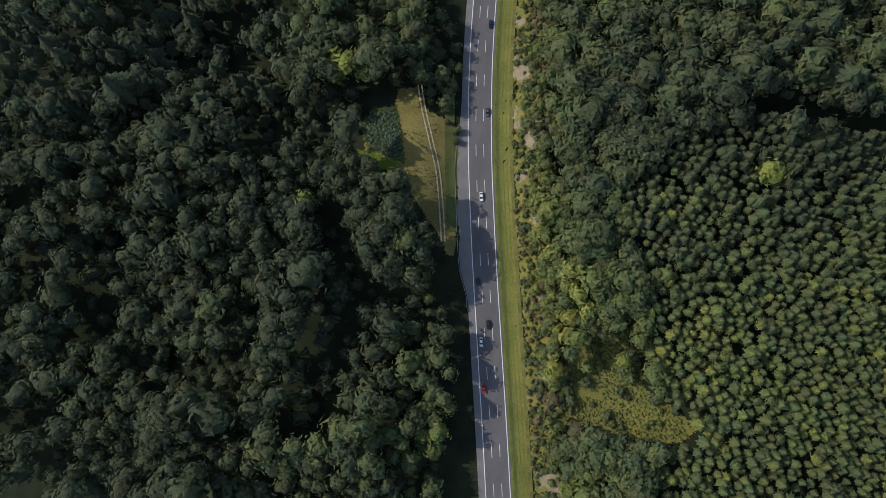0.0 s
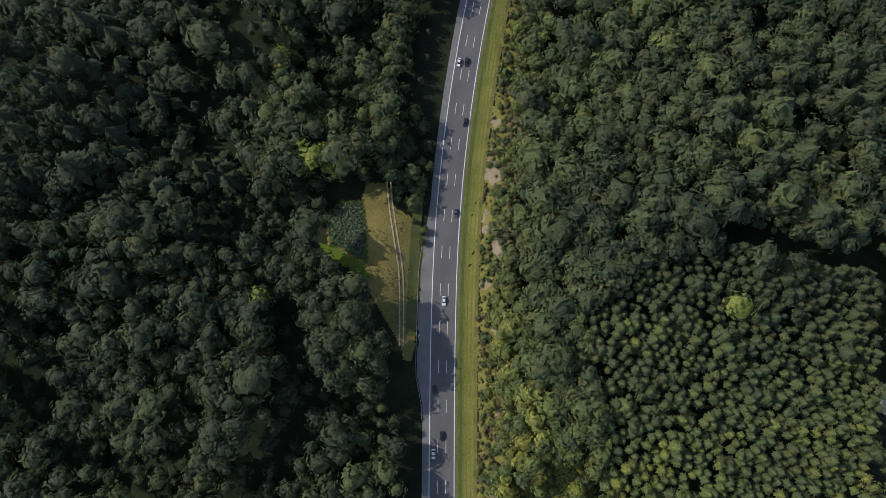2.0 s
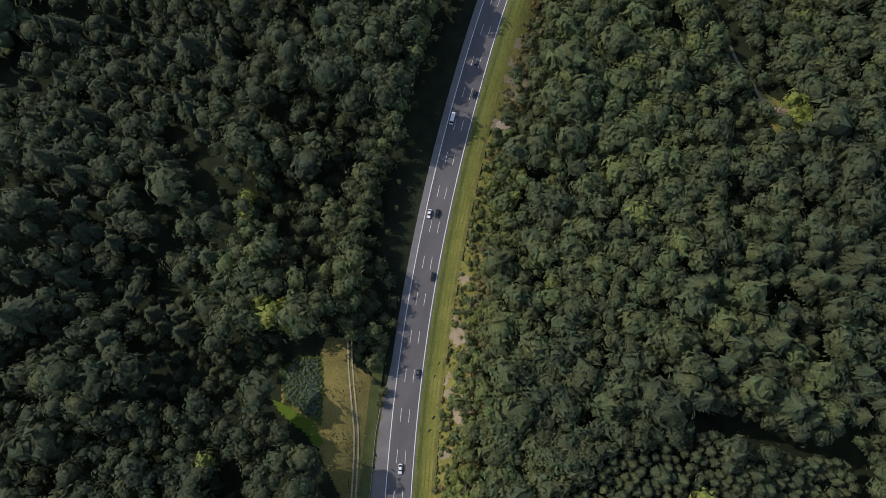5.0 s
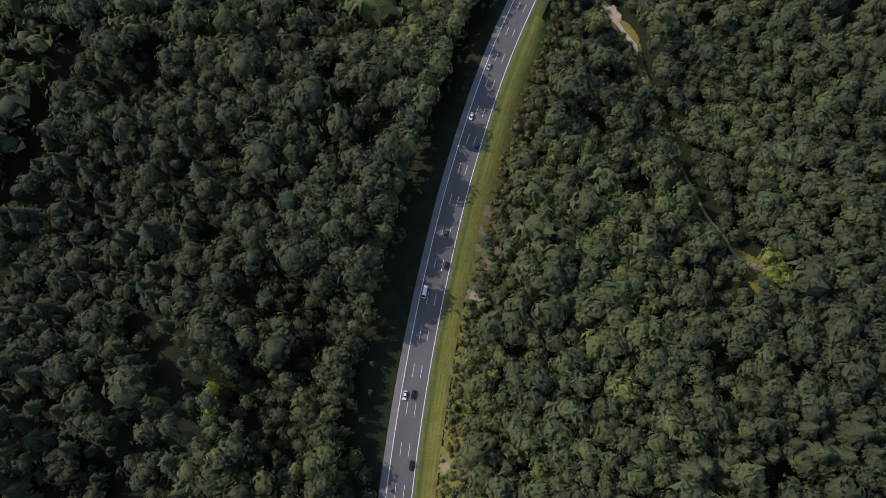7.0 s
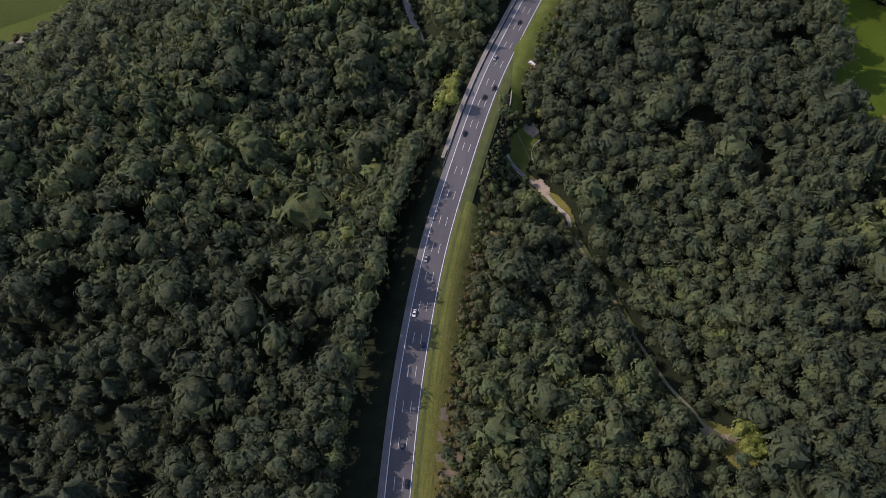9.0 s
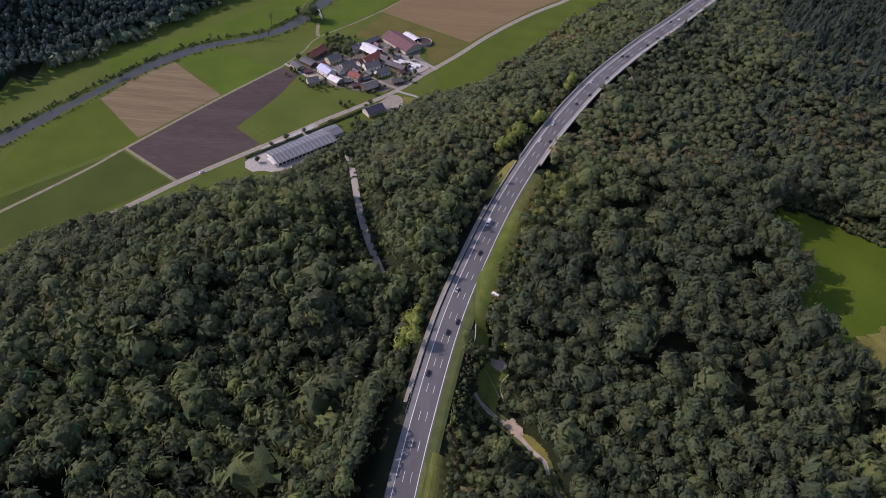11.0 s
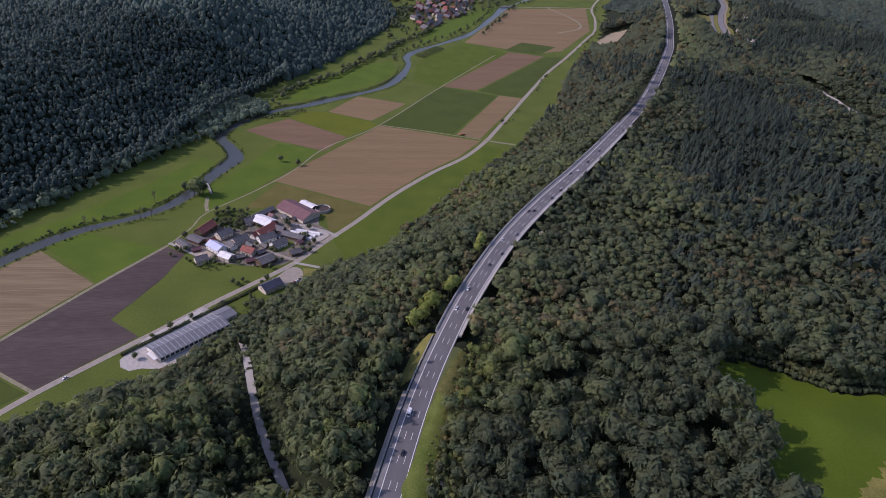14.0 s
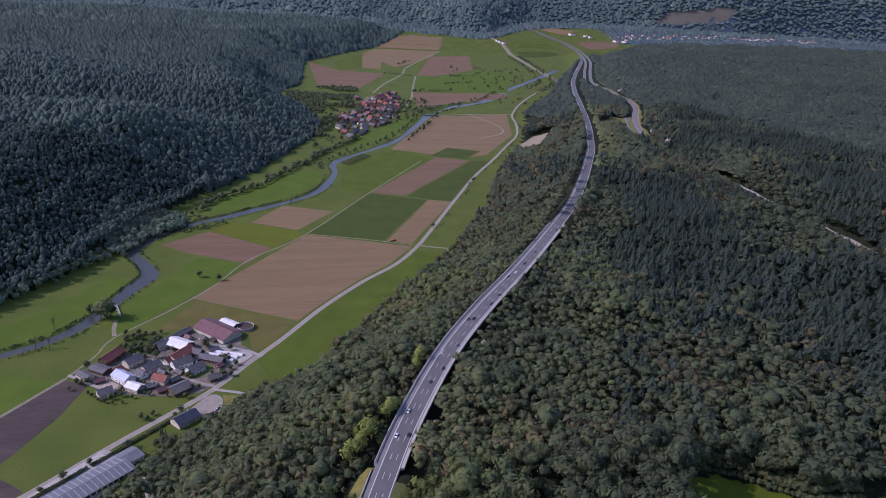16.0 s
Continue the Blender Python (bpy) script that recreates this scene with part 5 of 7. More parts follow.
tagged(strip("verge", ROAD[(ROAD[:, 1] > 428) & (ROAD[:, 1] < 600)], [-12.6, -10.6], [lane_asphalt], lift=0.1), "pale gravel strip along the edge wall", "verge", kind="structure")
viaduct = tagged(new("viaduct"), "long concrete hillside viaduct carrying the motorway", "bridge", kind="structure")
deck = ROAD[(ROAD[:, 1] > VIADUCT[0]) & (ROAD[:, 1] < VIADUCT[1])]
rail("deck", deck, -1.2, -1.9, -0.15, 18.6, concrete, viaduct)
rail("parapet", deck, -10.2, -0.4, 1.0, 0.5, concrete, viaduct)
rail("parapet", deck, 8.6, -0.6, 1.0, 0.5, concrete, viaduct)
rail("kerb", deck, 7.5, -0.1, 0.18, 1.7, concrete, viaduct)
rail("inner_rail", deck, -9.2, 0.4, 0.75, 0.15, steel, viaduct)
for k, q in enumerate(deck[3::7]):
    bm = bevelled_box(0, 0, 0, 7.0, 1.6, 26, 0.15)
    p = part("pier", bm, concrete, viaduct)
    p.matrix_basis = pose(q[0] - 1, q[1], q[2] - 27.5, 0, 0, -38)
wall = tagged(new("retaining_wall"), "low concrete edge wall beside the hard shoulder", "wall", kind="structure")
rail("wall_face", ROAD[(ROAD[:, 1] > 430) & (ROAD[:, 1] < 652)], -10.3, -3.0, 0.35, 0.5, concrete, wall)
track_wall = tagged(new("track_wall"), "low pale wall beside the underpass track", "wall", kind="structure")
for points, tall in (([(14.3, 490), (14.4, 484), (14.0, 478.7)], 1.3), ([(15.5, 448.3), (21.3, 446.2), (27.5, 441.6)], 1.2), ([(33, 452.4), (31.4, 456), (32.1, 462.1), (36.2, 467.1)], 0.5)):
    tw = spline([(x, y, float(height(float(x), float(y))) + 0.4) for x, y in points], 2)
    rail("wall_face", tw, 0, -0.6, tall, 0.5, concrete, track_wall)
fence = tagged(new("fence"), "thin steel fence in the green hollow", "fence")
tw = spline([(x, y, float(height(x, y)) + 0.4) for x, y in ((21.6, 466.0), (26.0, 460.8), (30.9, 452.0))], 2)
rail("rail", tw, 0, 0.5, 1.0, 0.12, steel, fence)
for q in tw[::2]:
    part("post", bevelled_box(q[0], q[1], q[2] - 0.6, 0.14, 0.14, 1.6, 0.03), steel, fence)


# ---- vehicles ----
def plain(name, colour, rough=0.35, metal=0.0, coat=0.0):
    m = material(name, tuple(c * 0.85 for c in colour), colour, 0.7, rough, 5, 0.02, metal)
    m.node_tree.nodes["Principled BSDF"].inputs["Coat Weight"].default_value = coat
    return m


car_glass = plain("dark_glass", (0.015, 0.018, 0.02), 0.08)
tyre_rubber = plain("tyre_rubber", (0.02, 0.02, 0.02), 0.8)
lamp_glass = plain("lamp_glass", (0.6, 0.6, 0.58), 0.15)
tail_red = plain("tail_red", (0.35, 0.02, 0.02), 0.3)
PAINTS = {"white": plain("white_paint", (0.72, 0.72, 0.72), 0.3, 0, 0.6), "black": plain("black_paint", (0.014, 0.014, 0.016), 0.3, 0, 0.6), "red": plain("red_paint", (0.38, 0.012, 0.02), 0.3, 0, 0.6),
          "grey": plain("grey_paint", (0.10, 0.105, 0.115), 0.35, 0.3, 0.6), "silver": plain("silver_paint", (0.42, 0.43, 0.44), 0.35, 0.4, 0.6), "blue": plain("dark_blue_paint", (0.02, 0.03, 0.07), 0.3, 0, 0.6)}


def loft(bm, sections):
    """A skin over cross-sections: (y, half width below, half width above, z below, z above)."""
    rings = []
    for y, w0, w1, z0, z1 in sections:
        rings.append([bm.verts.new(p) for p in ((-w0, y, z0), (w0, y, z0), (w0, y, (z0 + z1) * 0.5), (w1, y, z1), (-w1, y, z1), (-w0, y, (z0 + z1) * 0.5))])
    for a, b in zip(rings[:-1], rings[1:]):
        for k in range(6):
            bm.faces.new((a[k], a[(k + 1) % 6], b[(k + 1) % 6], b[k]))
    bm.faces.new(rings[0][::-1])
    bm.faces.new(rings[-1])
    bmesh.ops.recalc_face_normals(bm, faces=bm.faces[:])
    return bm


def build_car(colour, van=False):
    """A car that faces along -y, on the ground at the origin."""
    words = {"black": "black", "white": "white", "red": "bright red", "grey": "dark grey", "silver": "silver", "blue": "dark blue"}[colour]
    car = tagged(new("van" if van else "car"), "%s %s on the grey asphalt carriageway" % (words, "delivery van with a tall body" if van else "passenger car with dark windows"), "van" if van else "car", "vehicles on the motorway")
    mat = PAINTS[colour]
    if van:
        body = part("body", loft(bmesh.new(), [(-3.0, 0.85, 0.75, 0.4, 0.95), (-2.6, 0.98, 0.9, 0.35, 1.25), (-1.9, 1.0, 0.88, 0.35, 2.2), (-1.6, 1.0, 0.92, 0.35, 2.45), (2.95, 1.0, 0.92, 0.35, 2.5), (3.0, 0.98, 0.9, 0.4, 2.4)]), mat, car)
        part("windscreen", loft(bmesh.new(), [(-2.62, 0.86, 0.84, 1.22, 1.3), (-1.92, 0.85, 0.8, 2.1, 2.2)]), car_glass, car, "dark windscreen")
        wheels = [(-0.92, -2.0), (0.92, -2.0), (-0.92, 2.0), (0.92, 2.0)]
        front, back = -3.0, 3.02
    else:
        body = part("body", loft(bmesh.new(), [(-2.2, 0.72, 0.66, 0.32, 0.62), (-1.9, 0.88, 0.8, 0.25, 0.78), (-0.9, 0.91, 0.82, 0.22, 0.92), (1.5, 0.91, 0.82, 0.22, 0.95), (2.0, 0.88, 0.78, 0.26, 0.92), (2.2, 0.76, 0.7, 0.36, 0.8)]), mat, car)
        part("glasshouse", loft(bmesh.new(), [(-1.05, 0.76, 0.72, 0.88, 0.93), (-0.3, 0.78, 0.62, 0.9, 1.40), (0.9, 0.78, 0.62, 0.9, 1.42), (1.75, 0.74, 0.68, 0.9, 0.97)]), car_glass, car, "dark tinted windows")
        part("roof", bevelled_box(0, 0.32, 1.40, 1.2, 1.35, 0.07, 0.03), mat, car)
        wheels = [(-0.82, -1.35), (0.82, -1.35), (-0.82, 1.35), (0.82, 1.35)]
        front, back = -2.12, 2.14
    for x, y in wheels:
        bm = bmesh.new()
        bmesh.ops.create_cone(bm, cap_ends=True, segments=14, radius1=0.33, radius2=0.33, depth=0.22, matrix=pose(x, y, 0.33, 0, 90, 0))
        part("wheel", bm, tyre_rubber, car, "black rubber tyre")
    for x in (-0.6, 0.6):
        part("headlight", bevelled_box(x, front, 0.58, 0.3, 0.12, 0.12, 0.03), lamp_glass, car, "clear headlight")
        part("tail_light", bevelled_box(x, back, 0.72, 0.26, 0.08, 0.14, 0.03), tail_red, car, "red tail light")
    return car


def lane_pose(x, y, lane_off):
    d, i, z = nearest(ROAD, np.array([x]), np.array([y]))
    c = along(ROAD)[i[0]] + (y - ROAD[i[0], 1]) * 0.9
    p, turn, rise = at_distance(ROAD, c)
    return pose(p[0], p[1], p[2] + 0.015, rise, 0, turn) @ Matrix.Translation((lane_off, 0, 0))


def build_traffic():
    made = {}
    for colour, van, x, y, lane_off in (
            ("red", False, 19, -28, -3.8), ("white", False, 12.9, -7, -3.8), ("black", False, 15.3, 1, 0.1), ("black", False, 8.4, 21, -3.7), ("white", False, 0.7, 61, 0), ("grey", False, -3.5, 103, 3.7),
            ("black", False, -10.9, 149, 3.8), ("white", False, -18.8, 179, -3.8), ("black", False, -14.5, 180, 0), ("white", True, -27, 229, -3.8), ("black", False, -19, 245, 3.8),
            ("grey", False, -24, 261, 0), ("blue", False, -20, 313, 3.7), ("white", False, -27, 330, -3.8), ("silver", False, -24, 363, -3.8), ("black", False, -11, 451, -3.8), ("black", False, -1, 482, 0),
            ("black", False, 4.7, 491, 3.8), ("silver", False, 3, 515, -3.8), ("black", False, 15.4, 551, -0.2), ("white", True, 25, 580, -3.8), ("white", False, 64, 682, -3.8), ("black", False, 74, 684, 3.7),
            ("white", False, 80, 706, -3.8), ("grey", False, 100, 740, 0), ("black", False, 115, 758, 3.8), ("white", False, 123, 777, -3.8), ("grey", False, 136, 789, 3.8), ("black", False, 151, 828, -3.8),
            ("black", False, 158, 830, 0), ("black", False, 182, 857, 3.8), ("black", False, 196, 873, 3.7), ("black", False, 209, 910, -3.8), ("white", False, 224, 921, 0), ("black", False, 241, 942, 0),
            ("grey", False, 261, 974, 0), ("black", False, 310, 1042, 3.7)):
        m = lane_pose(x, y, lane_off)
        if (colour, van) not in made:
            made[colour, van] = build_car(colour, van)
            made[colour, van].matrix_basis = m
        else:
            copy_thing(made[colour, van], m)
    for k, (x, y, colour) in enumerate([(-72, 852, "grey"), (-70.5, 854, "red"), (-69, 856, "white"), (-67.5, 858, "white"), (-66, 860, "grey")]):
        c = copy_thing(made[colour, False], pose(x, y, 0.26, 0, 0, -35))
        tagged(c, "%s passenger car standing in the gravel car park" % colour, "car", "cars in the car park")
    c = copy_thing(made["white", False], pose(-238, 721, 0.22, 0, 0, -44))
    tagged(c, "white passenger car on the country road", "car", "vehicles on the lane")


build_traffic()
c = build_car("white", True)
c.matrix_basis = pose(27, 516, float(height(27.0, 516.0)) + 0.6, 0, 0, 60)
tagged(c, "white delivery van standing on the grass verge", "van", "parked vehicles")


def build_tractor(x, y, turn):
    """A small farm tractor with a trailer, at work in the field."""
    orange = plain("orange_paint", (0.42, 0.13, 0.03), 0.4)
    t = tagged(new("tractor"), "orange farm tractor with a trailer on a harvested field", "tractor")
    t.matrix_basis = pose(x, y, 0.2, 0, 0, turn)
    part("bonnet", bevelled_box(0, 1.5, 0.8, 1.0, 2.2, 0.9, 0.12), orange, t)
    cab = part("cab", bevelled_box(0, -0.3, 0.8, 1.6, 1.6, 1.7, 0.12), car_glass, t, "dark glazed cab")
    part("roof", bevelled_box(0, -0.3, 2.5, 1.7, 1.7, 0.15, 0.05), orange, cab)
    for wx, wy, rad in ((-0.95, -0.7, 0.85), (0.95, -0.7, 0.85), (-0.85, 2.0, 0.55), (0.85, 2.0, 0.55)):
        bm = bmesh.new()
        bmesh.ops.create_cone(bm, cap_ends=True, segments=16, radius1=rad, radius2=rad, depth=0.5, matrix=pose(wx, wy, rad, 0, 90, 0))
        part("wheel", bm, tyre_rubber, t, "black rubber tyre")
    trailer = part("trailer", bevelled_box(0, -4.2, 0.9, 2.2, 4.8, 1.3, 0.08), orange, t, "orange farm trailer")
    for wx in (-0.95, 0.95):
        bm = bmesh.new()
        bmesh.ops.create_cone(bm, cap_ends=True, segments=14, radius1=0.5, radius2=0.5, depth=0.35, matrix=pose(wx, -5.0, 0.5, 0, 90, 0))
        part("wheel", bm, tyre_rubber, trailer, "black rubber tyre")


build_tractor(153, 1256, -70)


# ---- buildings ----
tile_red = material("red_roof_tiles", (0.15, 0.048, 0.038), (0.25, 0.090, 0.068), 0.3, 0.8, 12, 0.4)
tile_purple = material("wine_red_roof_sheet", (0.10, 0.045, 0.050), (0.16, 0.08, 0.08), 0.2, 0.6, 10, 0.3)
tile_grey = material("grey_roof_tiles", (0.070, 0.068, 0.072), (0.14, 0.135, 0.135), 0.3, 0.8, 12, 0.4)
slate_blue = material("blue_slate_roof", (0.030, 0.034, 0.050), (0.060, 0.066, 0.090), 0.3, 0.6, 12, 0.3)
tile_pale = material("pale_roof_sheet", (0.46, 0.45, 0.45), (0.68, 0.67, 0.66), 0.2, 0.5, 12, 0.1)
solar = material("solar_panels", (0.32, 0.35, 0.48), (0.46, 0.48, 0.62), 0.5, 0.25, 6, 0.05)
render_white = material("white_plaster", (0.55, 0.53, 0.49), (0.75, 0.73, 0.69), 0.3, 0.9, 10, 0.2)
render_cream = material("cream_plaster", (0.42, 0.36, 0.27), (0.58, 0.52, 0.42), 0.3, 0.9, 10, 0.2)
timber = material("dark_timber", (0.07, 0.045, 0.03), (0.15, 0.10, 0.065), 0.4, 0.85, 14, 0.3)
hall_roof = material("hall_roof_sheet", (0.105, 0.108, 0.118), (0.155, 0.158, 0.168), 0.25, 0.5, 12, 0.2)
hall_rib = material("hall_roof_rib", (0.19, 0.195, 0.21), (0.28, 0.285, 0.30), 0.25, 0.5, 12, 0.2)
pane_glass = plain("window_pane", (0.05, 0.06, 0.07), 0.1)


BUILDINGS = []


def house(x, y, turn, length, width, eave, rise, roof_mat, wall_mat, label, category="house", windows=True, chimney=True, z=0.1, group="village houses", detail=True):
    """A gabled building with its ridge along local x."""
    h = tagged(new(category.replace(" ", "_")), label, category, group)
    h.matrix_basis = pose(x, y, z, 0, 0, turn)
    BUILDINGS.append(h)
    l, w = length / 2, width / 2
    bm = bmesh.new()
    ring = [[bm.verts.new((sx * l, yy, zz)) for yy, zz in ((-w, -0.3), (-w, eave), (0, eave + rise), (w, eave), (w, -0.3))] for sx in (-1, 1)]
    bm.faces.new(ring[0])
    bm.faces.new(ring[1][::-1])
    for k in range(5):
        bm.faces.new((ring[0][k], ring[1][k], ring[1][(k + 1) % 5], ring[0][(k + 1) % 5]))
    bmesh.ops.recalc_face_normals(bm, faces=bm.faces[:])
    part("wall", bm, wall_mat, h)
    o, t = 0.7, 0.28
    slope = rise / w
    bm = bmesh.new()
    prof = [(-w - o, eave - o * slope + 0.05), (0, eave + rise + 0.05), (w + o, eave - o * slope + 0.05)]
    prof = prof + [(yy, zz + t) for yy, zz in prof[::-1]]
    ring = [[bm.verts.new((sx * (l + o), yy, zz)) for yy, zz in prof] for sx in (-1, 1)]
    for k in range(6):
        bm.faces.new((ring[0][k], ring[1][k], ring[1][(k + 1) % 6], ring[0][(k + 1) % 6]))
    for r in ring:
        bm.faces.new((r[0], r[1], r[4], r[5]))
        bm.faces.new((r[1], r[2], r[3], r[4]))
    bmesh.ops.recalc_face_normals(bm, faces=bm.faces[:])
    part("roof", bm, roof_mat, h)
    if not detail:
        return h
    part("ridge_cap", bevelled_box(0, 0, eave + rise + t, length + 2 * o, 0.4, 0.16, 0.06), roof_mat, h)
    if chimney:
        c = part("chimney", bevelled_box(l * 0.4, w * 0.25, eave + rise * 0.6, 0.7, 0.7, rise * 0.4 + 1.3, 0.05), concrete, h, "grey masonry chimney")
        part("cap", bevelled_box(l * 0.4, w * 0.25, eave + rise + 1.3, 0.9, 0.9, 0.12, 0.03), concrete, c)
    if windows:
        n = max(2, int(length / 4))
        for s in (-1, 1):
            for k in range(n):
                wx = -l + length * (k + 0.5) / n
                for floor_z in ([1.0, 3.6] if eave > 4.6 else [1.0]):
                    f = part("window", bevelled_box(wx, s * w, floor_z, 1.3, 0.14, 1.4, 0.03), render_white, h, "white window frame")
                    part("pane", bevelled_box(wx, s * (w + 0.05), floor_z + 0.1, 1.1, 0.1, 1.2, 0.02), pane_glass, f, "dark glass pane")
            f = part("window", bevelled_box(s * l, 0, eave * 0.75, 0.14, 1.4, 1.4, 0.03), render_white, h, "white window frame")
            part("pane", bevelled_box(s * (l + 0.05), 0, eave * 0.75 + 0.1, 0.1, 1.2, 1.2, 0.02), pane_glass, f, "dark glass pane")
        part("door", bevelled_box(l * 0.2, -w, 0, 1.1, 0.16, 2.1, 0.04), timber, h, "dark timber door")
    else:
        g = part("barn_door", bevelled_box(l * 0.3, -w, 0, 4.2, 0.2, min(3.6, eave - 0.3), 0.05), timber, h, "dark timber barn door")
        part("barn_door", bevelled_box(-l, 0, 0, 0.2, 4.2, min(3.8, eave - 0.2), 0.05), timber, h, "dark timber barn door")
    return h


house(-77, 1000, -44.5, 46, 26, 4.5, 5.0, tile_purple, render_cream, "long barn with a wine-red sheet roof beside the fields", "barn", False, False)
house(-66, 1016, -43, 21, 9, 4.0, 1.4, tile_pale, timber, "low shed with a pale metal roof behind the barn", "shed", False, False)
house(-112, 974, -37, 23, 17, 5.0, 3.6, tile_pale, timber, "barn with a pale grey metal roof", "barn", False, False)
house(-108, 953, 54, 26, 13, 4.8, 4.2, tile_red, render_cream, "farm building with a red tiled roof", "barn", False, False)
house(-106, 937, 34, 18, 11, 5.0, 3.8, tile_grey, render_white, "white farmhouse with a dark grey roof")
house(-92, 925, 42, 16, 11, 4.8, 3.6, tile_grey, render_white, "white house with a dark tiled roof and garden")
house(-78, 943, -27, 25, 9, 3.6, 2.6, tile_grey, timber, "long low stable with a grey roof", "stable", False, False)
house(-73, 909, 25, 11, 8, 3.6, 2.4, tile_grey, timber, "small dark timber house beside the lane", "house", True, False)
house(-102, 893, 40, 17, 14, 4.2, 3.4, tile_grey, timber, "broad barn with a weathered grey roof at the meadow", "barn", False, False)
house(-121, 911, -30, 14, 10, 4.6, 3.2, tile_red, render_cream, "house with a bright red tiled roof")
house(-155, 918, -43, 19, 12, 5.0, 3.4, solar, render_white, "house with bluish solar panels on its roof")
house(-142, 900, -34, 14, 10, 4.4, 2.6, tile_pale, render_cream, "cream house with a white metal roof", "house", True, False)
house(-166, 894, 30, 12, 10, 4.4, 3.4, tile_grey, render_cream, "old house with a dark roof at the meadow's edge")
house(-173, 957, 61, 23, 12, 5.0, 4.2, tile_red, timber, "barn with a rusty red tiled roof", "barn", False, False)
house(-152, 946, 46, 16, 11, 5.0, 3.8, tile_grey, render_cream, "cream house with a dark grey roof")
house(-133, 932, 42, 16, 11, 5.0, 3.8, tile_grey, render_cream, "farmhouse with a dark roof round a small yard")
house(-140, 922, -48, 10, 8, 4.0, 3.0, tile_grey, render_white, "small white annex with a grey roof")
house(-179, 936, -34, 18, 11, 3.4, 1.6, tile_grey, timber, "flat grey shed at the village edge", "shed", False, False)
house(-190, 926, -45, 16, 9, 3.2, 2.0, tile_grey, render_cream, "low grey shed beside the farm track", "shed", False, False)
house(-128, 975, 32, 13, 9, 4.4, 3.2, tile_grey, render_cream, "house with a dark roof beside the orchard")
house(-121, 990, 49, 44, 8, 3.6, 2.4, tile_grey, timber, "very long narrow barn with a dark roof", "barn", False, False)
house(-95, 958, -30, 14, 9, 4.0, 3.0, tile_grey, timber, "timber shed with a dark roof between the barns", "shed", False, False)
house(-118, 944, 50, 10, 8, 4.2, 3.2, tile_red, render_white, "small white house with a red roof")
house(-163, 932, 48, 9, 7, 3.4, 2.4, tile_red, timber, "little red-roofed outbuilding in the village", "shed", False, False)
house(-92, 845, 41, 20, 13, 4.6, 3.6, slate_blue, render_cream, "inn with a dark blue-grey slate roof beside the road")
for k, (x, y) in enumerate([(-72, 946), (-68, 951), (-63, 955)]):
    t = tagged(new("polytunnel"), "white plastic covered growing tunnel", "polytunnel", "polytunnels")
    t.matrix_basis = pose(x, y, 0.1, 0, 0, -20)
    bm = bmesh.new()
    rings = [[bm.verts.new((sx, 2.3 * math.cos(math.pi * a / 10), 2.4 * math.sin(math.pi * a / 10))) for a in range(11)] for sx in np.linspace(-15, 15, 9)]
    for a, b in zip(rings[:-1], rings[1:]):
        for j in range(10):
            bm.faces.new((a[j], a[j + 1], b[j + 1], b[j]))
    bm.faces.new(rings[0])
    bm.faces.new(rings[-1][::-1])
    bmesh.ops.recalc_face_normals(bm, faces=bm.faces[:])
    part("cover", bm, tile_pale, t)
    for sx in np.linspace(-15, 15, 5):
        bm = bmesh.new()
        for a in range(10):
            u, v = math.pi * a / 10, math.pi * (a + 1) / 10
            m0, m1 = (2.36 * math.cos(u), 2.46 * math.sin(u)), (2.36 * math.cos(v), 2.46 * math.sin(v))
            q = [bm.verts.new((sx + e, p[0], p[1])) for e, p in ((-0.1, m0), (0.1, m0), (0.1, m1), (-0.1, m1))]
            bm.faces.new(q)
        part("hoop", bm, steel, t)
tank = tagged(new("slurry_tank"), "round open concrete slurry tank beside the barn", "tank")
tank.matrix_basis = pose(-49, 1008, 0.1)
bm = bmesh.new()
rings = [[bm.verts.new((r * math.cos(a), r * math.sin(a), z)) for a in np.linspace(0, 2 * math.pi, 33)[:-1]] for r, z in ((9, 0), (9, 3.4), (8.6, 3.4), (8.6, 1.8))]
for a, b in zip(rings[:-1], rings[1:]):
    for j in range(32):
        bm.faces.new((a[j], a[(j + 1) % 32], b[(j + 1) % 32], b[j]))
bmesh.ops.recalc_face_normals(bm, faces=bm.faces[:])
part("rim_wall", bm, concrete, tank)
bm = bmesh.new()
bmesh.ops.create_circle(bm, cap_ends=True, segments=32, radius=8.6, matrix=pose(0, 0, 2.0))
part("slurry", bm, soil_dark, tank, "dark slurry surface")


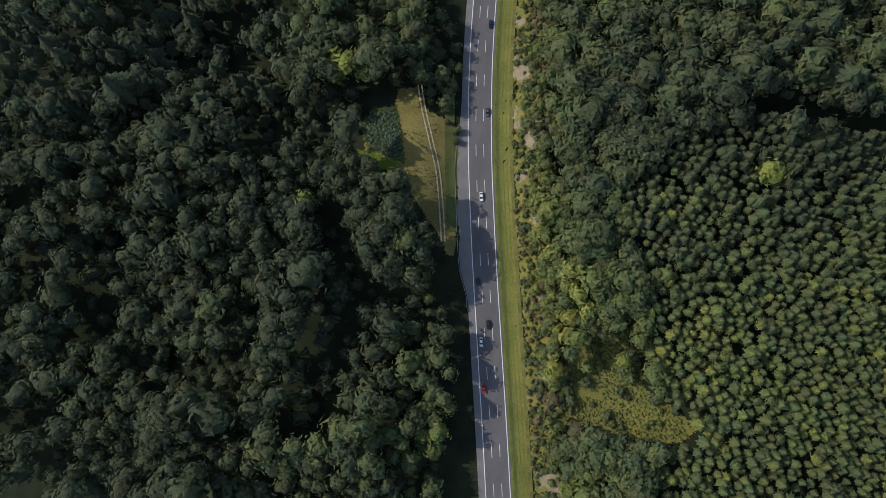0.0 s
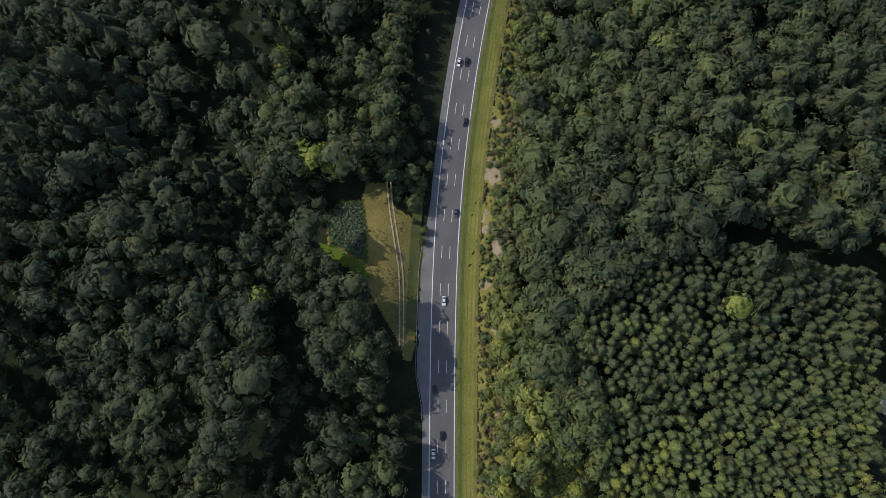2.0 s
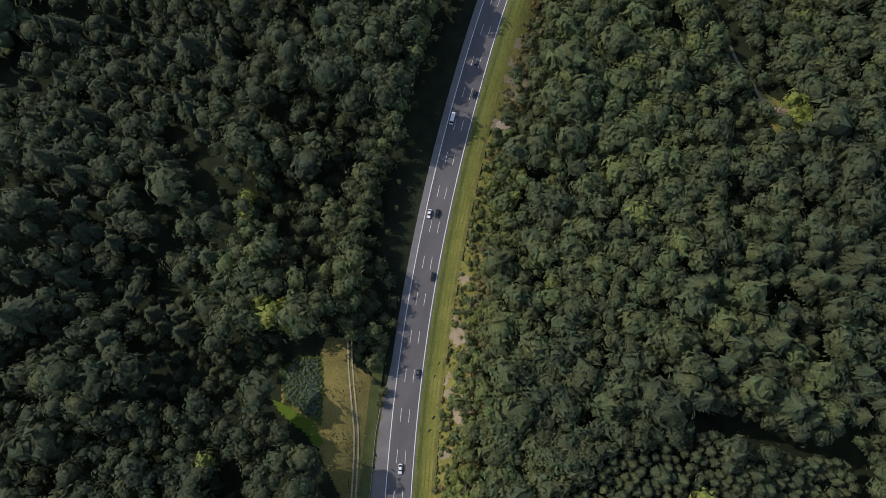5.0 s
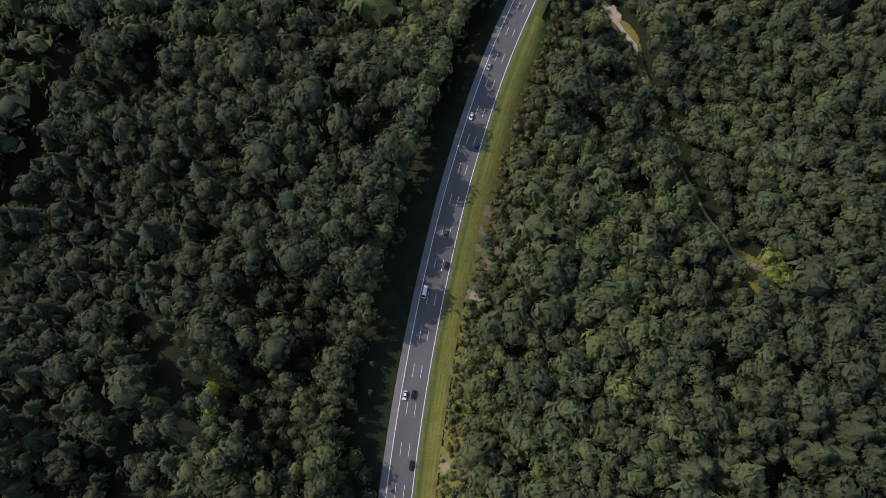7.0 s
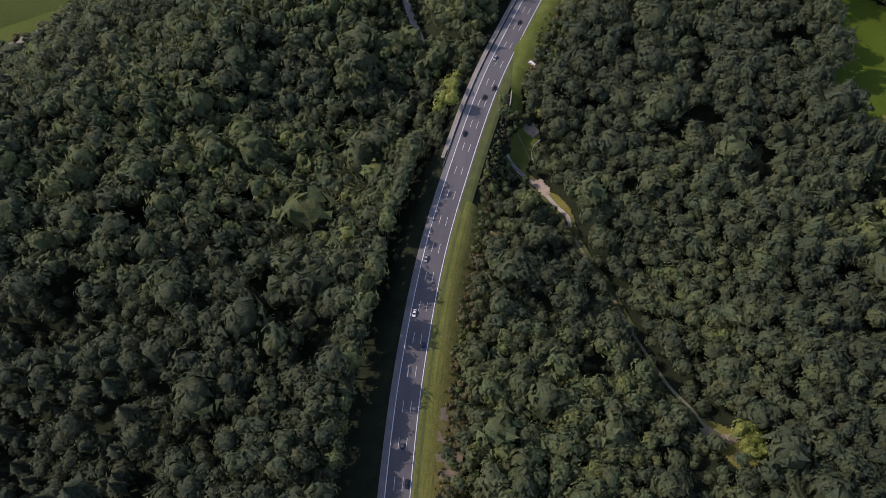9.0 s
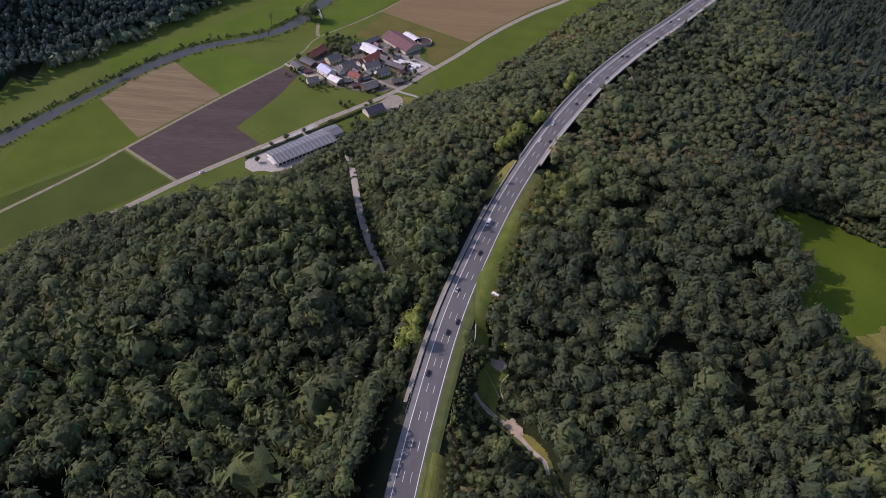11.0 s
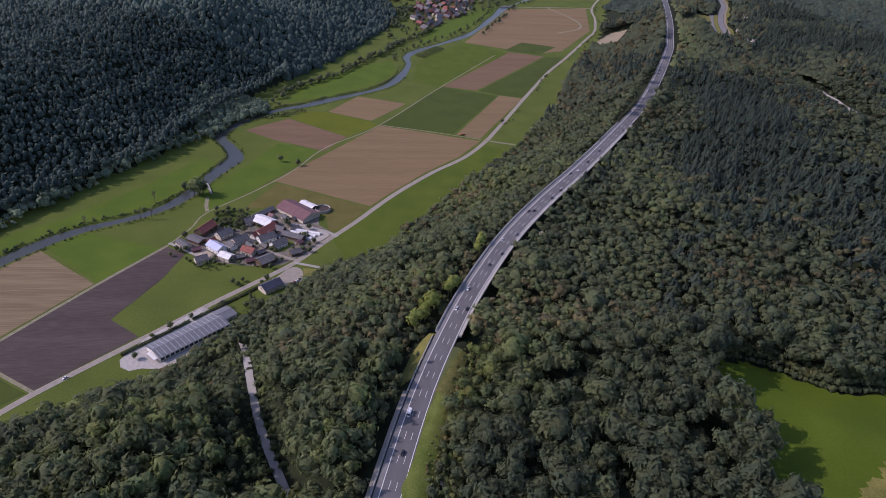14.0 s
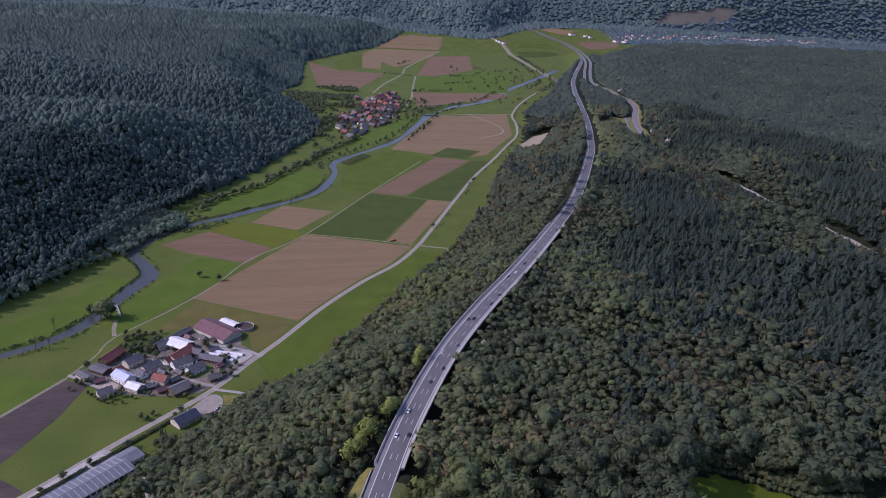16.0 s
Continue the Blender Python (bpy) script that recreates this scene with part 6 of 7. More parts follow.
def long_hall():
    """The long hall with a ribbed roof below the woods."""
    h = tagged(new("industrial_hall"), "long grey hall with a ribbed roof and glazed front", "hall")
    h.matrix_basis = pose(-153, 769, 0.15, 0, 0, 43)
    part("wall", bevelled_box(0, 0, 0, 66, 22, 4.2, 0.1), render_white, h)
    bm = bmesh.new()
    ring = [[bm.verts.new((sx, yy, zz)) for yy, zz in ((-11.8, 4.1), (0, 6.2), (11.8, 4.1), (11.8, 4.4), (0, 6.6), (-11.8, 4.4))] for sx in (-33.8, 33.8)]
    for k in range(6):
        bm.faces.new((ring[0][k], ring[1][k], ring[1][(k + 1) % 6], ring[0][(k + 1) % 6]))
    for r in ring:
        bm.faces.new((r[0], r[1], r[4], r[5]))
        bm.faces.new((r[1], r[2], r[3], r[4]))
    bmesh.ops.recalc_face_normals(bm, faces=bm.faces[:])
    part("roof", bm, hall_roof, h)
    for k in range(15):
        x = -31 + k * 4.4
        for s in (-1, 1):
            rib = part("roof_light", bevelled_box(0, 0, 0, 0.9, 10.6, 0.35, 0.08), hall_rib, h)
            rib.matrix_basis = pose(x, s * 5.9, 5.3, -s * 10.2, 0, 0)
        part("window", bevelled_box(x, -11.05, 1.0, 3.2, 0.2, 2.4, 0.05), pane_glass, h, "dark glazed front panel")
        part("window", bevelled_box(x, 11.05, 1.0, 3.2, 0.2, 2.0, 0.05), pane_glass, h, "dark glazed front panel")
    part("canopy", bevelled_box(-35.5, -3, 3.2, 3.4, 12, 0.3, 0.05), tile_pale, h, "white entrance canopy")
    part("post", bevelled_box(-36.8, -8.5, 0, 0.25, 0.25, 3.2, 0.03), steel, h)
    part("post", bevelled_box(-36.8, 2.5, 0, 0.25, 0.25, 3.2, 0.03), steel, h)


long_hall()
shed_rand = random.Random(8)
for k in range(60):
    x, y = shed_rand.uniform(-186, -58), shed_rand.uniform(890, 995)
    if len(BUILDINGS) < 42 and inside(np.array([x]), np.array([y]), [(-190, 925), (-176, 906), (-150, 893), (-112, 885), (-84, 888), (-62, 908), (-40, 950), (-96, 1005), (-150, 982)])[0] and all(math.hypot(x - b.location.x, y - b.location.y) > 12 for b in BUILDINGS):
        house(x, y, shed_rand.choice([45, -45, 30]) + shed_rand.uniform(-8, 8), shed_rand.uniform(6, 10), shed_rand.uniform(4.5, 6.5), 2.8, 1.8, shed_rand.choice([tile_grey, tile_grey, tile_grey, tile_purple]), shed_rand.choice([timber, timber, render_cream]), "small shed between the farm buildings", "shed", False, False)
house(-128, 800, 43, 14, 16, 4.2, 1.6, hall_roof, render_white, "flat grey office building beside the long hall", "office", True, False)
bridge = tagged(new("footbridge"), "small concrete footbridge over the river", "bridge")
bridge.matrix_basis = pose(-188, 1062, 0.2, 0, 0, 20)
part("deck", bevelled_box(0, 0, 0.5, 2.6, 30, 0.4, 0.05), concrete, bridge)
for s in (-1.2, 1.2):
    part("railing", bevelled_box(s, 0, 0.9, 0.1, 30, 0.9, 0.02), steel, bridge)
river_bridge = tagged(new("road_bridge"), "low concrete road bridge at the far village", "bridge")
river_bridge.matrix_basis = pose(405, 2208, 0.2, 0, 0, 10)
part("deck", bevelled_box(0, 0, 0.6, 46, 6, 0.8, 0.1), concrete, river_bridge)
for s in (-2.8, 2.8):
    part("railing", bevelled_box(0, s, 1.3, 46, 0.2, 1.0, 0.03), concrete, river_bridge)


VILLAGE = [(127, 1960), (155, 1903), (217, 2030), (271, 2102), (312, 2219), (349, 2398), (356, 2550), (318, 2544), (259, 2434), (201, 2455), (213, 2250), (146, 2203)]


def far_village():
    r = random.Random(11)
    placed = []
    while len(placed) < 125:
        x, y = r.uniform(125, 358), r.uniform(1903, 2552)
        if not inside(np.array([x]), np.array([y]), VILLAGE)[0] or any(math.hypot(x - a, y - b) < 15 for a, b in placed):
            continue
        placed.append((x, y))
        roof = r.choice([tile_red, tile_grey, tile_grey, tile_grey, tile_purple]) if y < 2250 else r.choice([tile_red, tile_grey, tile_purple])
        house(x, y, r.choice([35, 38, 125, 128, 60]) + r.uniform(-6, 6), r.uniform(12, 19), r.uniform(9, 12), r.uniform(4, 6), r.uniform(3.5, 5), roof, r.choice([render_cream, timber, timber, timber, timber]),
              "village house with a %s roof, far down the valley" % ("red tiled" if roof is tile_red else "dark"), "house", z=0.2, group="houses of the far village", detail=False)
    for k in range(80):
        t = r.random()
        x, y = 2030 + 1500 * t + r.uniform(-30, 30), 4390 + 110 * min(1, t * 2.2) + r.uniform(-40, 45)
        house(x, y, r.uniform(0, 180), r.uniform(12, 19), r.uniform(9, 12), 4.5, 4.5, r.choice([tile_red, tile_grey, tile_purple]), r.choice([render_white, render_cream]), "tiny pale house of a distant town", "house", z=float(height(x, y)) + 0.2, group="houses of the distant town", detail=False)
    for x, y, l, w in ((1723, 4396, 44, 22), (1798, 4371, 24, 14), (1826, 4351, 26, 15), (1965, 4286, 50, 22), (2019, 4282, 46, 26), (1812, 4385, 20, 13), (2040, 4310, 24, 16), (1200, 4160, 30, 12), (1215, 4140, 24, 12), (1190, 4185, 24, 11)):
        house(x, y, r.uniform(20, 60), l, w, 8, 4, tile_pale if l > 50 else tile_red, render_white, "pale building at the edge of a distant town", "house", z=float(height(x, y)) + 0.2, group="houses of the distant town", detail=False)


far_village()


# ---- single trees, shrubs and hedges ----
leaf_yellow = foliage("foliage_yellow", [(0.0, (0.085, 0.105, 0.026)), (0.5, (0.125, 0.145, 0.034)), (1.0, (0.18, 0.19, 0.045))])
leaf_rust = foliage("foliage_rust", [(0.0, (0.12, 0.05, 0.03)), (0.5, (0.17, 0.075, 0.045)), (1.0, (0.24, 0.13, 0.07))])


def crown_mesh(name, proto, mat, tint, scale=(1, 1, 1), lift=0.0):
    v, f = proto
    v = v * np.array(scale) + np.array((0, 0, lift))
    ob = mesh_np(name, v, f, [mat], np.full(len(v), tint), smooth=True)
    return ob


def trunk_bm(tall, r0, limbs=4, seed=0):
    """A tapered trunk with a few rising limbs."""
    r = random.Random(seed)
    bm = bmesh.new()
    bmesh.ops.create_cone(bm, segments=8, radius1=r0, radius2=r0 * 0.35, depth=tall, matrix=pose(0, 0, tall / 2))
    for k in range(limbs):
        a = 360 * k / limbs + r.uniform(-30, 30)
        z = tall * r.uniform(0.55, 0.85)
        l = tall * r.uniform(0.2, 0.32)
        bmesh.ops.create_cone(bm, segments=5, radius1=r0 * 0.4, radius2=r0 * 0.1, depth=l, matrix=pose(0, 0, z, 0, 0, a) @ pose(0, 0, 0, 0, 48, 0) @ Matrix.Translation((0, 0, l / 2)))
    return bm


def tree_model(kind, k):
    if kind == "tree":
        t = tagged(new("tree"), "tall broad-leaved tree with a rounded green crown", "tree", "trees at the forest edge")
        part("trunk", trunk_bm(15, 0.32, 5, k), bark, t, "grey-brown tapered trunk")
        crown_mesh("crown", NEAR[k % len(NEAR)], leaf_single, 0.42, (4.2, 4.2, 5.0), 15.5).parent = t
    elif kind == "garden":
        t = tagged(new("tree"), "low round-crowned broad-leaved tree standing in grass", "tree", "round-crowned trees")
        part("trunk", trunk_bm(4.5, 0.25, 4, k), bark, t, "grey-brown short trunk")
        crown_mesh("crown", NEAR[k % len(NEAR)], leaf_single, 0.32, (4.0, 4.0, 3.8), 4.2).parent = t
    elif kind == "shrub":
        t = tagged(new("shrub"), "low bushy green shrub on open ground beside the road", "shrub", "shrubs along the roads")
        part("stem", trunk_bm(1.6, 0.09, 4, k), bark, t)
        crown_mesh("crown", NEAR[k % len(NEAR)], leaf_single, 0.55, (2.0, 2.0, 1.7), 1.3).parent = t
    elif kind == "spruce":
        t = tagged(new("spruce"), "pointed dark green spruce tree", "tree", "spruces")
        part("trunk", trunk_bm(12, 0.2, 0, k), bark, t, "grey-brown tapered trunk")
        crown_mesh("crown", NEAR_SPIRE[k % len(NEAR_SPIRE)], leaf_single, 0.3, (2.6, 2.6, 5.0), 3).parent = t
    elif kind == "rust":
        t = tagged(new("tree"), "broad-leaved tree with rust-red autumn leaves", "tree")
        part("trunk", trunk_bm(11, 0.25, 5, k), bark, t, "grey-brown tapered trunk")
        crown_mesh("crown", NEAR[k % len(NEAR)], leaf_rust, 0.5, (3.2, 3.2, 3.8), 13).parent = t
    elif kind == "yellow":
        t = tagged(new("tree"), "broad-leaved tree with yellow-green foliage", "tree", "yellow-green trees")
        part("trunk", trunk_bm(9, 0.25, 5, k), bark, t, "grey-brown tapered trunk")
        crown_mesh("crown", NEAR[k % len(NEAR)], leaf_yellow, 0.6, (4.4, 4.4, 4.8), 10.5).parent = t
    else:
        t = tagged(new("bare_tree"), "leafless grey tree at the river", "tree", "bare trees")
        part("trunk", trunk_bm(13, 0.35, 9, k), bark, t)
        bm = bmesh.new()
        r = random.Random(k)
        for j in range(34):
            a, z, l = r.uniform(0, 360), r.uniform(6, 13), r.uniform(2.0, 4.5)
            bmesh.ops.create_cone(bm, segments=4, radius1=0.11, radius2=0.03, depth=l, matrix=pose(0, 0, z, 0, 0, a) @ pose(0, 0, 0, 0, r.uniform(25, 70), 0) @ Matrix.Translation((0, 0, l / 2 + r.uniform(0, 1.5))))
        part("twigs", bm, bark, t, "grey bare twigs")
    return t


MODELS = {}


def put_tree(kind, x, y, size=1.0, rand=None, z=None):
    r = rand or random
    k = r.randrange(4)
    m = pose(x, y, float(height(float(x), float(y))) - 0.1 if z is None else z, 0, 0, r.uniform(0, 360)) @ Matrix.Diagonal((size, size, size * r.uniform(0.9, 1.12), 1))
    if (kind, k) not in MODELS:
        MODELS[kind, k] = tree_model(kind, k)
        MODELS[kind, k].matrix_basis = m
        return MODELS[kind, k]
    keep = MODELS[kind, k].matrix_basis.copy()
    src = MODELS[kind, k]
    src.scale = (1, 1, 1)
    ob = copy_thing(src, m)
    src.matrix_basis = keep
    return ob


def build_single_trees():
    r = random.Random(21)
    c = along(ROAD)
    side_way = sideways(ROAD)
    for lane_off, spread, kind, y0, y1, step in ((-28.5, 2.2, "tree", -70, 430, 4.9), (-22, 2.5, "tree_low", 440, 560, 6.5), (-21.5, 2.0, "tree_small", 130, 420, 15), (19.5, 3.0, "shrub", -90, 240, 5.5), (25.0, 3.5, "shrub", -90, 400, 5.5)):
        s0, s1 = np.interp([y0, y1], ROAD[:, 1], c)
        d = s0
        while d < s1:
            i = int(np.searchsorted(c, d))
            off = lane_off + r.uniform(-spread, spread)
            x, y = ROAD[i, :2] + side_way[i] * off
            d += step * r.uniform(0.7, 1.4)
            if inside(np.array([x]), np.array([y]), GLADE)[0] or (kind == "tree" and 14 < y < 112):
                continue
            if kind == "tree_low":
                put_tree("tree", x, y, r.uniform(0.5, 0.75), r)
                continue
            if kind == "tree_small":
                put_tree("tree", x, y, r.uniform(0.3, 0.5), r)
                continue
            put_tree(kind, x, y, (r.uniform(1.25, 1.6) if y > 275 else r.uniform(0.95, 1.3) if y > 205 else r.uniform(0.5, 0.75)) if kind == "tree" else r.uniform(0.6, 1.4), r)
    for x, y, s in ((-39, 121, 0.95), (-36.2, 113.8, 0.75), (-37, 107.4, 0.5), (-33.9, 102.8, 0.6), (-28.2, 103.2, 0.6), (-25, 101.7, 0.5), (-26.8, 99.8, 0.45), (-18.4, 89.8, 0.36), (-18.2, 85.4, 0.3), (-23.6, 94.6, 0.4),
                    (-44.5, 115.5, 0.75), (-37.4, 126.6, 1.25), (-37.9, 119.7, 1.12), (-36.2, 112.9, 1.12), (-30.4, 115.8, 1.38), (-34.2, 106.9, 1.00), (-26.1, 102.8, 1.25), (-25.1, 113.5, 1.00), (-25.8, 108.9, 1.00), (-18.0, 91.7, 0.65), (-17.9, 86.3, 0.55),
                    (-32.9, 119, 0.85), (-27.8, 123, 0.85), (-23.3, 122.5, 0.7), (-30, 111, 0.7), (-25, 112, 0.6), (-34, 128, 0.9), (-27, 132, 0.9), (-38, 132, 1.0), (-31, 140, 1.0), (-37, 146, 1.1), (-45, 116, 0.9)):
        put_tree("garden", x, y, s, r)
    for x, y, s in ((130, 283, 1.1), (135, 273, 1.0), (140, 275, 0.9), (-22, 472, 1.3), (-27, 481, 1.4), (-30, 472, 1.3), (-22, 486, 1.1), (-24, 494, 1.3), (-28, 501, 1.2), (-21, 502, 1.0), (136, 286, 0.9), (133, 277, 1.0), (138, 281, 0.9), (63, 711, 1.3), (66, 716, 1.0), (60, 707, 1.1),
                    (44, 689, 1.4), (40, 684, 1.2), (48, 694, 1.2), (38, 692, 1.0), (34, 675, 1.3), (30, 671, 1.1), (37, 679, 1.2), (95, 774, 1.2), (92, 770, 1.0), (80, 18, 1.2), (75, -3, 1.0), (120, 89, 1.5), (-80, 41, 1.2), (-75, 109, 1.7), (-82, 112, 1.4), (-68, 109, 1.4), (-71, 115, 1.3), (-80, 104, 1.3), (-109, 153, 1.2), (-104, 148, 1.3), (-109, 159, 1.0), (-55, 219, 0.9)):
        put_tree("yellow", x, y, s, r)
    for x, y, s in ((8.5, 471, 0.85), (9.5, 463, 0.9), (12.5, 467, 0.75), (11, 476, 0.6)):
        put_tree("tree", x, y, s, r)
    put_tree("rust", 68.3, 566, 1.0, r)
    lane_side = sideways(SIDE_ROAD)
    for i in range(len(SIDE_ROAD)):
        if 560 < SIDE_ROAD[i, 1] < 700:
            for off in (4.6, 6.8, 9.0, 11.0, -5.0, -8.0):
                x, y = SIDE_ROAD[i, :2] + lane_side[i] * (off + r.uniform(-0.8, 0.8)) + np.array((r.uniform(-2, 2), r.uniform(-2, 2)))
                put_tree("shrub", float(x), float(y), r.uniform(0.7, 1.5) * (1.0 if off > 0 else 0.8), r)
    for k in range(46):
        x, y = r.uniform(44, 112), r.uniform(-44, 6)
        if inside(np.array([x]), np.array([y]), GLADE_EAST)[0]:
            put_tree("shrub", x, y, r.uniform(0.7, 2.0), r)
    for x, y in ((-242, 1024), (-248, 984), (-236, 985), (-300, 965)):
        put_tree("bare", x, y, 1.0, r, 0.1)
    for x, y, s in ((-196, 1044, 1.5), (-202, 1046, 1.2), (-193, 1050, 1.1), (-216, 1059, 0.7), (-110, 1147, 0.6), (-86, 1135, 0.55), (-191, 743, 0.42), (-172, 783, 0.5), (-184, 771, 0.35), (-157, 798, 0.4), (-132, 814, 0.55),
                    (-186, 916, 0.4), (-190, 913, 0.35), (-195, 918, 0.35), (-160, 886, 0.42), (-152, 890, 0.4), (-148, 958, 0.4), (-143, 966, 0.45), (-136, 972, 0.4), (-150, 972, 0.4), (-140, 980, 0.45), (-158, 968, 0.35), (-130, 985, 0.4),
                    (-132, 955, 0.55), (-115, 926, 0.4), (-84, 930, 0.35), (-66, 915, 0.4), (-60, 925, 0.4), (-55, 932, 0.4), (-99, 915, 0.35), (30, 628, 0.45), (-372, 872, 0.5), (222, 1310, 0.5), (-40, 868, 0.55), (-46, 862, 0.6), (-18, 884, 0.6), (-26, 890, 0.5)):
        put_tree("tree" if y < 700 else "garden", x, y, s if y < 700 else s * 1.9, r, None if y < 700 else 0.1)
    for x0, x1, y0, y1, count in ((-170, -134, 966, 1006, 34), (-186, -60, 890, 985, 34), (-205, -180, 905, 945, 6), (-110, -56, 905, 960, 10), (-130, -95, 850, 885, 6)):
        for k in range(count):
            x, y = r.uniform(x0, x1), r.uniform(y0, y1)
            if all(math.hypot(x - b.location.x, y - b.location.y) > 9.5 for b in BUILDINGS):
                put_tree("garden", x, y, r.uniform(0.45, 0.95), r, 0.1)
    for k in range(40):
        x, y = r.uniform(-188, -60), r.uniform(888, 990)
        if inside(np.array([x]), np.array([y]), [(-190, 925), (-176, 904), (-150, 890), (-112, 882), (-84, 886), (-62, 908), (-40, 950), (-96, 1005), (-150, 982)])[0] and all(math.hypot(x - b.location.x, y - b.location.y) > 7.5 for b in BUILDINGS):
            put_tree("garden", x, y, r.uniform(0.3, 0.6), r, 0.1)
    for x, y in ((-111, 813), (-104, 812), (-97, 813), (-90, 816), (-82, 819), (-74, 823), (-66, 828), (-61, 836), (-56, 836), (-50, 842), (-45, 850), (-40, 860), (-34, 846), (-100, 806), (-86, 808), (-70, 816), (-58, 826), (-45, 838)):
        put_tree("garden", x, y, r.uniform(0.9, 1.4), r)
    for x, y in ((-181, 897), (-177, 893), (-170, 886), (-164, 882), (-157, 879), (-149, 879), (-142, 886), (-136, 893), (-128, 889), (-112, 885), (-105, 883)):
        put_tree("garden", x, y, r.uniform(0.35, 0.6), r, 0.1)
    for x, y in ((-107, 823), (-104, 820), (-109, 826)):
        put_tree("spruce", x, y, 0.75, r, 0.1)


build_single_trees()


def build_river_trees():
    """Bushes and trees that line the river, the lanes and the hedgerows."""
    r = np.random.default_rng(31)
    X, Y, S, T = [], [], [], []

    def row(line, off, spread, chance, s0, s1, tint, step=1):
        s = sideways(line)
        for i in range(0, len(line), step):
            if r.random() < chance:
                o = off + r.normal() * spread
                X.append(line[i, 0] + s[i, 0] * o)
                Y.append(line[i, 1] + s[i, 1] * o)
                S.append(r.uniform(s0, s1))
                T.append(tint + r.normal() * 0.12)

    low = RIVER[RIVER[:, 1] < 1000]
    row(low, -14, 2, 0.85, 1.2, 2.4, 0.3)
    row(low, -13, 2, 0.5, 1.0, 2.0, 0.4)
    fringe = spline([tuple(p) for p in RIVER[(RIVER[:, 1] > 640) & (RIVER[:, 1] < 1560)][::3]], 2.6)
    row(fringe, -11.0, 1.0, 0.8, 1.0, 2.2, 0.08)
    row(fringe, 11.0, 1.0, 0.5, 0.8, 1.6, 0.15)
    mid = RIVER[(RIVER[:, 1] > 1215) & (RIVER[:, 1] < 1360)]
    row(mid, -13, 3, 0.8, 2.5, 4.5, 0.35)
    far = RIVER[RIVER[:, 1] > 1380]
    row(far, -14, 2, 0.5, 1.2, 2.6, 0.3)
    row(RIVER[(RIVER[:, 1] > 1650) & (RIVER[:, 1] < 2700)], -24, 5, 0.6, 2.5, 5, 0.3)
    row(RIVER[(RIVER[:, 1] > 1900) & (RIVER[:, 1] < 2330)], 22, 5, 0.7, 3, 6, 0.3)
    row(RIVER[(RIVER[:, 1] > 2330) & (RIVER[:, 1] < 2900)], 24, 3, 0.25, 1.5, 3, 0.3)
    hedge = spline([(-158, 1360, 0), (-117, 1443, 0), (-72, 1497, 0), (-33, 1555, 0), (-2, 1614, 0), (44, 1688, 0), (71, 1756, 0), (116, 1821, 0), (171, 1916, 0)], 8)
    row(hedge, 0, 2.5, 0.95, 3.6, 6.6, 0.3)
    row(hedge[8:], -7, 4, 0.8, 3.5, 6.5, 0.3)
    edge = spline([(-450, 880, 0), (-392, 968, 0), (-346, 1045, 0), (-315, 1098, 0), (-282, 1149, 0), (-256, 1190, 0), (-236, 1218, 0)], 9)
    row(edge, 2, 1.5, 0.9, 4.0, 6.5, 0.65)
    row(edge + np.array((4, -3, 0)), 0, 2.5, 0.95, 5.0, 9.0, 0.8)
    row(edge + np.array((10, -7, 0)), 0, 2.5, 0.5, 3.3, 5.0, 0.75)
    row(edge, -7, 2, 0.9, 5.0, 8.0, 0.45)
    row(spline([(-147, 1307, 0), (-125, 1322, 0), (-92, 1344, 0)], 4), 0, 2, 0.95, 2.0, 4.0, 0.3)
    bx, by, _ = tree_sites(-265, -140, 1215, 1390, 7.5, 33)
    k = inside(bx, by, [(-226, 1216), (-262, 1299), (-247, 1369), (-210, 1385), (-166, 1382), (-143, 1335), (-165, 1304), (-191, 1284), (-203, 1238)])
    X.extend(bx[k]), Y.extend(by[k]), S.extend(r.uniform(4.0, 7.5, k.sum())), T.extend(r.normal(0.60, 0.15, k.sum()))
    bx, by, _ = tree_sites(10, 240, 1840, 2640, 11, 34)
    k = (bx > np.interp(by, WEST_Y, WEST_X) - 10) & ~inside(bx, by, VILLAGE) & (nearest(RIVER, bx, by)[0] > 20) & (patchy(bx, by, 70, 31) > 0.45) & (bx < 60 + (by - 1840) * 0.28)
    X.extend(bx[k]), Y.extend(by[k]), S.extend(r.uniform(3.5, 7, k.sum())), T.extend(r.normal(0.33, 0.12, k.sum()))
    row(VALLEY_ROAD[(VALLEY_ROAD[:, 1] > 1280)], 7, 2, 0.3, 1.5, 3.0, 0.4)
    x = r.uniform(60, 430, 330)
    y = 1900 + (x - 60) * 1.1 + r.uniform(-90, 420, 330) * (1 - (x - 60) / 600)
    keep = (r.random(330) < 0.8) & (~inside(x, y, VILLAGE) | (r.random(330) < 0.6))
    X.extend(x[keep]), Y.extend(y[keep]), S.extend(r.uniform(3, 7, keep.sum())), T.extend(r.normal(0.35, 0.12, keep.sum()))
    rail_bed = spline([(880, 2700, 0), (1000, 2900, 0), (1090, 3300, 0), (1150, 3790, 0)], 9)
    for o in (-24, 24, 34):
        row(rail_bed, o, 5, 0.6, 2.5, 5.5, 0.35)
    for a, b in (((385, 3010), (505, 2960)), ((640, 2990), (760, 3010)), ((560, 2780), (690, 2840)), ((420, 2600), (560, 2640)), ((900, 3150), (800, 3250)), ((480, 3300), (560, 3420))):
        row(spline([(*a, 0), (*b, 0)], 9), 0, 4, 0.7, 3, 6, 0.35)
    x, y = r.uniform(640, 1150, 190), r.uniform(2000, 3300, 190)
    east = np.interp(y, EAST_Y, EAST_X)
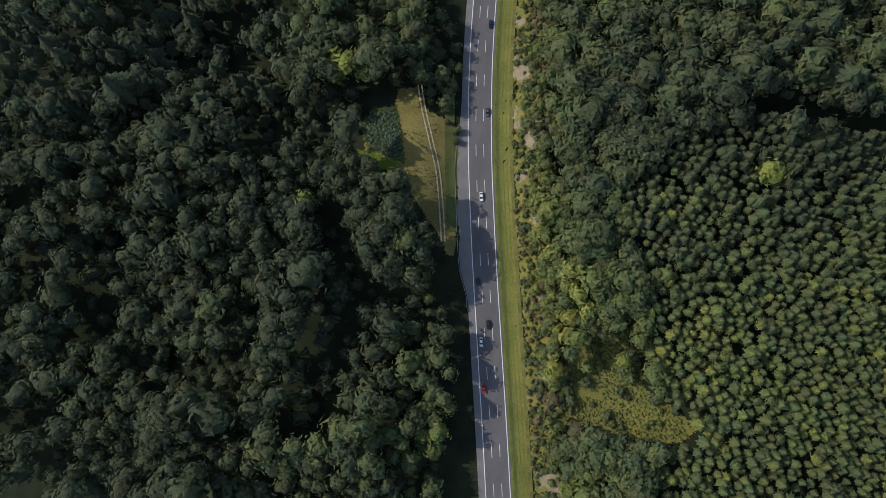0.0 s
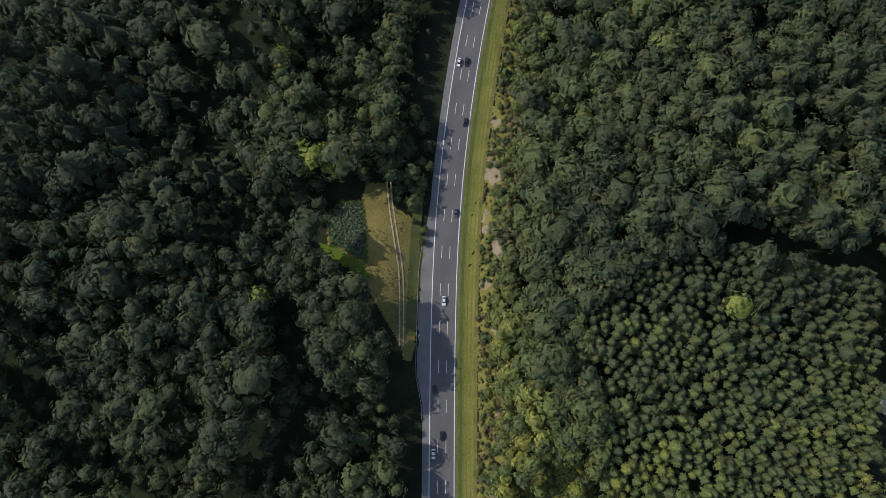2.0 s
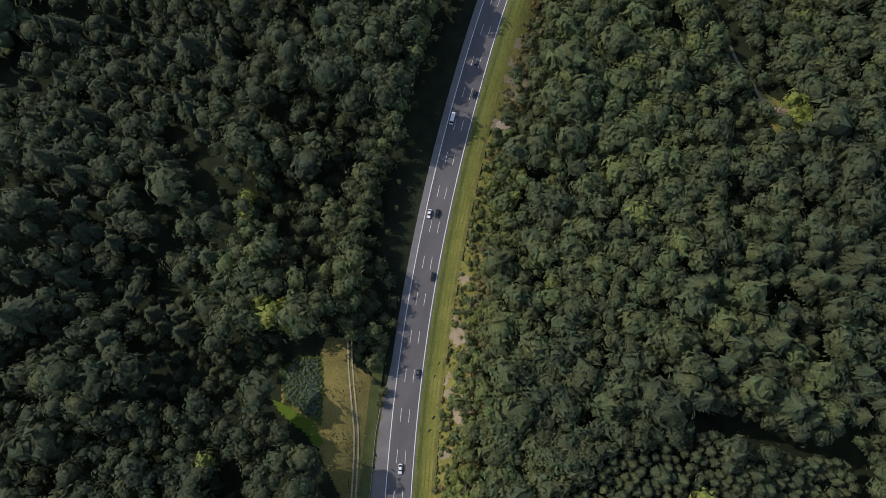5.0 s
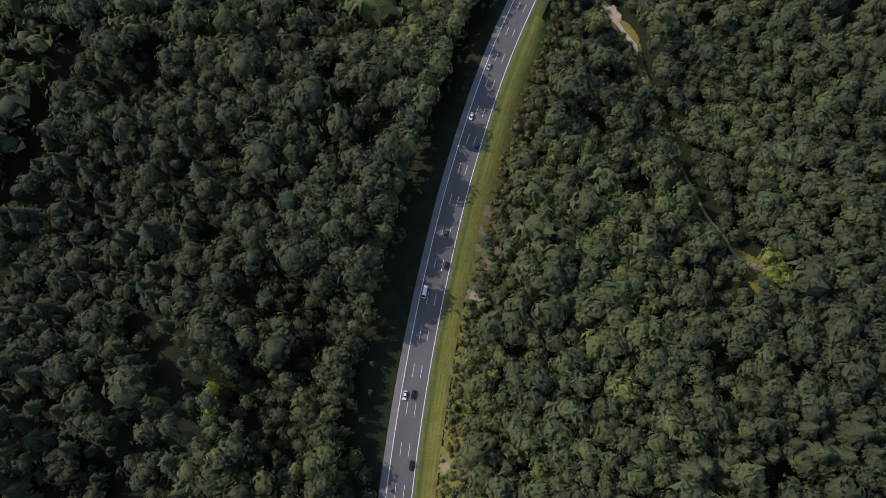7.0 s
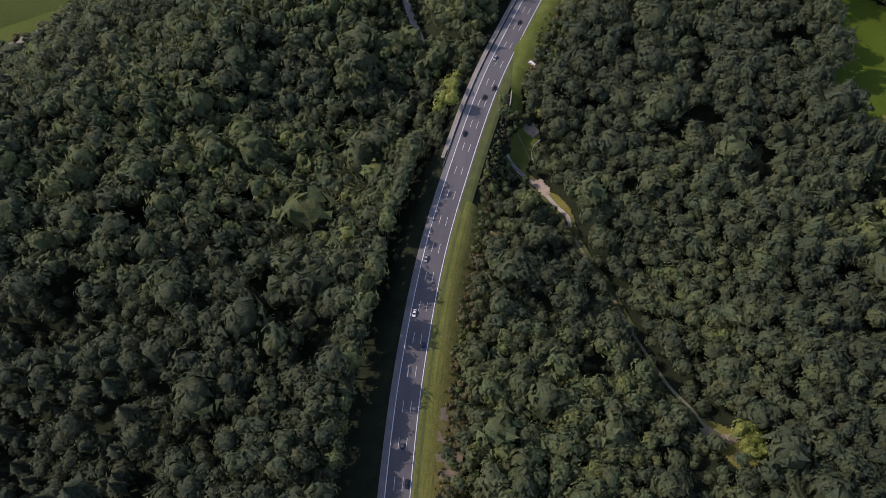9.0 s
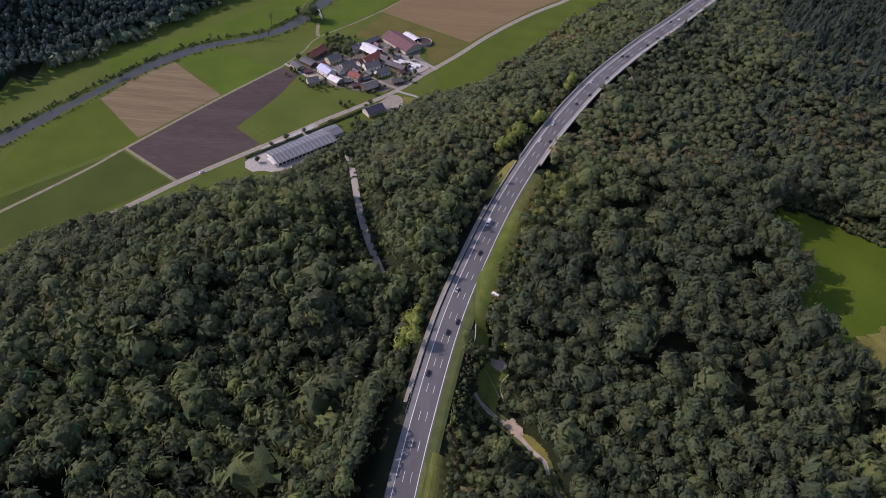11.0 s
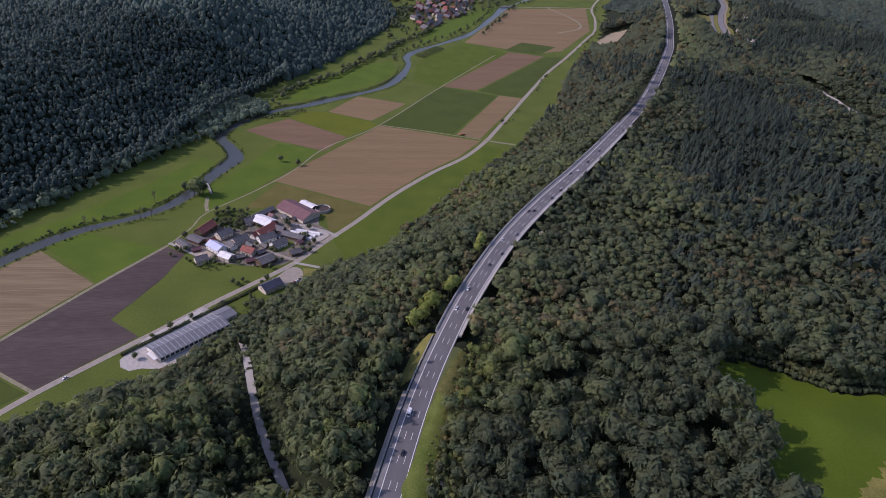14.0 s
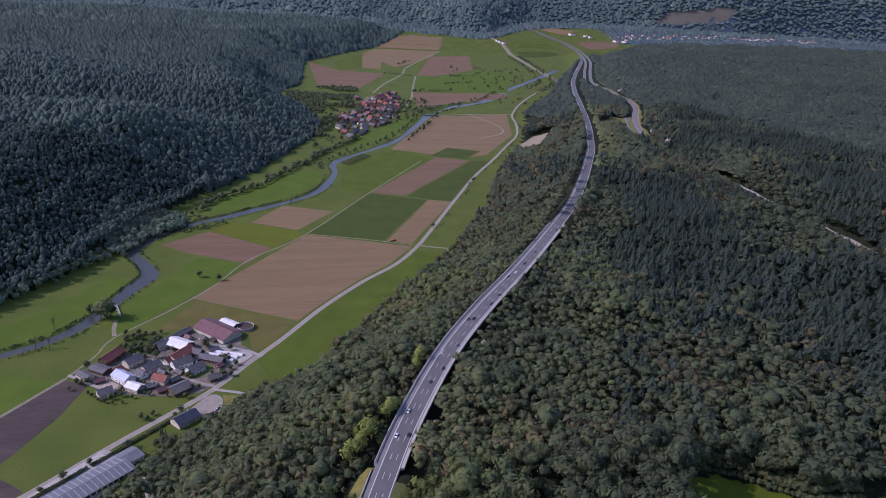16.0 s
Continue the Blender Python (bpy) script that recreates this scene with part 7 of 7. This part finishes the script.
    keep = (x < east + 30) & (nearest(VALLEY_ROAD, x, y)[0] > 14) & (nearest(RIVER, x, y)[0] > 18) & (nearest(ROAD, x, y)[0] > 28)
    X.extend(x[keep]), Y.extend(y[keep]), S.extend(r.uniform(3, 7, keep.sum())), T.extend(r.normal(0.4, 0.12, keep.sum()))
    X, Y, S, T = np.array(X), np.array(Y), np.array(S), np.clip(np.array(T), 0, 1)
    keep = (nearest(RIVER, X, Y)[0] > np.where(Y > 1900, 16, 8)) | ((Y > 1235) & (Y < 1345) & (X < -135))
    X, Y, S, T = X[keep], Y[keep], S[keep], T[keep]
    pale = (X < -135) & (Y > 845) & (Y < 1392) & (S > 3.2)
    for k, mat, label in ((~pale, leaf, "bushes and trees lining the river and lanes"), (pale, leaf_willow, "pale grey-green willows along the river and wood")):
        plant("bushes", MID_FINE, X[k], Y[k], height(X[k], Y[k]), S[k], S[k] * 0.8, T[k], mat, r, label)
    gx, gy = np.meshgrid(np.arange(0, 66, 8.0), np.arange(0, 42, 8.0))
    x, y = 112 + gx.ravel() * 0.75 + gy.ravel() * 0.4, 1690 + gx.ravel() * 1.1 - gy.ravel() * 0.4
    plant("orchard", MID, x, y, np.zeros(len(x)), np.full(len(x), 2.4), np.full(len(x), 2.2), np.full(len(x), 0.5), leaf, r, "orchard of small round trees in rows")


build_river_trees()


def build_weeds():
    """Tall weeds in the glade."""
    x, y, r = tree_sites(-72, -38, 66, 110, 1.15, 77, 0.6)
    k = inside(x, y, [(-66, 85.7), (-60.7, 94.5), (-51, 97), (-45.5, 86), (-40.4, 70), (-45.7, 71), (-60, 76)])
    x, y = x[k], y[k]
    n = len(x)
    plant("weeds", MID, x, y, height(x, y), r.uniform(0.6, 1.25, n), r.uniform(0.3, 0.8, n), np.clip(0.6 * patchy(x, y, 5, 17) + r.normal(0.3, 0.1, n), 0, 1), leaf_willow, r, "dark green tall weeds in the glade")
    x, y, r = tree_sites(-60, -14, 28, 112, 1.6, 78)
    k = inside(x, y, GLADE) & (patchy(x, y, 6, 4) > 0.55)
    x, y = x[k], y[k]
    n = len(x)
    plant("tussocks", FAR, x, y, height(x, y) + 0.2, r.uniform(0.3, 0.7, n), np.full(n, 0.1), r.uniform(0.6, 1.0, n), leaf_brown, r, "yellowish grass tussocks in the glade")
    x, y, r = tree_sites(40, 116, -44, 12, 1.5, 79)
    k = inside(x, y, GLADE_EAST) & (patchy(x, y, 7, 14) > 0.22)
    x, y = x[k], y[k]
    n = len(x)
    plant("weeds", FAR, x, y, height(x, y), r.uniform(0.6, 1.3, n), np.full(n, 0.3), np.clip(0.55 + 0.45 * patchy(x, y, 10, 15) + r.normal(0, 0.08, n), 0, 1), leaf, r, "yellow-green tall weeds in a forest clearing")


build_weeds()


def build_hedges():
    for a, b, wide in (((-203, 748), (-158, 793), 2.6), ((-155, 796), (-122, 829), 2.8), ((-120, 831), (-100, 851), 2.2)):
        n = int(math.hypot(b[0] - a[0], b[1] - a[1]) / 1.2)
        line = spline([(a[0], a[1], 0.1), (b[0], b[1], 0.1)], 1.2)
        r = np.random.default_rng(n)
        s = sideways(line)
        x = np.concatenate([line[:, 0] + s[:, 0] * o for o in (-0.8, 0.8)])
        y = np.concatenate([line[:, 1] + s[:, 1] * o for o in (-0.8, 0.8)])
        k = len(x)
        h = plant("hedge", MID, x, y, np.zeros(k), r.uniform(1.1, 1.5, k), np.full(k, 1.0), r.uniform(0.05, 0.3, k), leaf, r)
        h["kind"] = ""
        del h["kind"]
        tagged(h, "dark clipped hedge beside the country road", "hedge", "hedges")


build_hedges()


# ---- rock outcrops ----
def outcrop(x, y, size, count, seed, label):
    r = random.Random(seed)
    o = tagged(new("rock_outcrop"), label, "rock")
    z = float(height(float(x), float(y)))
    o.matrix_basis = pose(x, y, z)
    for k in range(count):
        bm = bmesh.new()
        bmesh.ops.create_icosphere(bm, subdivisions=2, radius=1)
        for v in bm.verts:
            n = noise.noise(v.co * 1.7 + Vector((seed, k, 0)))
            v.co *= 0.8 + 0.6 * n
        dx, dy = r.uniform(-size, size), r.uniform(-size, size)
        m = pose(dx, dy, float(height(float(x + dx), float(y + dy))) - z + 6, r.uniform(0, 90), r.uniform(0, 90), r.uniform(0, 360)) @ Matrix.Diagonal((size * 0.28, size * 0.22, size * 0.3, 1))
        bmesh.ops.transform(bm, matrix=m, verts=bm.verts)
        part("boulder", bm, rock, o)


def crag(x, y, size, tall, count, seed, label):
    """Limestone pinnacles, made tall enough to show over the tree tops in the camera's view."""
    r = random.Random(seed)
    z = float(height(float(x), float(y)))
    o = tagged(new("rock_crag"), label, "rock")
    o.matrix_basis = pose(x, y, z)
    for k in range(count):
        bm = bmesh.new()
        bmesh.ops.create_icosphere(bm, subdivisions=3, radius=1)
        for v in bm.verts:
            v.co *= 0.85 + 0.5 * noise.noise(v.co * 1.9 + Vector((seed, k, 0))) + 0.2 * noise.noise(v.co * 5 + Vector((k, seed, 0)))
        dx, dy, up = r.uniform(-size, size) * 0.4, r.uniform(-size, size), tall * r.uniform(0.75, 1.1)
        m = pose(dx, dy, float(height(float(x + dx), float(y + dy))) - z + up * 0.4, r.uniform(-8, 8), r.uniform(-8, 8), r.uniform(0, 360)) @ Matrix.Diagonal((size * 0.24, size * 0.34, up * 0.62, 1))
        bmesh.ops.transform(bm, matrix=m, verts=bm.verts)
        part("boulder", bm, rock, o)


for n, (x, y, size) in enumerate([(436, 1128, 8), (884, 1835, 12), (816, 1690, 12), (777, 1600, 10)]):
    crag(x, y, size, 13, 6, 43 + n, "pale limestone crag standing among the forest trees")
house(-12, 842, 20, 13, 9, 4.4, 3.4, tile_grey, render_white, "white house among the trees at the wood's edge", "house", z=float(height(-12.0, 842.0)) + 0.3)
outcrop(88, 696, 5, 6, 4, "pale rocks under the viaduct")
outcrop(166, 790, 12, 9, 3, "pale limestone outcrop above the viaduct")
outcrop(420, 1112, 15, 9, 5, "pale limestone crag in the forest")
outcrop(812, 1700, 16, 10, 7, "pale limestone cutting beside the upper carriageway")
outcrop(1050, 2330, 22, 9, 9, "pale rock face above the distant road")
for y0, y1, off, wide in ((1110, 1290, 0, 4.5), (960, 1075, 4, 5.0), (900, 1000, -22, 4.0)):
    line = RAVINE[(RAVINE[:, 1] > y0) & (RAVINE[:, 1] < y1)]
    wave = 1.6 * np.sin(np.arange(len(line)) * 1.3)
    tagged(strip("track", line, [off - wide + wave, off, off + wide - wave], [rock, lane_gravel], lift=1.0, drape=True, which=np.array([0, 1])), "pale rocky track in the forest ravine", "track", kind="structure")
